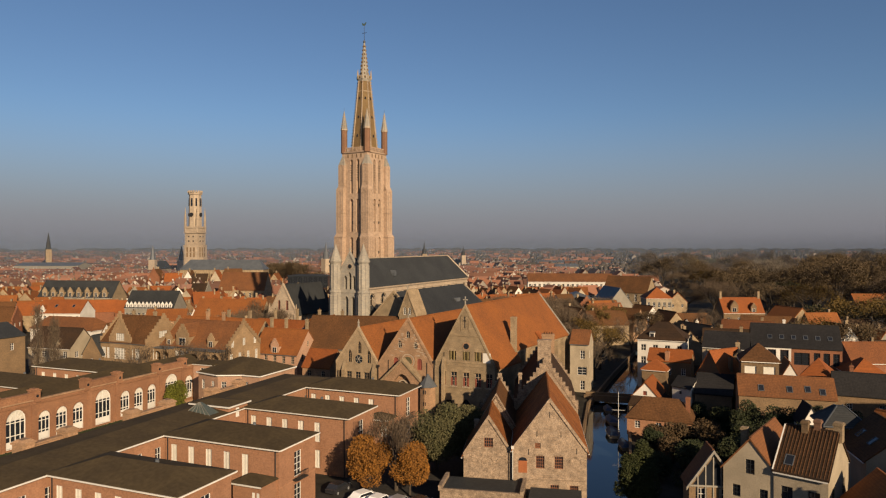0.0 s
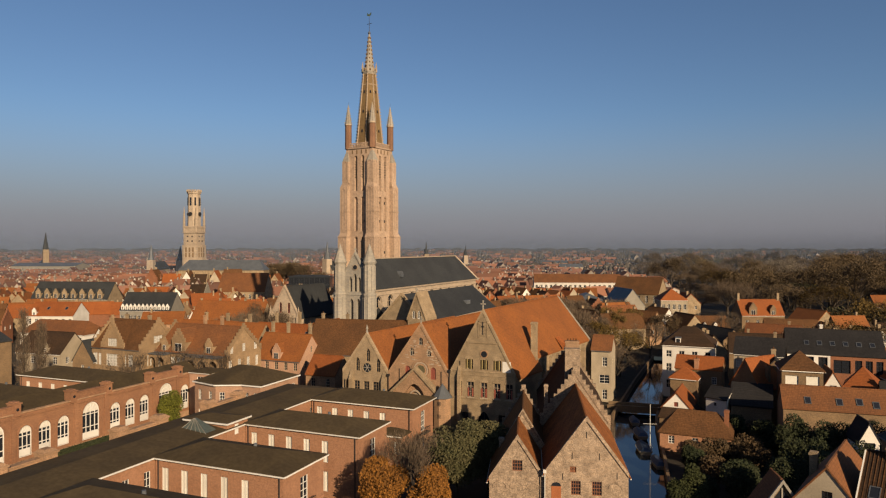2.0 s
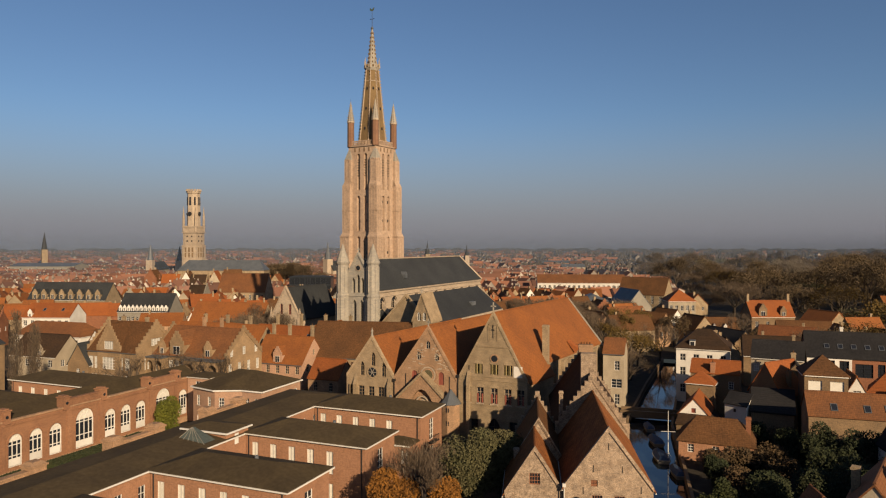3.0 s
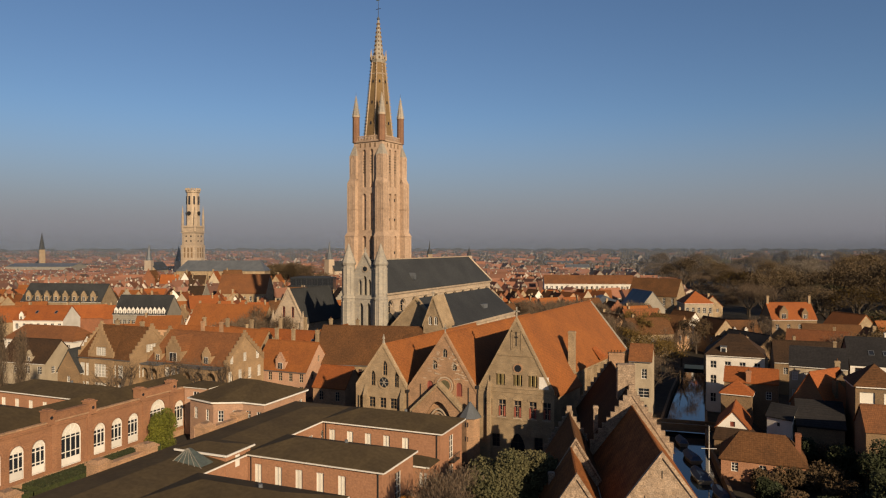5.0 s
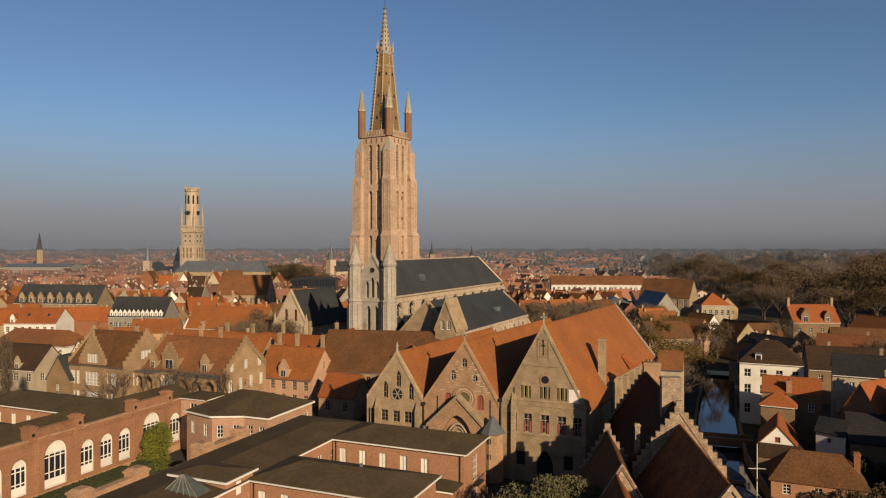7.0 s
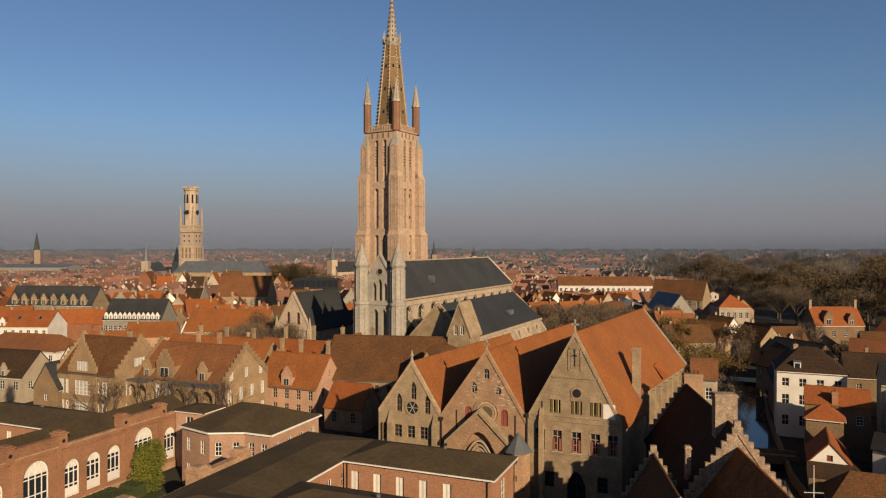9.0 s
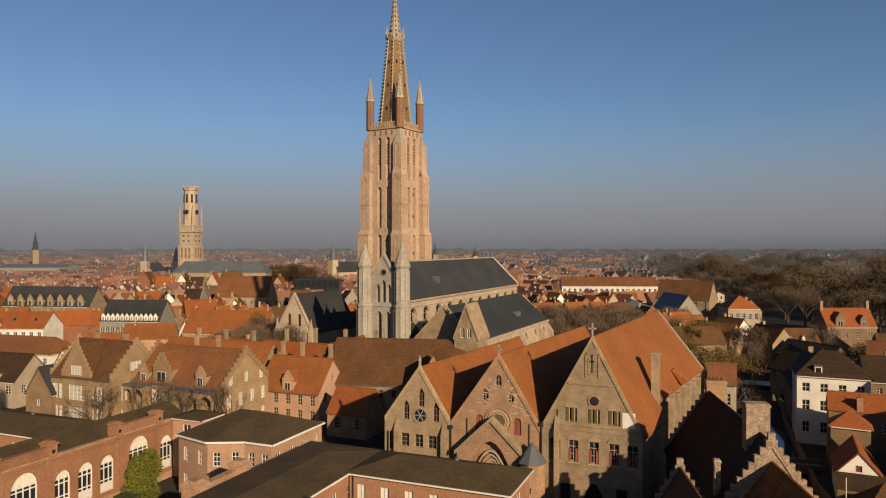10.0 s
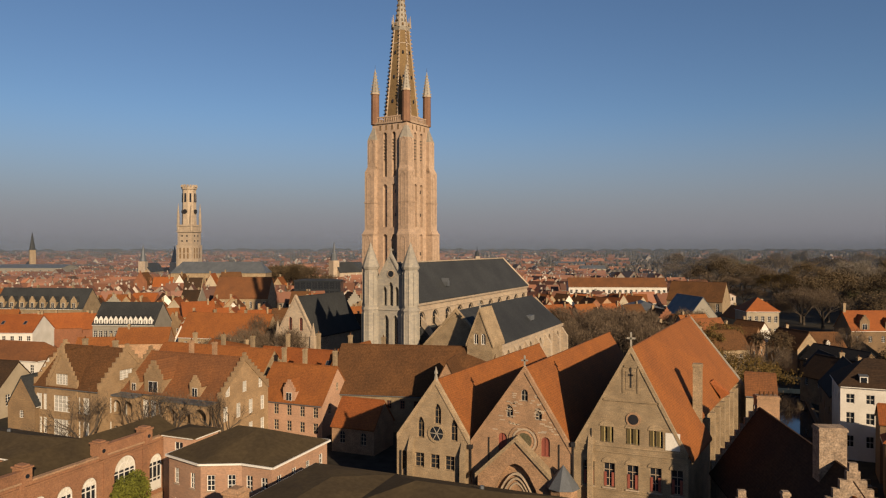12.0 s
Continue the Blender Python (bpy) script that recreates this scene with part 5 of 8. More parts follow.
for sx in (-1, 1):
    for sy in (-1, 1):
        b = Geo()
        for z0, z1, out in ((0, 39.5, 7.95), (39.5, 40.8, 7.95), (40.8, 57.0, 7.4), (57.0, 66.0, 6.85)):
            nxt = {39.5: 7.95, 40.8: 7.4, 57.0: 7.4, 66.0: 6.85}[z1]
            i0, i1 = 4.1, 4.1
            lo = [(sx * i0, sy * i0, z0), (sx * out, sy * i0, z0), (sx * out, sy * out, z0), (sx * i0, sy * out, z0)]
            hi = [(sx * i1, sy * i1, z1), (sx * nxt, sy * i1, z1), (sx * nxt, sy * nxt, z1), (sx * i1, sy * nxt, z1)]
            b.solid(lo, hi)
        b.solid([(sx * 4.1, sy * 4.1, 57.0), (sx * 7.4, sy * 4.1, 57.0), (sx * 7.4, sy * 7.4, 57.0), (sx * 4.1, sy * 7.4, 57.0)], [(sx * 4.1, sy * 4.1, 58.4), (sx * 6.85, sy * 4.1, 58.4), (sx * 6.85, sy * 6.85, 58.4), (sx * 4.1, sy * 6.85, 58.4)])
        bt = part("corner_buttress", b, "stone_tower", tw)
        part("weathering", Geo().solid([(sx * 4.1, sy * 4.1, 66.0), (sx * 6.85, sy * 4.1, 66.0), (sx * 6.85, sy * 6.85, 66.0), (sx * 4.1, sy * 6.85, 66.0)], [(sx * 5.2, sy * 5.2, 70.3), (sx * 5.6, sy * 5.2, 70.3), (sx * 5.6, sy * 5.6, 70.3), (sx * 5.2, sy * 5.6, 70.3)]), "stone_grey", bt, "grey sloping stone cap")
        for z, out in ((48.2, 7.52), (39.2, 8.05)):
            part("string_course", Geo().box(min(sx * 4.0, sx * out), min(sy * 4.0, sy * out), z, max(sx * 4.0, sx * out), max(sy * 4.0, sy * out), z + 0.35), "stone_tower", bt)
        for z0, z1, out in ((26, 38, 7.95), (42, 55.5, 7.4), (59.5, 65, 6.85)):
            for ax in (0, 1):
                c0 = (4.1 + out) / 2
                for e in (-0.75, 0.75):
                    if ax:
                        q_ = Geo().box(sx * (c0 + e) - 0.12, sy * out - 0.02 if sy > 0 else sy * out - 0.08, z0, sx * (c0 + e) + 0.12, sy * out + 0.08 if sy > 0 else sy * out + 0.02, z1)
                    else:
                        q_ = Geo().box(sx * out - 0.02 if sx > 0 else sx * out - 0.14, sy * (c0 + e) - 0.12, z0, sx * out + 0.08 if sx > 0 else sx * out + 0.02, sy * (c0 + e) + 0.12, z1)
                    part("pilaster_rib", q_, "stone_tower", bt)
                hd = Geo()
                pts, inner = arch_points(c0 - 0.9, c0 + 0.9, z1, z1 + 1.3, True, 8), arch_points(c0 - 0.62, c0 + 0.62, z1, z1 + 0.95, True, 8)
                for p4 in zip(pts, pts[1:], inner[1:], inner):
                    lay = lambda d_: [((sx * u, sy * (out + d_), z) if ax else (sx * (out + d_), sy * u, z)) for u, z in p4]
                    hd.solid(lay(-0.02), lay(0.09))
                part("blind_arch", hd, "stone_tower", bt)
        px_, py_ = sx * 5.3, sy * 5.3
        pn = part("pinnacle", Geo().post(px_, py_, 70.5, 79.3, 1.2, 1.15, 8), "brick_maroon", tw, "brown brick corner pinnacle with a pale crocketed tip")
        part("pinnacle_spire", Geo().post(px_, py_, 79.3, 86.3, 1.2, 0.08, 8), "stone_grey", pn)
        part("pinnacle_band", Geo().post(px_, py_, 79.0, 79.5, 1.35, 1.3, 8), "stone_pale", pn)
        ck = Geo()
        for k in range(7):
            for i in range(4):
                a = i * math.tau / 4 + math.pi / 4
                r = 1.2 * (1 - (k + 0.6) / 7.6) + 0.1
                ck.square(px_ + r * math.cos(a), py_ + r * math.sin(a), 79.9 + k * 0.85, 80.15 + k * 0.85, 0.13, 0.1)
        part("crocket_row", ck, "stone_pale", pn, fix=False)["kind"] = "stuff"
        part("finial", Geo().post(px_, py_, 86.2, 87.4, 0.06, 0.03, 5), "iron", pn)
for s in (-1, 1):
    for ax in (0, 1):
        bal = part("balustrade", Geo().box(-4.6, s * 5.6 - 0.15, 72.2, 4.6, s * 5.6 + 0.15, 72.5).moved(Matrix.Rotation(ax * math.pi / 2, 4, "Z")), "stone_tower", tw)
        for i in range(15):
            x = -4.3 + i * 8.6 / 14
            part("baluster", Geo().box(x - 0.12, s * 5.6 - 0.1, 71, x + 0.12, s * 5.6 + 0.1, 72.25).moved(Matrix.Rotation(ax * math.pi / 2, 4, "Z")), "stone_tower", bal)
        part("cornice", Geo().box(-5.6, s * 5.95 - 0.25, 70.4, 5.6, s * 5.95 + 0.25, 70.9).moved(Matrix.Rotation(ax * math.pi / 2, 4, "Z")), "stone_tower", tw)
        for x in (-3.0, -1.0, 1.0, 3.0):
            part("small_niche", Geo().box(x - 0.28, s * 5.86 - 0.06, 68.6, x + 0.28, s * 5.86 + 0.06, 70.0).moved(Matrix.Rotation(ax * math.pi / 2, 4, "Z")), "brick_brown", tw)
sp_ = part("spire", Geo().post(0, 0, 71, 97.5, 5.0, 2.25, 8, math.pi / 8), "spire_brick", tw, "brown brick octagonal spire")
for i in range(8):
    a = i * math.tau / 8 + math.pi / 8
    A, B = Vector((5.02 * math.cos(a), 5.02 * math.sin(a), 71)), Vector((2.27 * math.cos(a), 2.27 * math.sin(a), 97.5))
    rib = part("spire_rib", Geo().tube(A, B, 0.22, 0.18, 5), "stone_pale", sp_)
    ck = Geo()
    for k in range(24):
        pnt = A.lerp(B, (k + 0.5) / 24) * 1.0
        e = Vector((math.cos(a), math.sin(a), 0)) * 0.3
        ck.square(pnt.x + e.x, pnt.y + e.y, pnt.z, pnt.z + 0.35, 0.17, 0.1)
    part("crocket_row", ck, "stone_tower", rib, fix=False)["kind"] = "stuff"
    am = a + math.tau / 16
    for z, r in ((76.5, 4.15), (83.5, 3.45), (90.5, 2.8)):
        part("spire_slit", Geo().square(r * math.cos(am), r * math.sin(am), z, z + 0.9, 0.22, 0.16), "glass", sp_)
for z in (93.5,):
    part("spire_band", Geo().post(0, 0, z, z + 0.25, 2.78, 2.75, 8, math.pi / 8), "stone_pale", sp_)
cw_ = part("spire_crown", Geo().post(0, 0, 97.4, 98.3, 2.35, 2.75, 8, math.pi / 8).post(0, 0, 98.3, 99.6, 2.7, 2.7, 8, math.pi / 8), "stone_grey", tw, "pale stone crown gallery on the spire")
for i in range(8):
    a = i * math.tau / 8 + math.pi / 8
    part("crown_pinnacle", Geo().square(2.65 * math.cos(a), 2.65 * math.sin(a), 98.2, 101.8, 0.2, 0.03), "stone_pale", cw_)
    part("crown_opening", Geo().square(2.52 * math.cos(a + 0.39), 2.52 * math.sin(a + 0.39), 98.6, 99.3, 0.25, 0.2), "brick_brown", cw_)
up = part("upper_spire", Geo().post(0, 0, 99.0, 112.3, 1.75, 0.28, 8, math.pi / 8), "stone_grey", tw, "pale stone openwork upper spire")
for i in range(8):
    a = i * math.tau / 8
    for k in range(8):
        op = Geo()
        r = 1.7 - k * 0.17
        op.square(r * 0.93 * math.cos(a), r * 0.93 * math.sin(a), 100.2 + k * 1.45, 100.75 + k * 1.45, 0.15, 0.12)
        part("opening", op, "brick_brown", up, fix=False)
part("orb", Geo().post(0, 0, 111.8, 112.4, 0.3, 0.55, 8).post(0, 0, 112.4, 113.0, 0.55, 0.2, 8), "lead", tw)
rod = part("weather_vane", Geo().post(0, 0, 113, 118.6, 0.09, 0.06, 6).box(-1.0, -0.06, 115.6, 1.0, 0.06, 115.75), "iron", tw)
part("weathercock", Geo().along_y([(-1.0, 118.9), (-0.6, 118.5), (0.4, 118.5), (0.7, 118.9), (1.0, 119.5), (0.6, 119.6), (0.3, 119.2), (-0.3, 119.1), (-0.9, 119.7)], -0.06, 0.06), "gold", rod, "gilded weathercock")

# ---- belfry, far off ----
bx, by = W(-220.9, 614.2)
bf = root("belfry", bx, by, 8, 0, "tall ochre medieval belfry with clocks and a battlemented lantern", "tower")
part("lower_stage", Geo().box(-6.3, -6.3, 0, 6.3, 6.3, 51.5), "stone_pale", bf)
part("base_stage", Geo().box(-7.0, -7.0, 0, 7.0, 7.0, 36), "stone_pale", bf)
part("mid_parapet", Geo().box(-6.8, -6.8, 51.5, 6.8, 6.8, 53.0), "stone_pale", bf)
for sx in (-1, 1):
    for sy in (-1, 1):
        part("corner_turret", Geo().post(sx * 5.9, sy * 5.9, 48, 60, 1.1, 1.0, 8).post(sx * 5.9, sy * 5.9, 60, 70, 1.0, 0.1, 8), "stone_pale", bf)
lt = part("lantern", Geo().post(0, 0, 52, 83, 5.7, 5.2, 8, math.pi / 8), "stone_pale", bf)
part("battlement", Geo().post(0, 0, 81.2, 83.2, 6.0, 6.1, 8, math.pi / 8), "stone_pale", lt)
for i in range(16):
    a = i * math.tau / 16
    part("merlon", Geo().square(5.6 * math.cos(a), 5.6 * math.sin(a), 83, 84.8, 0.7, 0.5), "stone_pale", lt)
for i in range(8):
    a = i * math.tau / 8
    part("tall_opening", Geo().square(4.6 * math.cos(a), 4.6 * math.sin(a), 71, 78, 0.8, 0.7), "glass", lt)
for s in range(4):
    a = s * math.pi / 2 - math.pi / 2
    d = Vector((math.cos(a), math.sin(a), 0))
    part("clock", Geo().tube(d * 5.3 + Vector((0, 0, 63.5)), d * 6.1 + Vector((0, 0, 63.5)), 1.7, 1.7, 16), "iron", lt, "dark round clock face")
    t_ = Vector((-d.y, d.x, 0))
    for e in (-2.2, 2.2):
        for z in (40, 44):
            part("lower_window", Geo().tube(d * 6.2 + t_ * e + Vector((0, 0, z)), d * 6.4 + t_ * e + Vector((0, 0, z)), 0.9, 0.9, 4), "glass", bf)
for z in (36.0, 30.0, 47.0):
    part("string_course", Geo().box(-7.15, -7.15, z, 7.15, 7.15, z + 0.5), "stone_pale", bf)
for s in range(4):
    a = s * math.pi / 2
    for e in (-3.4, 0.0, 3.4):
        part("blind_window", Geo().box(e - 0.8, -7.08, 26, e + 0.8, -6.9, 34.5).moved(Matrix.Rotation(a, 4, "Z")), "brick_brown", bf)
hx, hy = W(-164, 519)
# the lead colour puts distance haze into the hall's slate roof
mh = house(hx, hy, 112, 16, 62, 18.2, 25.6, "brick_buff", "lead", "long market hall below the belfry, slate roof blued as haze", front=[(4, 9, 1.4, 4)], name="market_hall", category="hall", gutter="", hip=True, ridge=52)


# ---- the old brewery on the canal ----
AX = 15.0


def on_axis(p, q, along):
    """A point further along the brewery's axis."""
    return p - math.sin(radians(AX)) * along, q + math.cos(radians(AX)) * along


br_l = "old canal house of weathered buff brick with steep tiled roof"
x, y = on_axis(-21.2, 97.0, 11)
b1 = house(x, y, AX, 10.4, 22, 7.4, 14.3, "brick_old", "tile_old", br_l, front=[(2, 4.68, 1.2, 1.8, "", (2.52, 7.8)), (1, 7.54, 0.8, 0.78, "", (2.5, 4.5)), (2, 0.5, 1.2, 1.9, "", (4.5, 10))], right=[(5, 3.4, 1.1, 1.6)],
           frame_mat="brick_red", bars=(4, 4), name="brewery_house", group="old brewery houses")
part("coping", Geo().along_y([(-5.25, 7.2), (0, 14.2), (5.25, 7.2), (5.25, 7.75), (0, 14.85), (-5.25, 7.75)], -11.2, -10.7), "brick_old", b1)
ld = part("door", Geo().box(-4.45, -11.04, 4.0, -3.22, -10.92, 5.72), "wood_orange", b1, "orange wooden loft door")
part("fanlight", Geo().along_y([(-4.45, 5.72), (-3.22, 5.72)] + arch_points(-4.45, -3.22, 5.74, 6.22)[::-1], -11.03, -10.92), "glass", ld, "dark arched fanlight", fix=True)
part("drainpipe", Geo().tube((-5.28, -11.12, 3.0), (-5.28, -11.12, 7.5), 0.07, 0.07, 8), "white_wash", b1, "pale drainpipe with hopper")
part("drainpipe_hopper", Geo().box(-5.48, -11.28, 7.4, -5.08, -10.98, 7.8), "white_wash", b1)
part("recessed_panel", Geo().box(-0.85, -11.06, 3.4, 0.56, -10.96, 3.5).box(-0.85, -11.06, 3.68, 0.56, -10.96, 3.76), "brick_old", b1)
for sx_, z in ((-1.8, 9.3), (1.6, 9.3), (0, 12.0), (-3.0, 6.6), (3.8, 6.9)):
    part("tie_anchor", Geo().box(sx_ - 0.03, -11.08, z, sx_ + 0.03, -11.0, z + 0.8), "iron", b1)
part("string_course", Geo().box(-5.1, -11.08, 3.0, 5.1, -10.95, 3.14), "brick_old", b1)
for c, z in ((-1.36, 6.55), (1.28, 6.55)):
    part("lintel", Geo().box(c - 0.8, -11.06, z, c + 0.8, -10.96, z + 0.14), "brick_old", b1)
for c in (3.6,):
    rg = Geo()
    pts, inner = arch_points(c - 0.95, c + 0.95, 5.6, 6.5), arch_points(c - 0.75, c + 0.75, 5.6, 6.3)
    for p4 in zip(pts, pts[1:], inner[1:], inner):
        rg.solid([(u, -11.07, z) for u, z in p4], [(u, -10.97, z) for u, z in p4])
    part("relieving_arch", rg, "brick_old", b1)
x, y = on_axis(-26.9, 118.0, 12.5)
# dark tiles put the unlit slope's shade into the whole roof
b2 = house(x, y, AX, 11, 25, 8.5, 16.3, "brick_old", "tile_dark", "taller old canal house, crow-stepped brick gables, roof tiles darkened as shade", front=[(1, 10.5, 1.0, 1.4)], right=[(6, 3.5, 1.2, 2.2), (6, 6.2, 1.0, 1.4)], steps=2, name="brewery_house", group="old brewery houses", gutter="")
chimney(b2, -0.2, -8.3, 14.0, 19.6, 2.4, 1.5, "brick_old", 0)
chimney(b2, 1.0, 12.6, 14.0, 18.0, 2.6, 1.4, "brick_pink", 4)
chimney(b2, -4.5, -9.5, 10.0, 13.8, 0.6, 0.6, "brick_old", 0)
x, y = on_axis(-29.9, 95.5, 5.2)
b3 = house(x, y, AX, 7.3, 10.4, 6.0, 11.4, "brick_old", "tile_old", br_l, front=[(1, 7.2, 1.3, 1.4)], left=[(3, 2.5, 1, 1.5)], frame_mat="brick_red", bars=(4, 3), name="brewery_house", group="old brewery houses")
part("coping", Geo().along_y([(-3.7, 5.8), (0, 11.3), (3.7, 5.8), (3.7, 6.35), (0, 11.95), (-3.7, 6.35)], -5.4, -4.95), "brick_old", b3)
for i in range(3):
    pts = arch_points(-3.2 + i * 2.15, -1.3 + i * 2.15, 4.8, 5.9)
    inner = arch_points(-3.05 + i * 2.15, -1.45 + i * 2.15, 4.8, 5.7)
    rg = Geo()
    for a, b, c, d in zip(pts, pts[1:], inner[1:], inner):
        rg.solid([(u, -5.28, z) for u, z in (a, b, c, d)], [(u, -5.18, z) for u, z in (a, b, c, d)])
    part("relieving_arch", rg, "brick_old", b3)
x, y = on_axis(-32.0, 105.6, 7.3)
b4 = house(x, y, AX, 7.0, 14.5, 6.6, 12.3, "brick_old", "tile_brown", br_l, left=[(4, 2.5, 1, 1.5)], name="brewery_house", group="old brewery houses", gutter="")
sg = Geo()
stepped(sg, 7.1, 7.1, 6.6, 12.3, 7)
part("stepped_gable", sg, "brick_old", b4)
part("coping", Geo().along_y([(-3.6, 6.4), (0, 12.2), (3.6, 6.4), (3.6, 7.0), (0, 12.9), (-3.6, 7.0)], -7.4, -6.95), "brick_old", b4)
chimney(b4, -3.0, -8.6, 5.5, 9.0, 0.7, 0.7, "brick_old", 0)
fx = root("flat_annex", -29.0, 91.5, AX - 4, 0, "low buff brick annex with a dark flat roof and stepped end", "annex")
part("wall", Geo().box(-6.0, -2.6, 0, 5.4, 3.0, 2.9).box(-6.2, -2.8, 2.9, -5.7, 3.0, 3.6).box(5.0, -2.8, 2.9, 5.5, 3.0, 3.5).box(-5.7, -2.8, 2.9, 5.0, -2.4, 3.2), "brick_old", fx)
part("roof", Geo().box(-5.7, -2.4, 2.9, 5.0, 3.0, 3.02), "slate", fx)
part("red_door", Geo().box(5.38, -1.2, 0, 5.46, 0.2, 2.2), "wood_red", fx)
fx2 = root("flat_annex", -19.5, 93.2, AX - 4, 0, "low brick annex with a red door by the canal", "annex")
part("wall", Geo().box(-3.4, -2.4, 0, 3.4, 1.6, 2.6), "brick_buff", fx2)
part("roof", Geo().box(-3.5, -2.5, 2.6, 3.5, 1.6, 2.75), "slate", fx2)
part("red_door", Geo().box(-2.6, -2.46, 0, -1.6, -2.38, 2.1), "wood_red", fx2)
for xx in (-0.6, 1.4):
    part("window", Geo().box(xx, -2.46, 1.0, xx + 1.0, -2.38, 2.0), "white_paint", fx2)
# little bridge
bg_ = root("stone_bridge", -23.0, 168.5, 4, 0, "low stone canal bridge with solid parapets", "bridge")
part("deck", Geo().box(-6.5, -1.8, -0.4, 6.5, 1.8, 0.1), "stone_grey", bg_)
for s in (-1, 1):
    part("parapet", Geo().box(-6.5, s * 1.8 - 0.2, -0.6, 6.5, s * 1.8 + 0.2, 0.8), "brick_brown", bg_)

# ---- houses beyond the court, left ----
sc_l = "brown brick house with stepped gables and many white windows"
s1 = house(-149.7, 147.6, 90, 13, 16.4, 10.2, 16.6, "brick_tan", "tile_brown", sc_l, left=[(2, 5.6, 1.5, 3.0, "", (0.3, 4.0)), (1, 5.6, 4.0, 3.0, "", (4.0, 9.5)), (2, 5.6, 1.5, 3.0, "", (10.0, 14.4)), (2, 1.2, 1.5, 3.0, "", (0.3, 4.0)), (1, 1.2, 4.0, 3.0, "", (4.0, 9.5)), (2, 1.2, 1.5, 3.0, "", (10.0, 14.4))],
           front=[(1, 11.2, 3.6, 1.8), (2, 5.6, 1.5, 2.8), (2, 1.2, 1.5, 2.8)], steps=2, bars=(4, 4), gutter="lead", chimneys=[(2, -3), (2, 5)], pane_mat="pane_pale", name="gabled_house", group="stepped gable row")
s2 = house(-150.5, 144.3, 0, 7.8, 6.8, 10.4, 16.7, "brick_tan", "tile_brown", sc_l, front=[(1, 10.6, 3.0, 2.0), (1, 5.6, 4.2, 3.0), (1, 1.2, 4.2, 3.0)], steps=1, bars=(4, 4), gutter="", pane_mat="pane_pale", name="gabled_house", group="stepped gable row")
s3 = house(-130.0, 153, 90, 14, 22.6, 9.4, 15.5, "brick_tan", "tile_rust", "long brick house with a rust tiled roof and stepped dormers", left=[(3, 4.9, 1.3, 3.2, "", (5.0, 10.4)), (3, 0.8, 1.3, 3.0, "", (5.0, 10.4))], front=[(3, 9.5, 1.2, 2), (4, 5.2, 1.2, 2.6), (4, 1, 1.2, 2.6)], back=[(3, 9.5, 1.2, 2), (4, 5.2, 1.2, 2.6), (4, 1, 1.2, 2.6)], steps=2, gutter="lead",
           dormers=[(-1, -6.0, 2.3, 2.0), (-1, 3.6, 4.2, 2.6), (-1, 8.2, 2.0, 1.8)], chimneys=[(0.5, -4, 18.2, 0.8, 0.6, "brick_pink"), (0.5, 1.5, 18.2, 0.8, 0.6, "brick_pink")], pane_mat="pane_pale", name="gabled_house", group="stepped gable row")
for y0, y1 in ((-10.6, -0.2), (6.2, 14.6)):
    lg, wd = Geo(), y1 - y0
    holes = spread([(3, 5.3, wd / 3 - 0.75, 2.7, "round"), (3, 0.6, wd / 3 - 0.9, 2.7, "round")], wd)
    panel(lg, (-9.0, y1, 0), (0, -1, 0), (-1, 0, 0), [(0, 0), (wd, 0), (wd, 8.7), (0, 8.7)], holes, 0.45)
    for y in (y0, y1):
        lg.face([(-9.0, y, 0), (-7.0, y, 0), (-7.0, y, 8.7), (-9.0, y, 8.7)])
    lo_ = part("loggia", lg, "brick_tan", s3, "arcaded brick loggia with a grey flat roof", fix=False)
    part("loggia_roof", Geo().box(-9.3, y0 - 0.2, 8.7, -6.9, y1 + 0.2, 9.0), "lead", lo_)
    part("loggia_floor", Geo().box(-8.95, y0 + 0.05, 4.3, -7.02, y1 - 0.05, 4.6), "stone_grey", lo_)
    for k in range(3):
        yc = y1 - wd / 3 * (k + 0.5)
        part("french_window", Geo().box(-7.05, yc - 0.5, 4.6, -6.95, yc + 0.5, 7.4), "pane_pale", lo_)
house(-114.6, 166.5, 90, 11, 14.8, 6.4, 12.4, "brick_rose", "tile_orange", "brick house with an orange tiled roof, central dormer and cross windows", left=[(5, 3.7, 1.1, 2.0), (5, 0.7, 1.1, 2.0)], front=[(2, 4, 1.1, 2), (1, 8, 0.9, 1.6)], back=[(2, 4, 1.1, 2)],
      dormers=[(-1, 0.0, 2.6, 2.0)], chimneys=[(1.5, -6, 15.5), (1.5, 1, 15.5), (1.5, 6, 15.5)], name="gabled_house", group="stepped gable row", frame_mat="stone_pale", gutter="lead")
house(-116, 178, 90, 10, 34, 8, 13.5, "brick_buff", "tile_hot", "long low house with a bright orange roof and tall chimneys", left=[(9, 4.5, 1.1, 2.0)], dormers=[(-1, 9, 2.0, 2.2), (-1, 3, 1.6, 1.6), (-1, -6, 1.6, 1.6)], skylights=[(-1, 14, 0.5), (-1, -1, 0.55)], chimneys=[(2, -12, 17), (2, -4, 17), (2, 4, 17), (2, 12, 16.5)], name="gabled_house", group="stepped gable row")
house(-141, 172, 90, 11, 30, 8, 14.0, "brick_buff", "tile_orange", "long orange roofed house behind the stepped gables", left=[(9, 4.5, 1.1, 2.0)], dormers=[(-1, 4, 1.8, 1.8), (-1, -10, 1.8, 1.8)], skylights=[(-1, 10, 0.5)], chimneys=[(2, -8, 16.5), (2, 0, 16.5), (2, 8, 16.5)], name="gabled_house", group="stepped gable row")
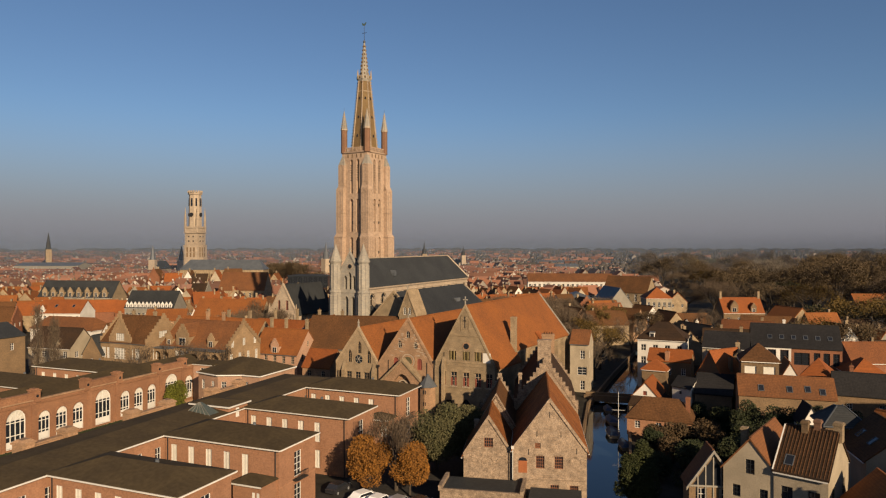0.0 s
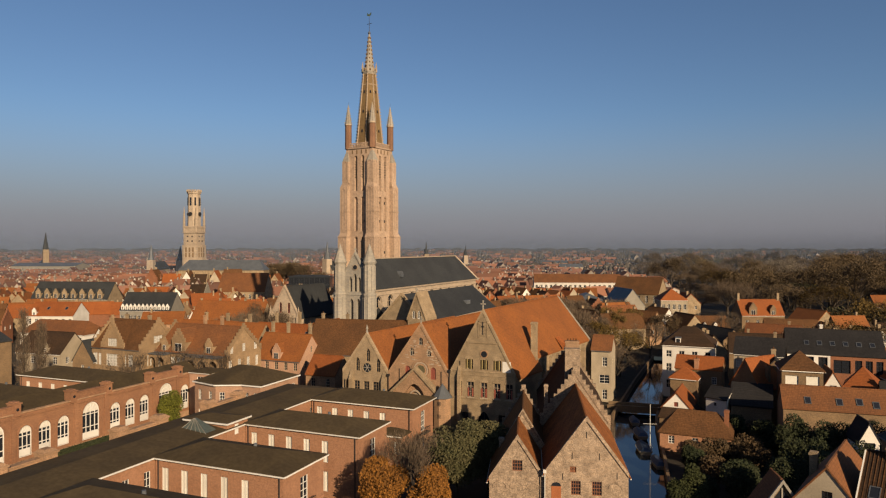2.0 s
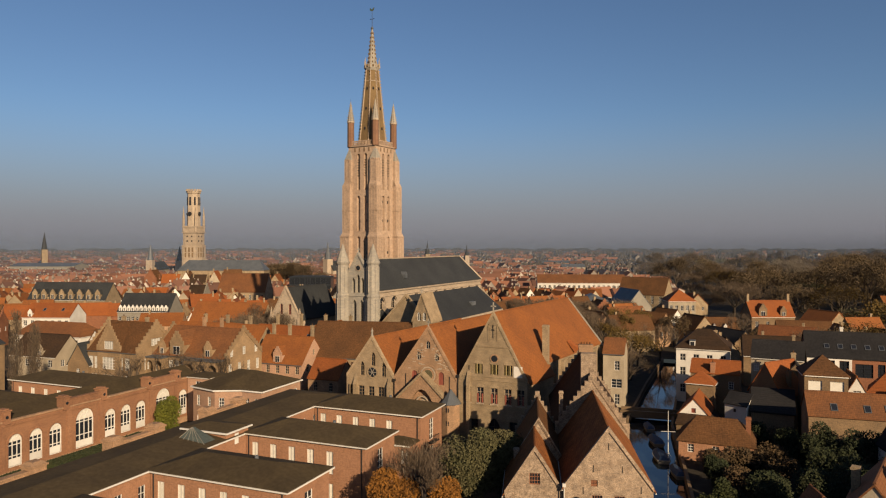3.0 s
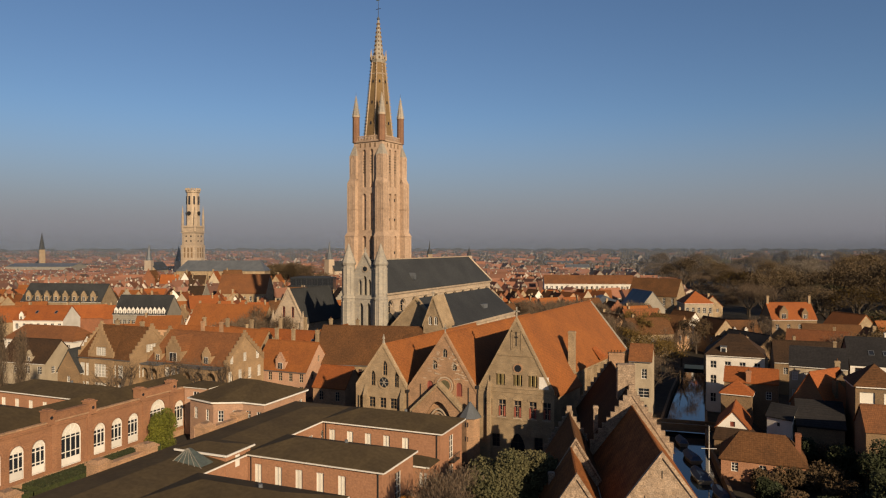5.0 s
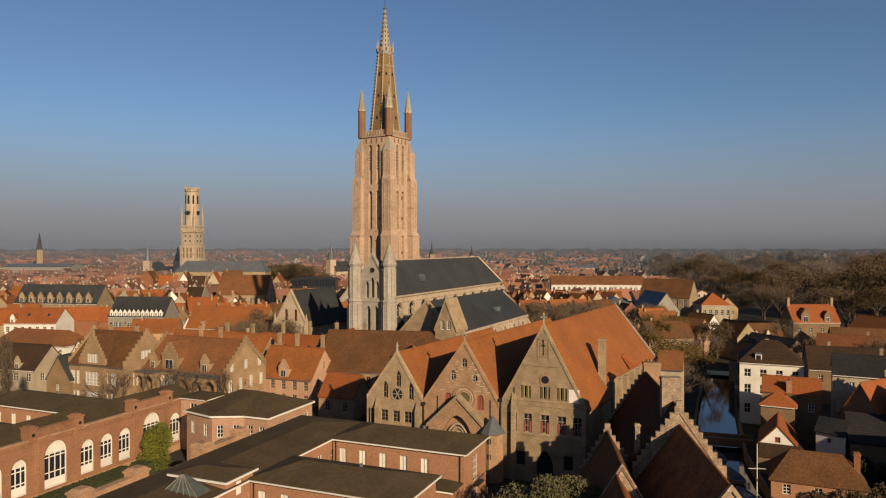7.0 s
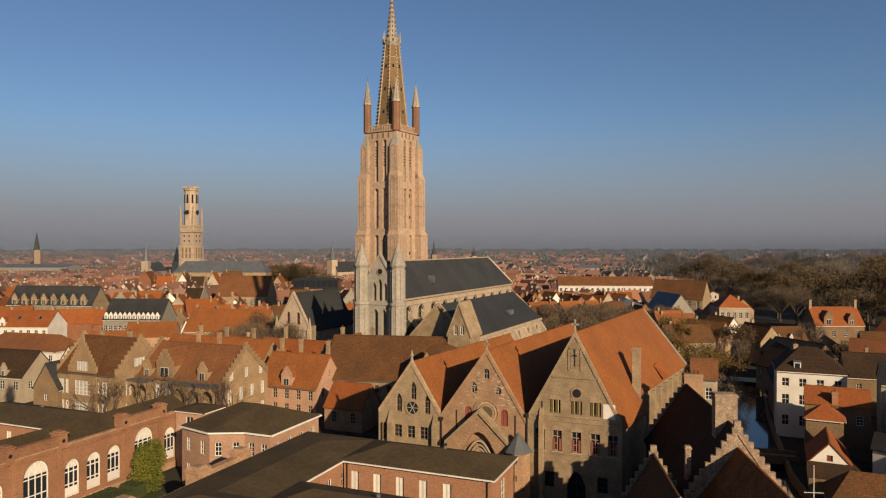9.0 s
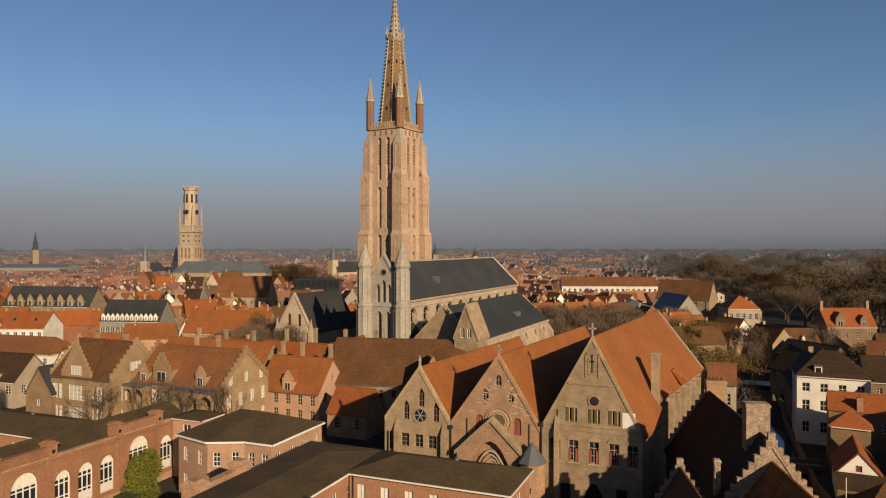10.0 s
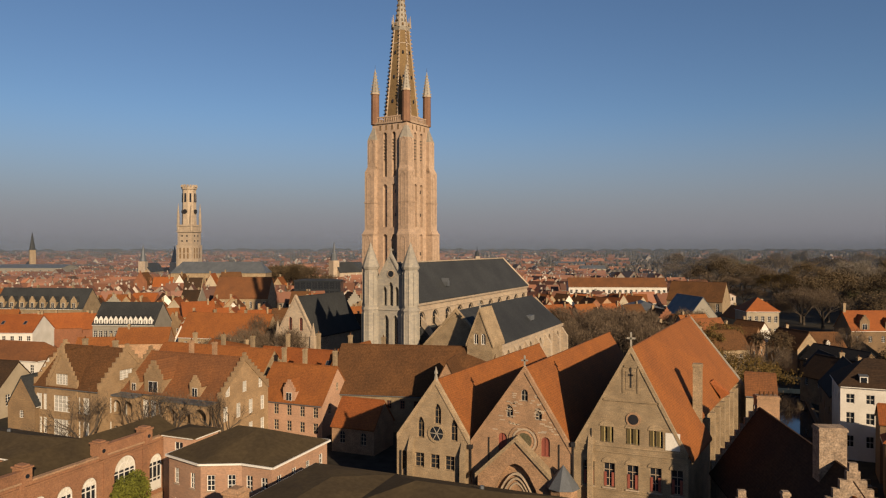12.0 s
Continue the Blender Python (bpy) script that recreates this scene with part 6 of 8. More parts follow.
house(-97.3, 158.8, 90, 7.5, 8.4, 4.6, 8.6, "brick_pink", "tile_hot", "small brick outbuilding with a bright orange roof and arched windows", left=[(2, 1.6, 1.1, 2.2, "round")], name="outbuilding", category="outbuilding", frame_mat="stone_pale", gutter="")
house(-95.5, 178.5, 103, 16, 32, 7.4, 15.6, "brick_buff", "tile_brown", "long hall with a large brown tiled roof before the church", left=[(12, 4.6, 0.9, 1.6)], back=[(2, 5, 1, 2.4)], name="hall", category="hall", steps=0, frame_mat="brick_red", gutter="lead")
house(-111.5, 181, 0, 7, 14, 7.5, 14.5, "brick_pink", "tile_orange", "narrow gabled brick house beside the brown roofed hall", front=[(2, 4, 1, 2), (1, 8.5, 1, 1.6)], name="gabled_house")
house(-84.0, 168.4, 8, 5.2, 7.5, 10.2, 15.2, "brick_pink", "tile_brown", "narrow brick gable rising from the brown roofed hall", front=[(1, 8.5, 0.9, 1.6)], name="gabled_house", gutter="")
house(-178.5, 118, 0, 14, 22, 12.5, 15.5, "brick_brown", "slate", "plain brown house with a slate roof and a bare side wall", right=[(3, 9, 1, 1.8)], name="house", gutter="")
house(-166, 158, 0, 10, 15, 7.0, 13.4, "white_wash", "tile_brown", "white house with a dark brown roof and a small dormer", front=[(2, 3.5, 1.6, 2.2)], right=[(3, 3.5, 1.6, 2.0)], dormers=[(1, 0, 2.2, 1.8)], name="house")
house(-186, 152, 95, 10, 16, 6.0, 11.2, "cream_wash", "tile_dark", "cream house with a dark tiled roof and dormer", left=[(4, 3, 1.5, 2.0)], front=[(2, 3, 1.2, 1.8)], dormers=[(-1, -2.5, 1.8, 1.6)], name="house")
house(-206, 172, 95, 10, 26, 8.0, 12, "white_wash", "tile_rust", "white townhouse with a rust roof and rows of sash windows", left=[(8, 5.0, 1.3, 2.1), (8, 1.6, 1.3, 2.3)], hip=True, ridge=20, name="house")
house(-160, 143, 10, 6, 7, 6.6, 11.5, "brick_brown", "slate", "grey gabled house beside the brown gables", front=[(1, 4, 0.9, 1.4)], name="house")
gx, gy = W(-121, 292)
house(gx, gy, 22 + 86, 12, 21, 10.5, 17.0, "grey_wash", "slate", "long pale building with a slate roof and white dormers", right=[(12, 6.2, 1.2, 2.2)], left=[(12, 6.2, 1.2, 2.2), (12, 2.4, 1.2, 2.2)], back=[(2, 12, 1, 1.6)], dormers=[(-1, -9.2 + i * 1.68, 1.2, 1.7) for i in range(12)], dormer_wall="white_paint", name="institute", category="building")
gx, gy = W(-180, 345)
house(gx, gy, 22 + 82, 12, 40, 11, 18.5, "brick_buff", "slate", "long brick building with a row of stepped dormers and slate roof", left=[(14, 6.5, 1.3, 2.4), (14, 2.4, 1.3, 2.4)], dormers=[(-1, -16 + i * 4.6, 2.6, 2.6) for i in range(8)], chimneys=[(2, -10), (2, 6)], name="institute", category="building")
gx, gy = W(-150, 275)
house(gx, gy, 22 + 88, 11, 18, 10, 14.5, "white_wash", "tile_hot", "white townhouse with an orange roof and many sash windows", left=[(7, 6.8, 1.2, 2.0), (7, 3.4, 1.2, 2.0)], skylights=[(-1, 2, 0.5), (-1, -5, 0.5)], dormers=[(-1, 6, 1.6, 1.5)], chimneys=[(1, -7), (1, 7)], name="townhouse")
for i, (ox, oy) in enumerate(((-104.5, 296), (-98, 296))):
    gx, gy = W(ox, oy)
    house(gx, gy, 22, 5, 9, 4.6, 9.6, "white_wash", "tile_hot", "small white gable with an orange roof among the rooftops", name="house", gutter="")
gx, gy = W(-86, 285)
house(gx, gy, 100, 12, 30, 7, 14, "brick_buff", "tile_orange", "large orange roofed house behind the bare trees", left=[(6, 4, 1, 1.6)], chimneys=[(1, -5), (1, 6)], name="house")
house(-255.5, 328, -68, 17, 26, 11, 20.5, "brick_buff", "tile_rust", "broad hall with a large rust tiled roof", right=[(8, 6, 1.2, 3.4)], left=[(8, 6, 1.2, 3.4)], front=[(3, 7, 1.2, 3)], name="hall", category="hall", gutter="")
house(-250, 386, -68, 11, 26, 16.5, 17.5, "paint_dark", "slate", "dark glazed office block above the roofs", right=[(8, 12, 2.8, 3.8), (8, 7, 2.8, 3.8)], left=[(8, 12, 2.8, 3.8), (8, 7, 2.8, 3.8)], name="office_block", category="building", frame_mat="paint_dark", gutter="", hip=True)
gx, gy = W(-70, 235)
house(gx, gy, 70, 11, 20, 6, 11.5, "brick_buff", "tile_orange", "orange roofed house with brick chimneys", left=[(6, 3, 1, 1.6)], chimneys=[(1, -5), (1, 6)], name="house")

# ---- houses across the canal, right ----
wt = house(-12.95, 189.2, -1, 11.7, 11.4, 12.4, 16.6, "white_wash", "tile_dark", "white plastered townhouse with a hipped dark brown roof", front=[(4, 9.6, 1.25, 1.6), (4, 6.2, 1.25, 1.9), (4, 2.2, 1.2, 2.0)], right=[(4, 9.4, 1.2, 1.7)], left=[(3, 9.4, 1.0, 1.6)], hip=True, ridge=3.0, name="townhouse", bars=(2, 2))
dm_ = part("dormer", Geo().along_y([(-2.9, 13.0), (-1.7, 13.0), (-1.7, 14.2), (-2.9, 14.2)], -5.2, -2.5), "white_paint", wt, "small white box dormer")
part("dormer_roof", Geo().box(-3.0, -5.35, 14.2, -1.6, -2.4, 14.32), "lead", dm_)
part("pane", Geo().box(-2.75, -5.24, 13.15, -1.85, -5.19, 14.0), "glass", dm_)
h0 = house(-10.1, 174.4, 85.5, 6.0, 9.8, 9.2, 11.4, "brick_brown", "tile_hot", "low house with a bright orange pantile roof", left=[(3, 6, 1, 1.6)], chimneys=[(-2.6, 0.4, 11.4, 1.3, 0.9, "brick_orange")], name="house", gutter="")
house(-12.9, 166.4, -6, 5.4, 4.2, 8.0, 10.3, "brick_brown", "tile_hot", "small hipped annex with bright orange tiles", hip=True, ridge=0.4, name="outbuilding", category="outbuilding")
bh = house(-13.5, 157.4, -4, 5.4, 9.6, 4.3, 7.2, "white_wash", "tile_hot", "little white boathouse gable with a red window and orange roof", front=[(1, 4.6, 0.8, 0.9)], frame_mat="wood_red", pane_mat="wood_red", name="boathouse", category="shed", gutter="")
part("lean_to", Geo().along_y([(2.6, 0), (4.4, 0), (4.4, 3.0), (2.6, 4.2)], -4.75, 2.0), "white_wash", bh)
part("lean_to_roof", Geo().along_y([(2.5, 4.25), (4.7, 2.85), (4.7, 3.05), (2.5, 4.5)], -4.9, 2.0), "tile_dark", bh)
part("porch_roof", Geo().solid([(-3.0, -7.6, 2.8), (3.4, -7.6, 2.8), (3.0, -4.8, 4.2), (-2.7, -4.8, 4.2)], [(-3.0, -7.6, 3.0), (3.4, -7.6, 3.0), (3.0, -4.8, 4.4), (-2.7, -4.8, 4.4)]), "tile_dark", bh)
part("porch_wall", Geo().box(-2.8, -7.3, 0, 3.2, -7.1, 2.85), "brick_brown", bh)
house(-9.6, 141.3, 88, 8.2, 11.8, 3.2, 6.8, "brick_orange", "tile_brown", "low brick cottage with a brown pantile roof by the canal", left=[(3, 1.4, 1.0, 1.4)], front=[(1, 1.4, 1, 1.4)], hip=True, ridge=6.6, name="cottage", category="house", chimneys=[(-0.5, -5.0, 7.4, 1.0, 0.8, "brick_red")], gutter="", pots=0)
house(1.6, 163.4, -38, 7.0, 9.0, 8.2, 13.6, "brick_brown", "tile_hot", "narrow gabled brick house with orange tiles on a steep roof", chimneys=[(2.6, -1, 12.4, 0.7, 0.7, "brick_brown")], name="house", gutter="")
rg_ = root("outbuilding", -0.9, 157.6, -3, 0, "white canal-side outbuilding under a dark slate roof", "outbuilding")
part("back_wall", Geo().along_x([(-6.2, 0), (0.6, 0), (0.6, 9.0), (-6.2, 6.0)], -2.6, 4.4), "brick_brown", rg_)
part("back_roof", Geo().along_x([(-6.5, 5.95), (0.7, 9.1), (0.7, 9.35), (-6.5, 6.2)], -2.8, 4.7), "slate_dark", rg_)
part("white_wall", Geo().solid([(-7.2, -5.0, 0), (-3.4, -7.0, 0), (-2.6, -3.0, 0), (-6.2, -1.0, 0)], [(-7.2, -5.0, 6.9), (-3.4, -7.0, 6.9), (-2.6, -3.0, 8.4), (-6.2, -1.0, 8.4)]), "white_wash", rg_)
part("roof", Geo().solid([(-7.5, -5.1, 6.85), (-3.3, -7.3, 6.85), (-2.3, -3.0, 8.4), (-6.5, -0.8, 8.4)], [(-7.5, -5.1, 7.05), (-3.3, -7.3, 7.05), (-2.3, -3.0, 8.6), (-6.5, -0.8, 8.6)]), "slate_dark", rg_)
part("window", Geo().solid([(-5.6, -5.86, 5.6), (-5.2, -6.07, 5.6), (-5.2, -6.07, 6.2), (-5.6, -5.86, 6.2)], [(-5.63, -5.95, 5.6), (-5.23, -6.15, 5.6), (-5.23, -6.15, 6.2), (-5.63, -5.95, 6.2)]), "paint_dark", rg_)
house(12.2, 143.9, 94, 6.6, 16.2, 8.9, 11.9, "brick_brown", "tile_rust", "long house with a broad orange tiled roof and skylights", left=[], skylights=[(-1, 4.2, 0.3), (-1, -0.6, 0.3), (-1, -3.6, 0.35), (-1, -6.0, 0.25)], name="house", gutter="")
house(8.3, 157.2, 3, 7.0, 7.2, 13.0, 16.4, "brick_brown", "tile_brown", "tall brown brick house with a pointed roof and white blinds", front=[(2, 10.2, 2.2, 1.9)], hip=True, ridge=0.3, name="house", pane_mat="blind", bars=(1, 1))
house(2.5, 180.6, 84, 9.6, 10.2, 12.4, 15.4, "cream_wash", "slate_dark", "cream townhouse with a dark roof and white cornice", left=[(5, 9.4, 1.0, 1.7), (5, 5.6, 1.0, 1.9)], chimneys=[(0.5, -3, 17.0)], name="townhouse", pane_mat="pane_pale")
r1 = house(17.0, 183.6, 90, 13.0, 18.6, 13.1, 17.5, "brick_red", "slate_dark", "modern terrace with a dark slate roof, skylights and brick front", left=[(3, 9.2, 1.7, 3.2, "", (0.4, 8.2)), (1, 9.2, 3.2, 2.8, "", (8.6, 12.4)), (3, 9.2, 1.3, 2.9, "", (12.6, 18.4)), (7, 4.0, 1.4, 2.6)],
           skylights=[(-1, -7.2 + i * 2.5, 0.4) for i in range(6)], chimneys=[(0.5, 2, 18.8, 0.6, 0.6, "white_wash")], frame_mat="paint_dark", name="terrace", category="house", gutter="")
part("white_front", Geo().box(-6.62, 1.0, 0, -6.52, 9.3, 9.0).box(-6.62, 1.0, 12.5, -6.52, 9.3, 13.1), "white_wash", r1)
for u0, u1 in ((0.0, 0.82), (2.58, 3.42), (5.18, 6.02), (7.78, 8.3)):
    part("white_pier", Geo().box(-6.6, 9.3 - u1, 9.0, -6.52, 9.3 - u0, 12.5), "white_wash", r1)
house(14.4, 166.6, 4, 3.4, 8, 8.6, 11.6, "white_wash", "tile_orange", "white gabled house with an orange roof", front=[(1, 8.2, 1.3, 0.9)], name="house", gutter="")
house(20.4, 166.6, -12, 6.0, 7.5, 8.7, 12.6, "cream_wash", "tile_hot", "house with bright orange tiles and a pale wall", front=[(2, 5.5, 1.1, 1.6)], hip=True, ridge=1.0, name="house")
house(27.5, 159.5, 88, 7.5, 11, 7.2, 10.8, "brick_brown", "slate_dark", "low brown house with a dark slate roof", left=[(2, 4, 1.0, 1.5)], chimneys=[(0.5, 2, 12.4, 0.9, 0.7, "brick_red")], name="house", gutter="")
house(29.5, 173.0, 8, 7.0, 9, 9.0, 12.2, "brick_brown", "tile_hot", "brown brick house with bright orange tiles and a white eave", front=[], hip=True, ridge=2.0, name="house")
# added to throw shade on the orange roof and the white townhouse
house(4.6, 168.0, 0, 6.6, 7.4, 9.6, 13.2, "brick_brown", "slate_dark", "narrow dark house added to cast shade between the orange roofs", front=[], name="house", gutter="", chimneys=[(0, 2.4, 14.6)])
for X, Y, tn, w, l, he, hr, wall, roof, words in ((72, 268, 40, 9, 13, 7, 12, "brick_pink", "tile_brown", "brick house with a broad brown tiled roof"), (61, 256, 100, 9, 15, 7.5, 12, "brick_buff", "tile_brown", "brick house with a faded brown roof"), (86, 262, 15, 8, 12, 7, 11.5, "brick_buff", "tile_brown", "brick house with a brown tiled roof"),
                                                  (67, 284, 110, 9, 16, 7.5, 12.4, "brick_brown", "tile_mid", "brown house with a faded orange roof"), (52, 272, 20, 9, 13, 7, 12, "brick_pink", "tile_brown", "brick house with a broad brown tiled roof"), (84, 286, 25, 8, 11, 7, 11.5, "white_wash", "tile_brown", "white gabled house with a brown roof")):
    gx, gy = W(X, Y)
    house(gx, gy, 22 + tn, w, l, he, hr, wall, roof, words, front=[(2, he - 3, 1.0, 1.6)], left=[(3, he - 3, 1.0, 1.6)], chimneys=[(0.8, l * 0.3)], name="house", gutter="", group="houses before the park")
# roofs behind the white townhouse, their shade put into dark tile and slate
house(-14.4, 204.5, 1, 8.6, 16, 8.0, 13.2, "brick_brown", "slate_dark", "tall canal house with shade put into its dark roof", left=[(3, 4, 1, 1.6)], front=[(1, 8, 0.9, 1.3)], name="house", gutter="")
house(-12.5, 228, 38, 9, 15, 6.0, 10.4, "brick_buff", "tile_dark", "dark roofed house, shade put into the tiles, with an orange ridge", left=[(4, 4, 1, 1.6)], chimneys=[(0.4, -4)], name="house", gutter="")
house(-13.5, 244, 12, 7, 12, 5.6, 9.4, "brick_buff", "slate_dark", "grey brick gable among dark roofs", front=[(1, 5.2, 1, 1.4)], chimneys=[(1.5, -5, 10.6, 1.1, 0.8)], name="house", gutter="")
house(-8, 262, 40, 10, 18, 4.6, 8.6, "brick_brown", "slate_dark", "slate roofed house with shade put into its dark colour", left=[(5, 3.5, 1, 1.6)], name="house", gutter="")
house(6.0, 214, 92, 10, 20, 8, 12.4, "brick_brown", "tile_dark", "brick house with a dark tiled roof", left=[(4, 5, 1, 1.6)], chimneys=[(1, 5)], name="house")
house(8.5, 236, 80, 10, 15, 8, 12.8, "brick_pink", "tile_mid", "brick house with an orange tiled roof", left=[(4, 5, 1, 1.6)], chimneys=[(1, -4)], name="house")
house(23.5, 222, 20, 9, 14, 7.8, 12.4, "brick_buff", "tile_orange", "brick house with an orange tiled roof", front=[(2, 5, 1, 1.6)], chimneys=[(1, 4)], name="house")
house(15.0, 262, 94, 10, 16, 7.5, 12.0, "brick_brown", "tile_brown", "brown brick house with a brown tiled roof", left=[(4, 4.4, 1, 1.6)], name="house")
gx, gy = W(100.5, 141)
house(gx, gy, 45, 8, 12, 7.6, 12.2, "brick_buff", "tile_orange", "brick house with an orange roof at the town's edge", front=[(2, 4.5, 1.1, 1.6)], chimneys=[(1, 2)], name="house")
gx, gy = W(112, 172)
house(gx, gy, 110, 9, 22, 8, 12.2, "brick_red", "tile_mid", "long house with a faded orange roof", left=[(6, 4.5, 1.1, 1.6)], name="house")
house(14.8, 131.5, 10, 2.8, 5, 7.0, 9.6, "white_wash", "slate_dark", "white triangular gable with a dark opening", front=[(1, 5.2, 1.5, 1.6)], name="house", frame_mat="paint_dark", gutter="")
# near houses on the right
h1 = house(11.3, 90.6, 70, 9.2, 5.6, 11.1, 15.1, "cream_wash", "tile_dark", "beige plastered house with a ribbed brown pantile roof", left=[(2, 7.4, 1.2, 2.0), (2, 3.6, 1.2, 2.2)], front=[(2, 7.6, 1.2, 2.0)], frame_mat="paint_dark", name="house", group="beige house",
           chimneys=[(-0.3, 0.6, 16.2, 0.8, 0.7, "brick_brown"), (0.2, -0.6, 16.4, 0.8, 0.7, "brick_maroon"), (0.4, -2.7, 16.4, 1.0, 0.9, "brick_buff")], skylights=[(-1, 1.4, 0.2)], pots=0)
for i in range(16):
    yy = -2.8 + i * 0.37
    part("tile_rib", Geo().tube((-4.85, yy, 11.1), (-0.1, yy, 15.32), 0.06, 0.06, 4), "tile_brown", h1)
part("flashing", Geo().tube((-4.9, 2.85, 11.12), (-0.1, 2.85, 15.35), 0.1, 0.1, 4), "white_paint", h1)
h2 = house(6.3, 93.9, -16, 6.0, 12.0, 10.3, 13.9, "cream_wash", "tile_rust", "beige plastered gable with dark small windows", front=[(1, 9.9, 1.0, 1.7), (2, 7.0, 0.9, 1.4), (2, 3.6, 1.0, 1.8)], left=[(2, 7.4, 1.0, 1.8)], frame_mat="paint_dark", name="house", group="beige house", chimneys=[(-2.4, 1.0, 13.6, 0.8, 0.8, "brick_buff")], gutter="", pots=0)
ti = house(0.2, 91.3, 14, 5.6, 3.6, 7.6, 11.6, "brick_brown", "tile_rust", "timber framed gable with glass between pale beams", front=[(2, 5.0, 1.3, 2.2)], name="timber_house", gutter="")
part("bargeboard", Geo().along_y([(-3.2, 7.0), (0, 11.55), (3.2, 7.0), (3.2, 7.4), (0, 12.0), (-3.2, 7.4)], -2.3, -2.05), "stone_grey", ti)
part("gable_glass", Geo().face([(-2.5, -1.83, 7.4), (2.5, -1.83, 7.4), (0, -1.83, 11.0)]), "glass", ti, fix=False)
for i in range(5):
    xx = -1.8 + i * 0.9
    part("beam", Geo().box(xx - 0.07, -1.95, 4.6, xx + 0.07, -1.8, 11.3 - abs(xx) * 1.43), "stone_grey", ti)
part("beam", Geo().box(-2.7, -1.97, 7.4, 2.7, -1.8, 7.6), "stone_grey", ti)
house(21.5, 103.5, 10, 9, 10, 10.2, 13.8, "cream_wash", "tile_brown", "beige house with a brown roof and roof windows", front=[(2, 6, 1.1, 1.8)], skylights=[(-1, -2, 0.4), (-1, 2, 0.4)], name="house", frame_mat="paint_dark")
house(27, 113.5, 50, 8.5, 12, 8.6, 12.4, "cream_wash", "tile_orange", "cream gabled house with an orange roof", front=[(1, 5.8, 1.6, 2.2)], name="house", frame_mat="paint_dark")
house(18.5, 82.5, 10, 9, 12, 7.6, 11.8, "brick_brown", "tile_orange", "brown gabled house with an orange tiled roof", front=[(1, 5.6, 1.1, 1.7)], chimneys=[(-0.5, -4, 13.6)], name="house")
gt = root("glazed_turret", 16.8, 110.4, 10, 0, "square brick stair tower with a faceted glass roof", "tower")
part("wall", Geo().box(-2.6, -2.6, 0, 2.6, 2.6, 11.9), "brick_brown", gt)
rf = part("glass_roof", Geo().square(0, 0, 11.95, 14.2, 2.9, 0.5), "slate", gt)
for sx in (-1, 1):
    for sy in (-1, 1):
        part("glazing_bar", Geo().tube((sx * 2.95, sy * 2.95, 11.95), (sx * 0.5, sy * 0.5, 14.25), 0.09, 0.09, 4), "lead", rf)
part("eaves_frame", Geo().box(-3.0, -3.0, 11.75, 3.0, 3.0, 11.95), "lead", gt)
part("turret_window", Geo().box(0.3, -2.7, 9.9, 1.1, -2.55, 11.6), "white_paint", gt)
# tall house at the end of the wards, beside the canal
house(-31.7, 175.6, 91, 7.2, 4.6, 12.1, 14.9, "cream_wash", "tile_rust", "narrow cream plastered house with red tiled roof and dark shopfront", left=[(1, 8.3, 1.1, 2.1, "", (1.9, 4.3)), (1, 4.3, 2.3, 2.0, "", (1.5, 4.5)), (1, 0.6, 1.1, 2.3, "", (1.9, 4.3))], front=[(2, 8.3, 1.0, 1.9)], name="townhouse", pane_mat="glass", gutter="lead")
# further houses by the park
gx, gy = W(95.5, 307)
house(gx, gy, 18, 11, 11.5, 13.2, 17.9, "cream_wash", "tile_hot", "cream school with a bright orange hipped roof", front=[(5, 9.4, 1.1, 2.2), (5, 5.2, 1.1, 2.2)], right=[(4, 5, 1.2, 4.4)], hip=True, ridge=2, name="school", category="building")
gx, gy = -13.5, 289
house(gx, gy, 112, 9, 19, 5.6, 9.4, "white_wash", "tile_brown", "white long house with a reddish brown roof and small dormers", left=[(5, 2.4, 1.2, 1.6)], dormers=[(-1, -4, 1.2, 1.0), (-1, 0, 1.2, 1.0)], name="house")
gx, gy = W(126, 292)
house(gx, gy, 112, 10, 17, 8.5, 14.2, "brick_brown", "tile_hot", "brick villa with stepped gable, dormers and bright orange roof", left=[(4, 4.5, 1.2, 2.0)], back=[(2, 5, 1.1, 2)], dormers=[(-1, 4, 3.2, 2.4), (-1, -4, 2.4, 2.0)], chimneys=[(0, 8, 17, 0.9, 0.9), (0, -8, 17, 0.9, 0.9)], name="villa", category="house")
gx, gy = W(132, 262)
house(gx, gy, 40, 13, 13, 7.0, 13.0, "brick_buff", "tile_orange", "large brick house with a broad gable and orange roof", front=[(2, 7.8, 1.2, 1.6), (3, 3.5, 1.2, 1.8)], name="villa", category="house")
gx, gy = W(195, 300)
house(gx, gy, 30, 9, 12, 5.6, 10.2, "white_wash", "tile_orange", "white gabled villa at the edge of the park", front=[(3, 2.5, 1.1, 1.6)], name="villa", category="house")
gx, gy = W(222, 345)
house(gx, gy, 108, 10, 34, 7, 12, "brick_buff", "tile_orange", "long orange roofed house at the edge of the park", left=[(6, 3, 1.1, 1.6)], name="villa", category="house")
gx, gy = W(107, 395)
house(gx, gy, 75, 14, 26, 10, 18.5, "brick_buff", "tile_brown", "big brick hall with a steep brown roof by the park", left=[(6, 5, 1.4, 4)], name="hall", category="hall", gutter="")
gx, gy = W(85, 345)
house(gx, gy, 30, 12, 22, 8, 15.5, "grey_wash", "lead", "gabled building with a grey slate roof", front=[(2, 4, 1.2, 2)], name="house")
gx, gy = -70.6, 366
house(gx, gy, 20, 15, 22, 8.5, 12.0, "grey_wash", "lead", "low building with a blue-grey metal roof", name="market_shed", category="hall", gutter="", hip=True)
gx, gy = W(88, 480)
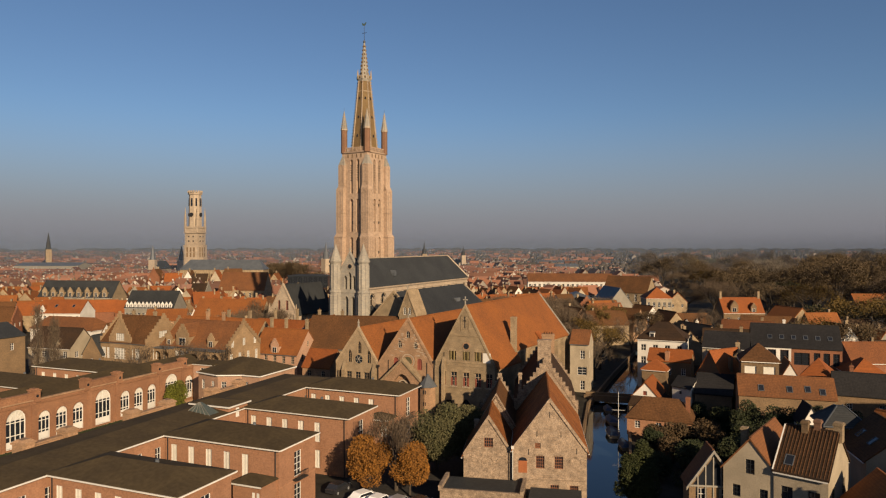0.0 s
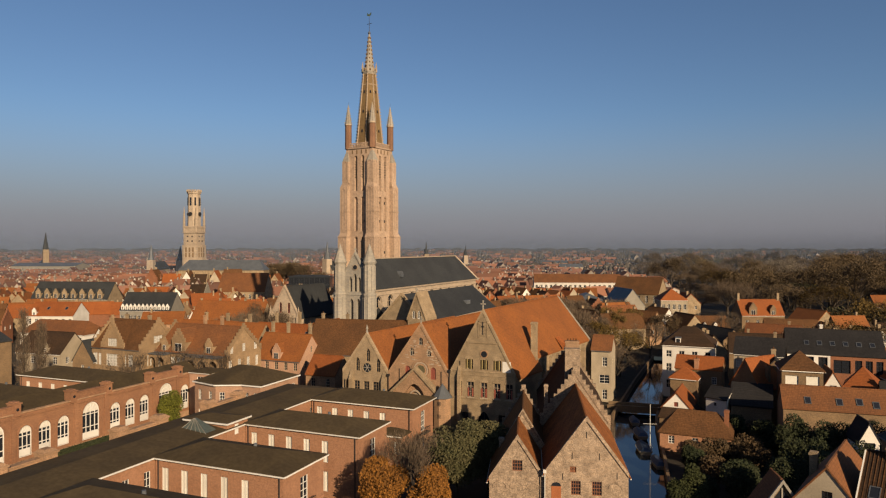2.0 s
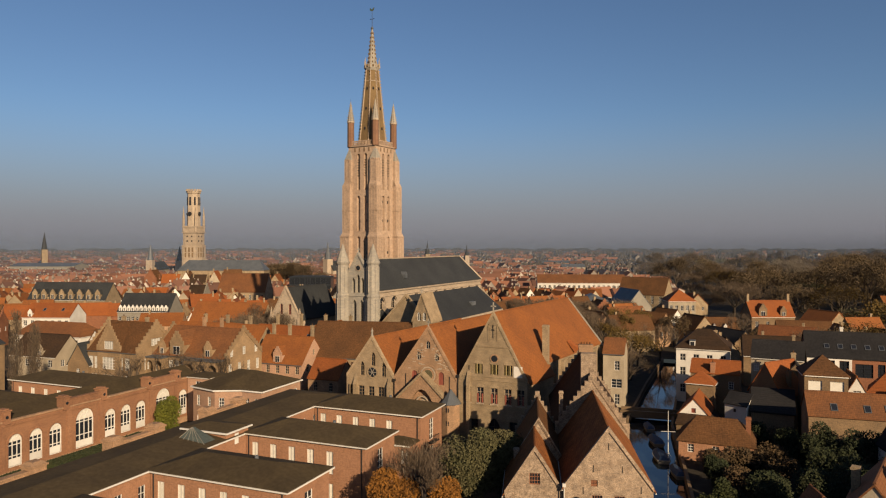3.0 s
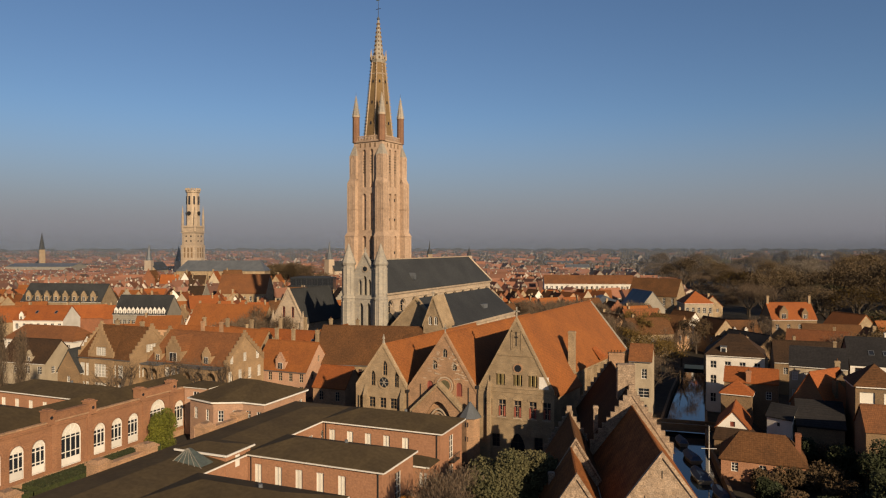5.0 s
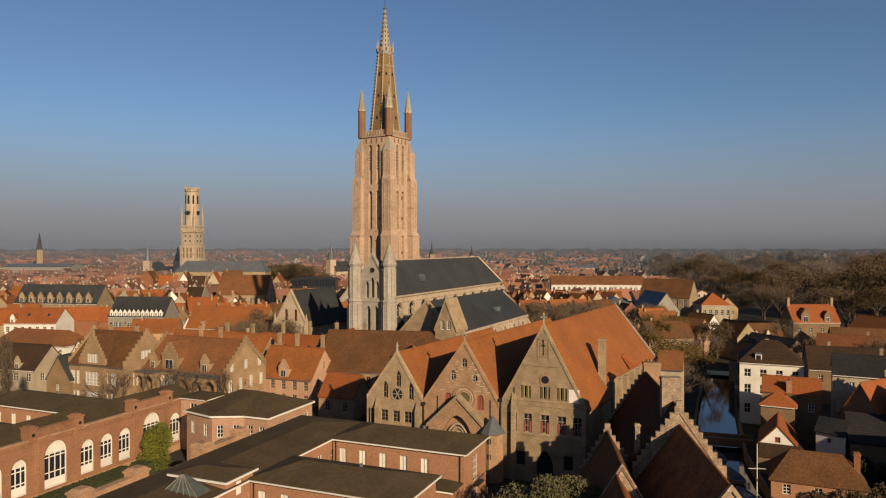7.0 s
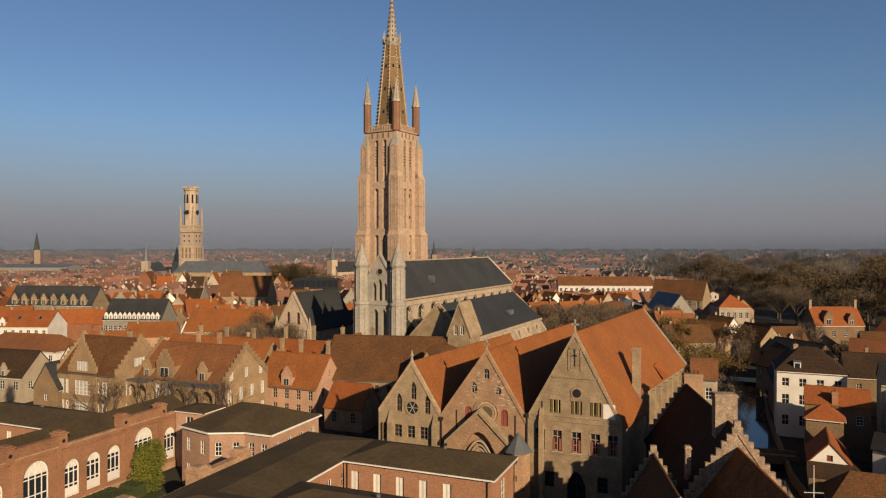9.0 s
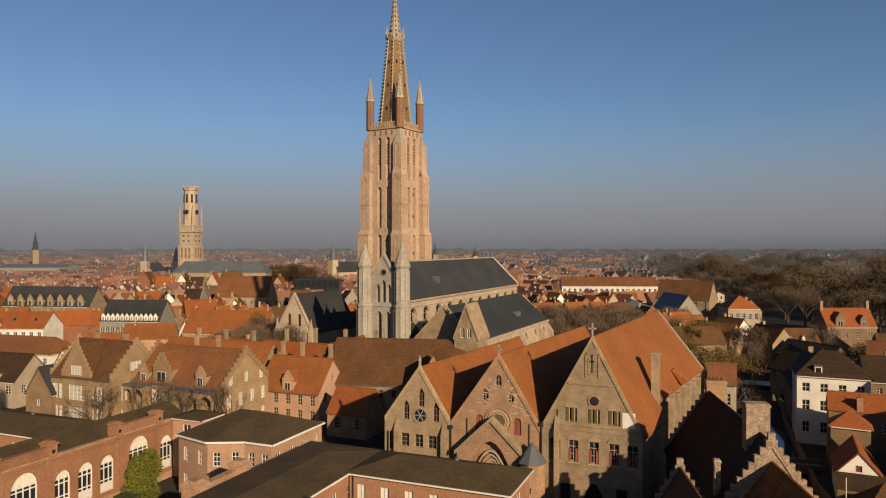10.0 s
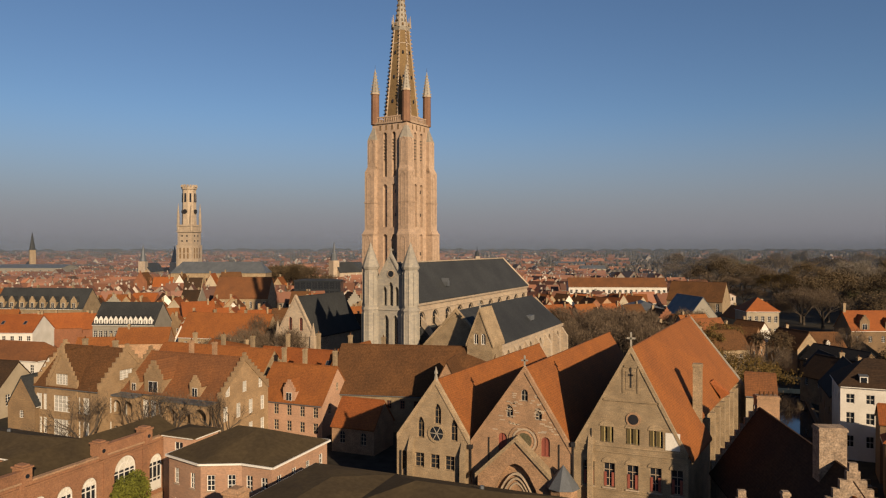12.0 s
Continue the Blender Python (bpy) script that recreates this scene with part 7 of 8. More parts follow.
house(gx, gy, 22 + 86, 12, 58, 11.5, 16.5, "white_wash", "tile_rust", "long white terrace with rows of windows and a rust roof", left=[(18, 7.6, 1.6, 2.2), (18, 3.8, 1.6, 2.2)], chimneys=[(0.5, -24 + i * 12, 18.2) for i in range(5)], name="terrace", category="house")

# ---- the town's other houses ----
random.seed(11)
KINDS = []
# unseen houses right of the view, added to cast shade over the gardens
SHADE_ROWS = [(30, 60), (40, 58), (51, 62), (28, 72), (38, 74), (49, 76), (60, 72), (33, 88), (44, 90), (55, 88), (66, 86), (38, 102), (49, 104), (60, 102), (71, 100), (40, 117), (51, 119), (62, 117), (45, 132), (56, 133), (67, 131), (78, 115), (78, 98), (26, 47), (37, 45), (48, 46)]
for i in range(16):
    w, l = random.uniform(7, 10), random.uniform(9, 15)
    he = random.uniform(5.2, 8.4)
    hr = he + w * random.uniform(0.45, 0.62)
    wall = random.choice(["brick_buff", "brick_pink", "white_wash", "cream_wash", "brick_red", "grey_wash", "brick_brown"])
    roof = random.choice(["tile_orange", "tile_hot", "tile_orange", "tile_brown", "tile_orange", "tile_brown", "tile_dark", "slate"])
    words = {"white_wash": "white plastered", "cream_wash": "cream plastered", "grey_wash": "grey plastered"}.get(wall, wall.split("_")[1] + " brick")
    rw = {"tile_orange": "an orange tiled", "tile_hot": "a bright orange tiled", "tile_brown": "a brown tiled", "tile_dark": "a dark tiled", "slate": "a grey slate"}[roof]
    KINDS.append((w, l, house(3000 + i * 30, -700, 0, w, l, he, hr, wall, roof, words + " town house with " + rw + " roof", front=[(2, he - 2.6, 1.1, 1.6)], right=[(2, he - 2.6, 1.1, 1.6)],
                   chimneys=[(random.uniform(-1, 1), random.choice([-1, 1]) * l * 0.3)], dormers=[(1, 0, 1.5, 1.3)] if i % 4 == 0 else (), steps=1 if i % 5 == 0 else 0, group="town houses", name="town_house", bars=(2, 2), gutter="", pots=0)))
BUSY = [(-146, -36, 50, 136, 0), (-60, -14, 84, 152, 0), (-235, -88, 96, 190, 0), (-134, -70, 165, 275, 0), (-165, -128, 215, 255, 0), (-82, -30, 130, 180, 0), (-31, -14, -60, 250, 0)]
CIRC = [(-255, 328, 14), (-250, 384, 14), (-13, 189, 12), (0, 165, 20), (-10, 142, 12), (14, 150, 20), (20, 180, 16), (-12, 215, 20), (8, 230, 18), (-10, 255, 18), (23, 222, 9), (5, 262, 12), (-13, 289, 12), W(94, 150) + (9,), W(100, 141) + (9,), W(112, 172) + (13,),
        W(-121, 292) + (17,), W(-180, 345) + (24,), W(-150, 275) + (14,), W(-101, 296) + (9,), W(-86, 285) + (18,), W(-70, 235) + (14,), W(95, 307) + (15,), W(126, 292) + (14,), W(132, 262) + (12,), W(195, 300) + (10,), W(222, 345) + (18,),
        W(107, 395) + (20,), W(85, 345) + (14,), (-70.6, 366, 16), W(88, 480) + (32,), W(-220, 614) + (24,), W(-170, 560) + (40,), (10, 94, 12), (-1, 93, 8), (21, 103, 9), (27, 113, 10), (18, 82, 10), (16, 110, 8)]


def free(p, q, r):
    if any(a - r < p < b + r and c - r < q < d + r for a, b, c, d, _ in BUSY):
        return False
    return all((p - a) ** 2 + (q - b) ** 2 > (c + r) ** 2 for a, b, c in CIRC)


def is_park(X, Y):
    return (X > 42 + 0.22 * Y and 305 < Y < 1050) or (X > 150 and 150 < Y <= 305) or (70 < X < 118 and 316 < Y < 340)


def low_spot(X, Y):
    return (-75 < X < -45 and 236 < Y < 300) or (20 < X < 60 and 255 < Y < 330) or (30 < X < 96 and 176 < Y < 292)


count = 0
Y = 120.0
walls, roofs, panes = Geo(), Geo(), Geo()


def simple_house(p, q, turn, w, l, he, hr, windows=True):
    m = pose(p, q, 0, 0, 0, turn)
    walls.add(Geo().along_y([(-w / 2, 0), (w / 2, 0), (w / 2, he), (0, hr), (-w / 2, he)], -l / 2, l / 2).moved(m))
    roofs.add(Geo().along_y([(-w / 2 - 0.3, he - 0.3), (0, hr + 0.05), (w / 2 + 0.3, he - 0.3), (w / 2 + 0.3, he), (0, hr + 0.4), (-w / 2 - 0.3, he)], -l / 2 - 0.2, l / 2 + 0.2).moved(m))
    if windows:
        g_ = Geo()
        for s_ in (-1, 1):
            for k_ in range(3):
                y_ = -l / 2 + l * (k_ + 0.5) / 3
                g_.box(s_ * w / 2 - 0.05, y_ - 0.6, he - 2.6, s_ * w / 2 + 0.05, y_ + 0.6, he - 0.9)
            for k_ in (-1, 1):
                g_.box(k_ * w * 0.22 - 0.55, s_ * l / 2 - 0.05, he - 2.4, k_ * w * 0.22 + 0.55, s_ * l / 2 + 0.05, he - 0.7)
        panes.add(g_.moved(m))
        walls.add(Geo().box(-0.5, l * 0.3 - 0.4, hr - 1.0, 0.5, l * 0.3 + 0.4, hr + 1.4).moved(m))


while Y < 560:
    row_turn = random.choice([0, 90]) + random.uniform(-8, 8) + random.choice([0, 0, 20])
    X = -0.68 * Y - 20 + random.uniform(0, 8)
    while X < 0.68 * Y + 20:
        w, l, kind = random.choice(KINDS)
        wide = w if abs((row_turn % 180)) < 45 else l
        X += wide / 2
        jx, jy = X + random.uniform(-0.5, 0.5), Y + random.uniform(-2.0, 2.0)
        p, q = W(jx, jy)
        near = Y < 185 and jx < 125 and jx > -135
        if not near and free(p, q, 6.5) and not is_park(jx, jy) and not low_spot(jx, jy) and random.random() < 0.93:
            tn, st = 22 + row_turn + random.uniform(-3, 3), random.uniform(0.9, 1.12)
            if count < 200:
                copy_thing(kind, pose(p, q, 0, 0, 0, tn) @ Matrix.Diagonal((1, 1, st, 1)))
            else:
                simple_house(p, q, tn, w, l, random.uniform(5, 8.4), random.uniform(9.6, 12.6))
            count += 1
        X += wide / 2 + (random.uniform(0.05, 0.4) if random.random() < 0.75 else random.uniform(3, 9))
    Y += 14.5 if Y < 300 else 17.0
for k in range(9):
    p, q = W(-206 + k * 10.5, 497 + (k % 3) * 4)
    copy_thing(KINDS[k * 7 % 16][2], pose(p, q, 0, 0, 0, 22 + (k % 2) * 90) @ Matrix.Diagonal((1, 1, 1.5, 1)))
# the added shade casters, stretched taller beside the gardens
for k, (p, q) in enumerate(SHADE_ROWS):
    copy_thing(KINDS[k * 5 % 16][2], pose(p, q, 0, 0, 0, (k % 2) * 90 + 8) @ Matrix.Diagonal((1, 1, 1.5 if 80 < q < 136 else 1.2, 1)))
for k, (w, l, kind) in enumerate(KINDS):
    p, q = W(-300 + k * 24, 585)
    kind.matrix_basis = pose(p, q, 0, 0, 0, 22 + 90 * (k % 2))

# houses too far to tell apart singly
random.seed(21)
for i in range(5600):
    Y = 565 + 3300 * random.random() ** 1.9
    X = random.uniform(-0.72, 0.72) * Y
    if is_park(X, Y) or (X > 0.2 * Y and random.random() < 0.75) or (Y > 1500 and random.random() < 0.4):
        continue
    p, q = W(X, Y)
    w, l, he = random.uniform(7, 12), random.uniform(10, 24), random.uniform(4.5, 8.5)
    simple_house(p, q, random.choice([22, 112]) + random.uniform(-12, 12), w, l, he, he + w * random.uniform(0.35, 0.55), Y < 900)
fh = tagged(root("far_houses", 0, 0), "sea of distant town houses, haze greyed into their orange roofs", "houses", kind="stuff")
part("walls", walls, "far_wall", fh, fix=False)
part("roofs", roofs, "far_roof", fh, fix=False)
part("windows", panes, "glass", fh, fix=False)


# ---- trees ----
def limbs(geo, start, heading, length, radius, depth, rng, tips, spread_=0.6, droop=0.0):
    """A branch that forks on until its twigs are thin; its ends go to tips."""
    pts = [Vector(start)]
    d = Vector(heading).normalized()
    seg = 3 if depth > 1 else 1 + (depth == 1)
    for i in range(seg):
        d = (d + Vector((rng.uniform(-0.16, 0.16), rng.uniform(-0.16, 0.16), rng.uniform(-0.05, 0.12) - droop))).normalized()
        pts.append(pts[-1] + d * length / seg)
    for i in range(seg):
        r0, r1 = radius * (1 - 0.38 * i / seg), radius * (1 - 0.38 * (i + 1) / seg)
        if depth > 1:
            geo.tube(pts[i], pts[i + 1], r0, r1, 6 if depth > 2 else 4)
        else:
            u_ = d.orthogonal().normalized()
            w_ = d.cross(u_)
            k_ = len(geo.v)
            geo.v += [tuple(pts[i] + u_ * r0), tuple(pts[i] - (u_ * 0.5 - w_ * 0.87) * r0), tuple(pts[i] - (u_ * 0.5 + w_ * 0.87) * r0), tuple(pts[i + 1])]
            geo.f += [(k_, k_ + 1, k_ + 3), (k_ + 1, k_ + 2, k_ + 3), (k_ + 2, k_, k_ + 3)]
    if depth == 0:
        tips.append((pts[-1], d))
        return
    n = 3 if depth > 1 else 4
    for i in range(n):
        a = rng.uniform(0, math.tau)
        side = d.orthogonal().normalized()
        side.rotate(Matrix.Rotation(a, 3, d))
        nd = (d + side * rng.uniform(spread_ * 0.6, spread_ * 1.3)).normalized()
        limbs(geo, pts[-1] if i else pts[-2].lerp(pts[-1], 0.5), nd, length * rng.uniform(0.62, 0.82), radius * 0.58, depth - 1, rng, tips, spread_, droop)


def leaves(centres, per, size, spread_r, rng, squash=1.0, thin=False):
    """Many small single leaves in loose clumps; thin gives bare twigs instead."""
    v, f = [], []
    for c, d in centres:
        for k in range(per):
            o = Vector((rng.gauss(0, spread_r), rng.gauss(0, spread_r), rng.gauss(0, spread_r * squash))) + c
            a = Vector((rng.gauss(0, 1), rng.gauss(0, 1), rng.gauss(0, 1))).normalized()
            b = a.orthogonal().normalized()
            s = size * rng.uniform(0.6, 1.4)
            if thin:
                a = (a * 0.6 + d * 0.7 + Vector((0, 0, 0.5))).normalized()
                b = a.orthogonal().normalized() * 0.11
                b.rotate(Matrix.Rotation(rng.uniform(0, 6.28), 3, a))
                a, s = a * 1.2, s * 1.7
            i = len(v)
            v += [tuple(o - a * s), tuple(o + a * s * 0.6 + b * s * 0.7), tuple(o + a * s * 0.6 - b * s * 0.7)]
            f.append((i, i + 1, i + 2))
    g = Geo()
    g.v, g.f = v, f
    return g


def tree(x, y, height, label, leaf, seed, per=20, size=0.22, clump=0.7, depth=4, wide=0.6, trunk=0.3, name="tree", droop=0.0, squash=1.0, category="tree", group=""):
    rng = random.Random(seed)
    t = root(name, x, y, rng.uniform(0, 360), 0, label, category, group)
    g, tips = Geo(), []
    hgt = height * trunk
    g.post(0, 0, 0, hgt, height * 0.03, height * 0.022, 8)
    for i in range(4):
        a = i * math.tau / 4 + rng.uniform(-0.4, 0.4)
        limbs(g, (0, 0, hgt * rng.uniform(0.8, 1.0)), (math.cos(a) * wide, math.sin(a) * wide, 1), height * 0.27, height * 0.016, depth - 1, rng, tips, wide, droop)
    part("trunk", g, "bark", t, fix=False)
    if per:
        part("crown", leaves(tips, int(per * 1.8) if leaf == "twig" else per, size, clump, rng, squash, leaf == "twig"), leaf, t, fix=False)
    return t


def bush_tree(x, y, z0, z1, r, label, leaf, seed, n=2600, size=0.2, cone=0.0, name="tree", shell=True, trunk_r=0.2, lobes=9, category="tree", group=""):
    """A dense crown: leaves scattered over several uneven lobes round a forked trunk."""
    rng = random.Random(seed)
    t = root(name, x, y, 0, 0, label, category, group)
    g = Geo().post(0, 0, 0, z0 + (z1 - z0) * 0.5, trunk_r, trunk_r * 0.5, 7)
    hubs = []
    for i in range(lobes):
        h = rng.uniform(0.12, 0.88)
        rr = r * (1 - cone * h) * (0.62 if cone else 0.55) * math.sqrt(max(0.1, 1 - (2 * h - 1) ** 2 * (1 - cone)))
        a = rng.uniform(0, math.tau)
        c = Vector((rr * math.cos(a), rr * math.sin(a), z0 + (z1 - z0) * h))
        hubs.append((c, max(0.5, r * (0.55 - cone * 0.3 * h))))
        g.tube((0, 0, z0 + (z1 - z0) * h * 0.45), c, trunk_r * 0.4, 0.04, 4)
    hubs.append((Vector((0, 0, z0 + (z1 - z0) * 0.5)), r * 0.6))
    part("trunk", g, "bark", t, fix=False)
    pts = []
    for i in range(n):
        c, rad = rng.choice(hubs)
        d = Vector((rng.gauss(0, 1), rng.gauss(0, 1), rng.gauss(0, 1))).normalized()
        k = rad * (rng.uniform(0.72, 1.06) if shell else rng.random() ** 0.4)
        p_ = c + d * k
        p_.z = max(z0 * 0.8, min(z1 + 0.3, p_.z))
        pts.append((p_, d))
    part("crown", leaves(pts, 1, size, 0.05, rng), leaf, t, fix=False)
    return t


# by the car park
bush_tree(-46.6, 90.2, 2.0, 7.9, 3.1, "round tree in bright orange autumn leaf", "leaf_orange", 3, n=11000, size=0.135, lobes=12, group="orange autumn trees")
bush_tree(-40.6, 91.4, 1.9, 7.7, 2.8, "round tree in bright orange autumn leaf", "leaf_orange", 4, n=9600, size=0.135, lobes=12, group="orange autumn trees")
tree(-43.4, 92.6, 11.0, "slender bare tree with thin upright twigs", "twig", 8, per=16, size=0.2, clump=0.55, depth=4, wide=0.42, trunk=0.3)
bush_tree(-41.2, 103.0, 2.2, 10.6, 4.1, "broad grey-green willow in thinning leaf", "leaf_olive", 9, n=26000, size=0.15, lobes=26, shell=False)
bush_tree(-37.6, 106.5, 2.2, 9.6, 3.5, "broad grey-green willow in thinning leaf", "leaf_olive", 10, n=16000, size=0.15, lobes=20, shell=False)
bush_tree(-108.0, 116.6, 0.2, 8.2, 3.2, "clipped golden-green conical yew", "leaf_yew", 12, n=10500, size=0.13, cone=0.85, lobes=14, name="yew")
bush_tree(-8.25, 97.7, 0.6, 10.4, 2.5, "dark green conical conifer by the canal", "leaf_conifer", 14, n=12000, size=0.13, cone=0.85, lobes=34, name="conifer")
bush_tree(-10.2, 97.4, 0.6, 8.3, 2.3, "dark green conical conifer by the canal", "leaf_conifer", 15, n=9500, size=0.13, cone=0.8, lobes=30, name="conifer")
# clipped hedges in the court
for (cx, cy, lx, ly, hz) in ((-108.2, 101.5, 4.2, 20, 1.5), (-108.2, 77.5, 4.2, 25, 1.5), (-107.5, 113.0, 3.0, 2.0, 1.9)):
    rng = random.Random(int(cy))
    core = Geo().box(-lx / 2, -ly / 2, 0, lx / 2, ly / 2, hz)
    pts = []
    for i in range(int(lx * ly * 90)):
        f_ = rng.random()
        u, v_, s = rng.uniform(-lx / 2, lx / 2), rng.uniform(-ly / 2, ly / 2), rng.choice((-1, 1))
        pts.append((Vector((u, v_, hz)) if f_ < 0.5 else (Vector((s * lx / 2, v_, rng.uniform(0, hz))) if f_ < 0.9 else Vector((u, s * ly / 2, rng.uniform(0, hz)))), Vector((0, 0, 1))))
    hd = root("hedge", cx, cy, 0, 0, "clipped green hedge along the brick arcade", "hedge", "court hedges")
    part("core", core, "hedge", hd)
    part("leaves", leaves(pts, 1, 0.11, 0.05, rng), "leaf_green", hd, fix=False)
# dark evergreens in the gardens across the canal
for i, (px_, qy_, z1, r) in enumerate(((1.5, 101.5, 7.0, 3.0), (-2.5, 110.5, 6.5, 3.0), (10.5, 106, 8.0, 3.2), (9, 113, 8.5, 3.4), (14, 121, 9.0, 3.6), (3.5, 116.5, 7.0, 3.2), (20, 124, 9.0, 3.6), (-9.5, 124.5, 4.5, 2.2), (24, 130, 8.5, 3.4), (5.5, 136.0, 8.4, 3.2), (9.6, 135.0, 8.8, 3.4), (13.6, 135.6, 8.0, 3.2), (17.6, 134.5, 8.8, 3.4), (21.5, 136, 8.4, 3.2), (1.2, 141.5, 6.0, 2.6), (-3.2, 147.5, 5.0, 2.2), (8, 128, 6.8, 3.0))):
    bush_tree(px_, qy_, 0.4, z1, r, "dark green evergreen tree in a canal garden", "leaf_green", 170 + i, n=4200, size=0.18, lobes=14, cone=0.45, name="evergreen", group="garden evergreens")
# bare and thin trees in the gardens
for i, (px_, qy_, hgt, leaf, per, lab) in enumerate((
        (-128, 121, 12, "twig", 3, "bare twiggy courtyard tree"), (-137, 134, 13, "twig", 3, "bare twiggy courtyard tree"), (-122, 138, 13, "twig", 3, "bare twiggy courtyard tree"), (-116, 143, 12, "twig", 3, "bare twiggy courtyard tree"), (-129, 139, 13, "twig", 3, "bare twiggy courtyard tree"),
        (-31, 190, 12, "twig", 14, "bare brown canal-side tree"), (-32, 205, 15, "leaf_gold", 18, "thin tree with yellow leaves"), (-32, 222, 12, "twig", 14, "bare brown canal-side tree"), (-38, 215, 15, "leaf_gold", 24, "thin tree with yellow leaves"), (-40.5, 264, 16, "leaf_gold", 26, "thin tree with yellow leaves"), (-46, 250, 13, "twig", 14, "bare brown canal-side tree"), (-27, 238, 13, "twig", 14, "bare brown canal-side tree"), (-24, 268, 13, "leaf_russet", 18, "thin brown autumn tree"), (-4, 275, 13, "twig", 14, "bare brown canal-side tree"), (4, 250, 12, "leaf_russet", 16, "thin brown autumn tree"))):
    tree(px_, qy_, hgt, lab, leaf, 40 + i, per=per, size=0.2, clump=0.5, depth=4, wide=0.62, trunk=0.25)
for i, (px_, qy_, z1, r, leaf) in enumerate(((-3, 118, 4.6, 2.6, "leaf_green"), (3, 124, 4.0, 2.6, "leaf_green"), (-6, 121, 4.0, 2.6, "leaf_russet"), (0, 131, 3.6, 2.2, "leaf_russet"), (6, 128, 6.0, 3.2, "leaf_green"), (8, 119, 7.5, 3.6, "leaf_green"), (-8, 113, 3.6, 2.2, "leaf_green"), (5, 110, 4.4, 2.6, "leaf_green"), (12, 135, 5, 3, "leaf_russet"), (-9.5, 131, 3.4, 2.2, "leaf_russet"), (-6.5, 134.5, 3.4, 2.2, "leaf_russet"), (-3.5, 136.5, 3.2, 2.2, "leaf_russet"), (-1.0, 138, 3.6, 2.2, "leaf_russet"), (3.5, 142, 5.0, 2.6, "leaf_green"), (9, 146, 5.5, 2.8, "leaf_green"), (1, 149, 4.5, 2.4, "leaf_russet"))):
    bush_tree(px_, qy_, 0.4, z1, r, "garden shrub in autumn leaf by the canal", leaf, 70 + i, n=2200, size=0.2, lobes=9, name="shrub", category="shrub", group="canal garden shrubs")



def poplar(x, y, height, seed):
    """A narrow crown of steep thin branches round a straight trunk."""
    rng = random.Random(seed)
    t = root("poplar", x, y, 0, 0, "tall narrow poplar with bare golden-brown twigs", "tree", "court poplars")
    g, tips = Geo().post(0, 0, 0, height * 0.9, 0.32, 0.05, 7), []
    for i in range(110):
        h = rng.uniform(0.1, 0.86)
        a = rng.uniform(0, math.tau)
        d = Vector((math.cos(a) * 0.36, math.sin(a) * 0.36, 1)).normalized()
        n = height * (0.09 + 0.16 * (1 - h)) * rng.uniform(0.7, 1.2)
        s = Vector((0, 0, height * h))
        g.tube(s, s + d * n, 0.05, 0.015, 3)
        tips += [(s + d * n * k, d) for k in (0.4, 0.6, 0.8, 1.0)]
    part("trunk", g, "bark", t, fix=False)
    part("crown", leaves(tips, 8, 0.24, 0.3, rng, 1.6, True), "twig", t, fix=False)


poplar(-153, 118.5, 23, 5)
poplar(-151.2, 121.5, 20, 6)

for i, (X, Y, hgt, leaf) in enumerate(((106, 202, 15, "leaf_brown"), (113, 207, 16, "leaf_gold"), (121, 203, 15, "leaf_brown"), (129, 208, 14, "twig"), (98, 206, 13, "twig"))):
    p, q = W(X, Y)
    tree(p, q, hgt, "thin brown autumn tree behind the terrace", leaf, 210 + i, per=22, size=0.22, clump=0.8, depth=4, wide=0.6, trunk=0.25)

# the church square's bare trees
rng0 = random.Random(31)
BARE = [tree(2000 + i * 40, -700, 13, "leafless brown tree with fine twigs", "twig", 90 + i, per=16, size=0.28, clump=0.8, depth=4, wide=0.62, trunk=0.22, group="bare town trees") for i in range(3)]
spots = [(rng0.uniform(-78, -48), rng0.uniform(240, 298)) for i in range(22)] + [(rng0.uniform(22, 58), rng0.uniform(258, 330)) for i in range(22)] + [(rng0.uniform(40, 47), rng0.uniform(225, 262)) for i in range(3)] + [(rng0.uniform(46, 78), rng0.uniform(294, 332)) for i in range(12)]
for k, (X, Y) in enumerate(spots):
    p, q = W(X, Y)
    m = pose(p, q, 0, 0, 0, rng0.uniform(0, 360)) @ Matrix.Diagonal((1, 1, rng0.uniform(0.8, 1.15), 1))
    if k < 3:
        BARE[k].matrix_basis = m
    else:
        copy_thing(BARE[k % 3], m)

# the park: a wood of brown late-autumn trees
PARK = [tree(2400 + i * 40, -700, rng0.uniform(22, 28), "tall park tree in thin brown late-autumn leaf", lf, 120 + i, per=pr_, size=0.34, clump=1.25, depth=4, wide=0.6, trunk=0.25, group="park trees")
        for i, (lf, pr_) in enumerate((("leaf_brown", 34), ("twig", 30), ("leaf_olive", 30), ("leaf_brown", 28), ("twig", 26), ("leaf_gold", 20)))]
placed = 0
for k in range(1500):
    Y = 150 + 880 * rng0.random() ** 1.2
    X = rng0.uniform(0.2 * Y, 0.74 * Y + 20)
    p, q = W(X, Y)
    if not is_park(X, Y) or (Y < 345 and X < 122) or not free(p, q, 3.0) or placed >= 290:
        continue
    kind = PARK[rng0.choice((0, 0, 1, 2, 3, 3, 4, 4, 1, 5 if rng0.random() < 0.4 else 0))]
    m = pose(p, q, 0, 0, 0, rng0.uniform(0, 360)) @ Matrix.Diagonal((1, 1, rng0.uniform(0.75, 1.1) * (0.8 if Y < 330 else 0.86 + max(0.0, X / Y - 0.5) * 1.0), 1))
    if placed < 6:
        PARK[placed].matrix_basis = m
    else:
        copy_thing(kind, m)
    placed += 1
p, q = W(200, 420)
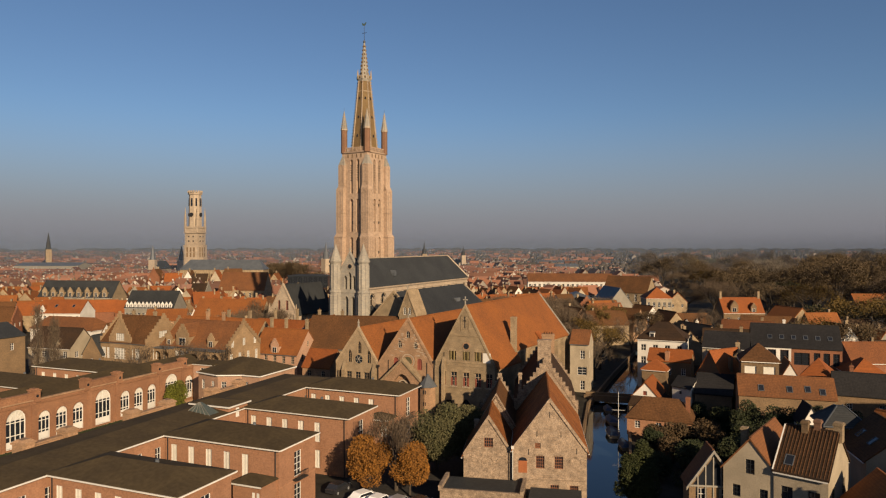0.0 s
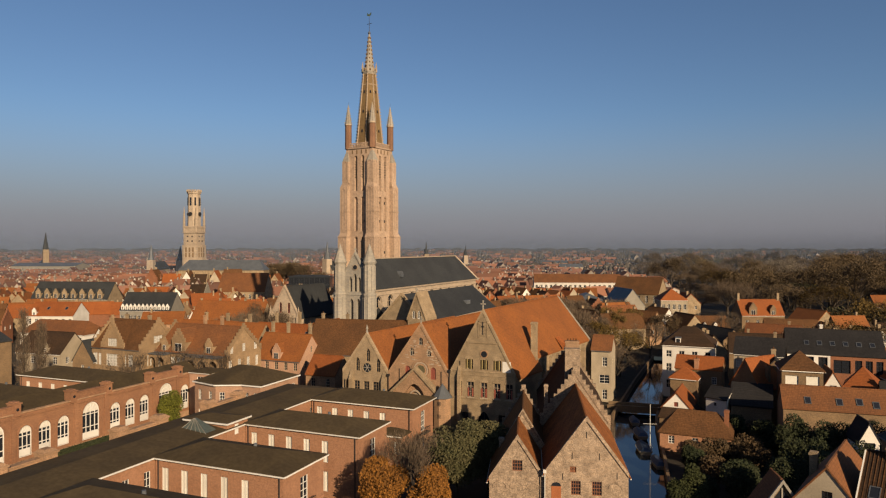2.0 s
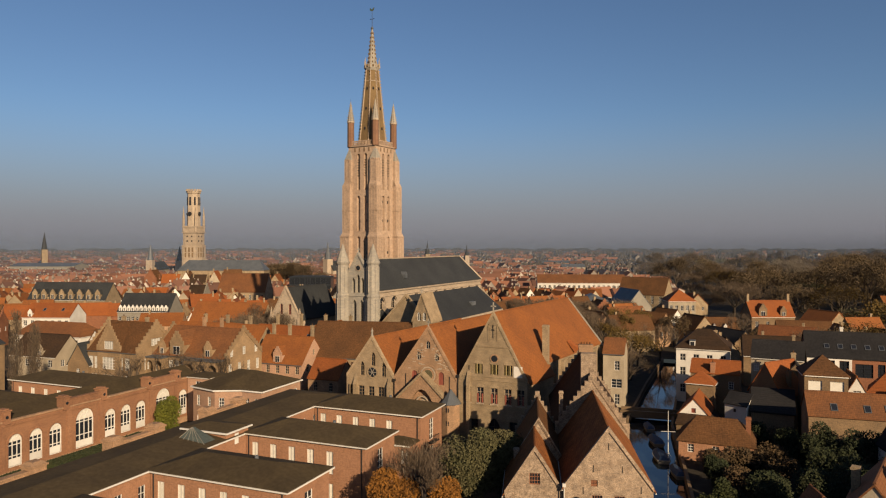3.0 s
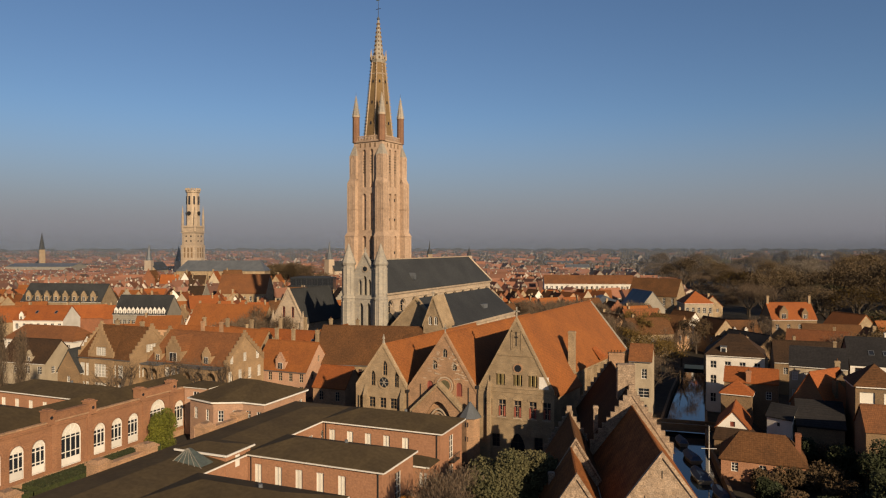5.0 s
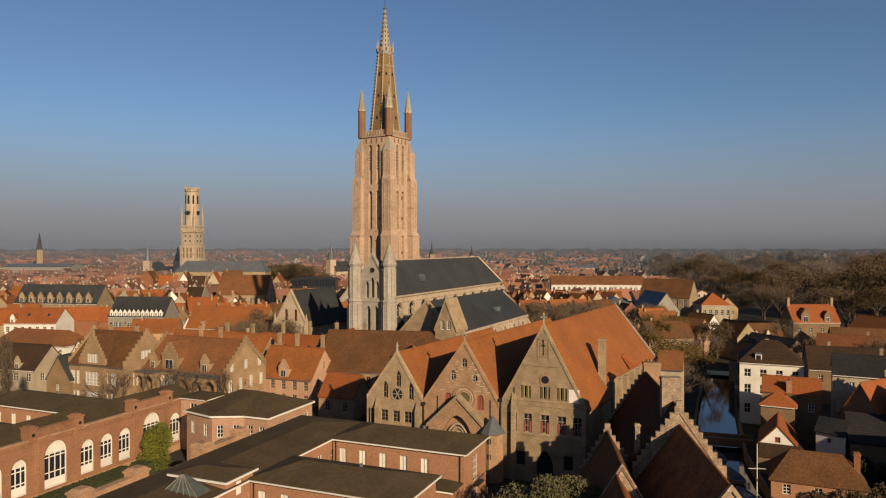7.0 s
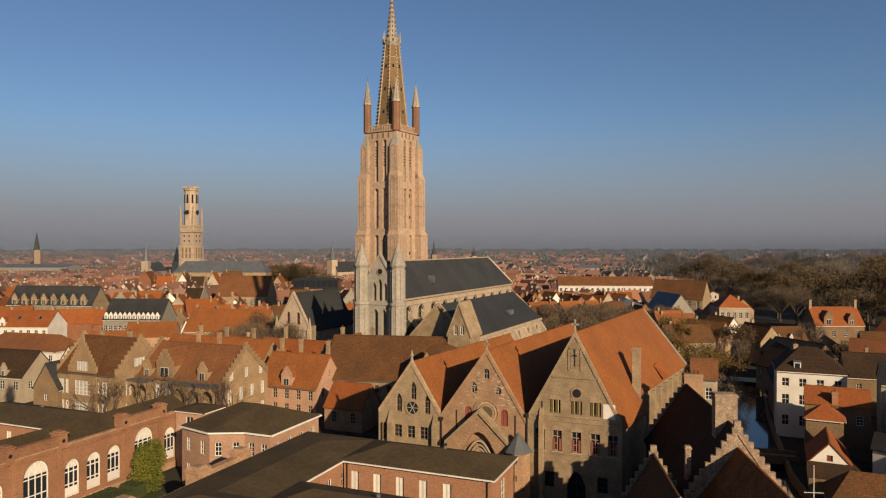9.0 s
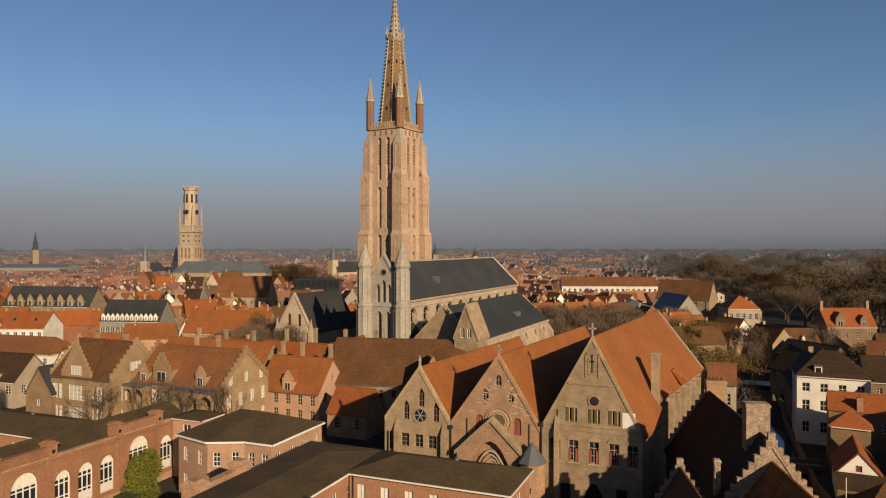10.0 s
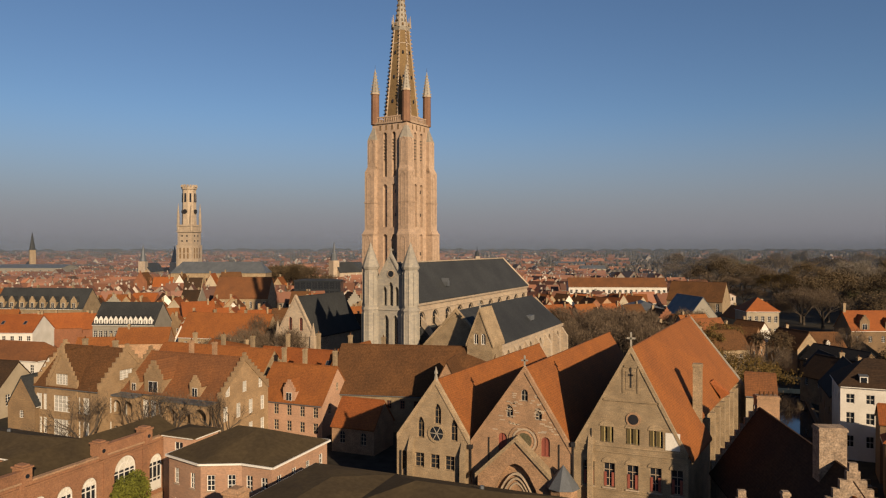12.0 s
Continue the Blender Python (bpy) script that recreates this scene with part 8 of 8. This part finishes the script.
pale = tree(p, q, 31, "great pale-limbed bare tree rising over the park", "twig", 301, per=9, size=0.3, clump=0.9, depth=5, wide=0.7, trunk=0.22)
pale.children[0].data.materials[0] = M["bark_pale"]
# a clump of brown trees below the distant domes
for k in range(16):
    p, q = W(rng0.uniform(-150, -95), rng0.uniform(520, 590))
    copy_thing(PARK[(0, 3, 1)[k % 3]], pose(p, q, 0, 0, 0, rng0.uniform(0, 360)) @ Matrix.Diagonal((1, 1, 0.75, 1)))
# woods towards the horizon
rng = random.Random(77)
fw_ = Geo()
for i in range(2600):
    Y = 760 + 3200 * rng.random() ** 1.4
    X = rng.uniform(-0.75, 0.8) * Y
    if Y < 1400 and X < 0.1 * Y and rng.random() < 0.7:
        continue
    p, q = W(X, Y)
    r, h = rng.uniform(6, 22), rng.uniform(7, 13)
    for k in range(6):
        a, b = rng.uniform(-r * 2, r * 2), rng.uniform(-r, r)
        s = rng.uniform(2.2, 5.5)
        n_ = rng.choice((5, 6, 7))
        mid_ = fw_.ring(p + a, q + b, h * rng.uniform(0.4, 0.7), s * rng.uniform(0.9, 1.2), n_, rng.random())
        fw_.solid(fw_.ring(p + a, q + b, 0, s, n_, rng.random()), mid_).solid(mid_, fw_.ring(p + a, q + b, h * rng.uniform(0.8, 1.15), s * 0.4, n_))
for i in range(420):
    a = radians(rng.uniform(72, 152))
    R = rng.uniform(3500, 4250)
    p, q, h, s = R * math.cos(a), R * math.sin(a), rng.uniform(9, 21), rng.uniform(12, 45)
    ring_a = fw_.ring(p, q, 0, s, 7, rng.random())
    fw_.solid(ring_a, fw_.ring(p, q, h * 0.7, s * 0.9, 7, rng.random())).solid(fw_.ring(p, q, h * 0.7, s * 0.9, 7), fw_.ring(p, q, h, s * 0.45, 7, rng.random()))
lone("far_woods", fw_, "woods", "dark belts of distant woods on the horizon", "woods", kind="stuff", fix=False)
# ring that carries the painted, glowing horizon haze
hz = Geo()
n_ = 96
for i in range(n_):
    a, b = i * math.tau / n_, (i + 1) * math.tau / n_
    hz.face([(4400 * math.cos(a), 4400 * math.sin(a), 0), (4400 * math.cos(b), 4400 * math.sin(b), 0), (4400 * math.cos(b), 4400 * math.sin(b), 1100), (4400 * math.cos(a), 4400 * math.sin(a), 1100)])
# translucent arcs added one behind another, in place of haze thickening with distance
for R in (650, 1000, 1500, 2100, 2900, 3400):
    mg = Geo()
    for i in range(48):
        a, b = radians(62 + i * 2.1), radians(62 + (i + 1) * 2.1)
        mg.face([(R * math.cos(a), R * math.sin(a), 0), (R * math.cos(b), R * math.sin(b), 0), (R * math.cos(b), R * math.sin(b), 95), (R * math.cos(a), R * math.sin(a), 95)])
    lone("mist_bank", mg, "mist", "thin pale sheet added as haze over the distant town", "mist", kind="structure", fix=False)
lone("backdrop", hz, "haze", "glowing backdrop band that paints grey mauve haze on the horizon", "backdrop", kind="structure", fix=False)


# ---- cars and boats ----
def car(x, y, turn, paint, label):
    c = root("car", x, y, turn, 0, label, "car", "parked cars")
    prof = [(-2.1, 0.35), (2.1, 0.35), (2.15, 0.75), (1.35, 0.92), (0.75, 1.42), (-1.1, 1.45), (-1.8, 0.98), (-2.15, 0.9)]
    part("body", Geo().solid([(xx, -0.85, z) for xx, z in prof], [(xx, 0.85, z) for xx, z in prof]), paint, c)
    part("windscreen", Geo().solid([(1.28, -0.7, 0.95), (1.28, 0.7, 0.95), (0.82, 0.62, 1.38), (0.82, -0.62, 1.38)], [(1.34, -0.7, 0.95), (1.34, 0.7, 0.95), (0.88, 0.62, 1.39), (0.88, -0.62, 1.39)]), "glass", c)
    for s in (-1, 1):
        part("side_window", Geo().solid([(-1.5, s * 0.84, 0.98), (1.1, s * 0.84, 0.98), (0.7, s * 0.84, 1.34), (-1.1, s * 0.84, 1.36)], [(-1.5, s * 0.87, 0.98), (1.1, s * 0.87, 0.98), (0.7, s * 0.87, 1.34), (-1.1, s * 0.87, 1.36)]), "glass", c)
        for e in (-1.3, 1.35):
            w_ = part("wheel", Geo().tube((e, s * 0.72, 0.32), (e, s * 0.9, 0.32), 0.32, 0.32, 14), "rubber", c)
            part("rim", Geo().tube((e, s * 0.88, 0.32), (e, s * 0.92, 0.32), 0.19, 0.19, 10), "car_silver", w_)
        part("headlight", Geo().box(2.05, s * 0.62 - 0.15, 0.66, 2.17, s * 0.62 + 0.15, 0.8), "white_paint", c)
    return c


for x, y, tn, pt, lab in ((-46.0, 87.2, 70, "car_white", "white car parked under the orange trees"), (-43.2, 86.6, 80, "car_white", "white car parked under the orange trees"), (-40.4, 87.2, 75, "car_silver", "silver car parked under the orange trees"),
                          (-37.6, 88.2, 75, "car_black", "black car parked beside the orange trees"), (-51.2, 89.0, 85, "car_black", "black car parked against the brick wing")):
    car(x, y, tn, pt, lab)


def boat(x, y, turn, cover, label, mast=0.0, k=1.0):
    b = root("boat", x, y, turn, -1.2, label, "boat", "moored boats")
    n = 9
    half = [(-2.9 + 6.0 * i / n, 1.05 * (1 - max(0.0, (i / n - 0.35) / 0.65) ** 2.2) ** 0.8 * (0.82 + 0.18 * min(1, i / 3))) for i in range(n + 1)]
    rim = [(a * k, -c * k) for a, c in half] + [(a * k, c * k) for a, c in half[-2::-1]]
    part("hull", Geo().solid([(a * 0.88, c * 0.7, -0.25) for a, c in rim], [(a, c, 0.7) for a, c in rim]), "grey_wash", b, "pale grey hull")
    part("cover", Geo().solid([(a * 0.95, c * 0.92, 0.7) for a, c in rim], [(a * 0.7, c * 0.35, 1.15) for a, c in rim]), cover, b)
    if mast:
        mm = part("mast", Geo().post(-2.4, -0.9, 0.7, mast, 0.08, 0.05, 6), "white_paint", b)
        part("boom", Geo().tube((-2.4, -0.9, 1.9), (-4.6, -0.9, 1.8), 0.06, 0.05, 6), "white_paint", mm)
        part("spreader", Geo().box(-2.45, -2.1, mast * 0.6, -2.35, 0.3, mast * 0.6 + 0.06), "white_paint", mm)
    return b


boat(-15.6, 132.7, 108, "cloth_blue", "small boat under a blue-grey cover by the quay", 0, 1.1)
boat(-18.9, 140.6, 105, "cloth_blue", "white sailing boat under a blue-grey cover, its mast up", 9.0, 1.3)
boat(-20.6, 150.4, 108, "cloth_blue", "white boat under a blue-grey cover", 0, 1.2)
boat(-22.8, 160.0, 104, "cloth_blue", "small boat under a dark cover by the quay", 0, 1.0)


# ---- far landmarks ----
def far_church(X, Y, height, nave, label, mat="brick_buff", spire="slate", turn=30, dome=False):
    p, q = W(X, Y)
    c = root("far_church", p, q, turn, 0, label, "church", "far churches")
    part("nave", Geo().along_y([(-6, 0), (6, 0), (6, nave * 0.65), (0, nave), (-6, nave * 0.65)], -14, 14), mat, c)
    part("nave_roof", Geo().along_y([(-6.4, nave * 0.63), (0, nave + 0.1), (6.4, nave * 0.63), (6.4, nave * 0.66), (0, nave + 0.5), (-6.4, nave * 0.66)], -14.2, 14.2), "slate", c)
    part("tower", Geo().square(0, -15, 0, height * 0.6, 3.2, 3.0), mat, c)
    if dome:
        part("dome", Geo().post(0, -15, height * 0.6, height * 0.75, 3.0, 2.4, 10).post(0, -15, height * 0.75, height, 1.2, 0.1, 8), spire, c)
    else:
        part("spire", Geo().post(0, -15, height * 0.6, height, 3.3, 0.08, 8), spire, c)


far_church(-490, 850, 52, 18, "distant church with a sharp dark spire", turn=60)
far_church(-284, 690, 37, 20, "distant town hall with slim spires", "stone_pale", "lead", turn=20)
far_church(-256, 690, 36, 20, "distant town hall with slim spires", "stone_pale", "lead", turn=20)
far_church(-97, 640, 40, 22, "distant pale baroque church with a small dome", "stone_pale", "lead", turn=-20, dome=True)
far_church(-30, 900, 42, 16, "distant brick church with a square tower", turn=40, dome=True)
far_church(22, 980, 37, 16, "distant church with a square tower", "stone_pale", turn=40, dome=True)
for X, Y, w, l, h, mat, lab in ((-430, 760, 30, 70, 14, "grey_wash", "distant white hall with a pale roof"), (170, 1050, 20, 60, 10, "grey_wash", "distant long white factory hall"), (140, 790, 14, 26, 12, "cream_wash", "distant white apartment block"), (-60, 820, 14, 30, 13, "cream_wash", "distant white apartment block")):
    p, q = W(X, Y)
    house(p, q, 110, w, l, h, h + 3, mat, "lead", lab, left=[(8, h - 4, 1.6, 2)], name="far_hall", category="building", gutter="")
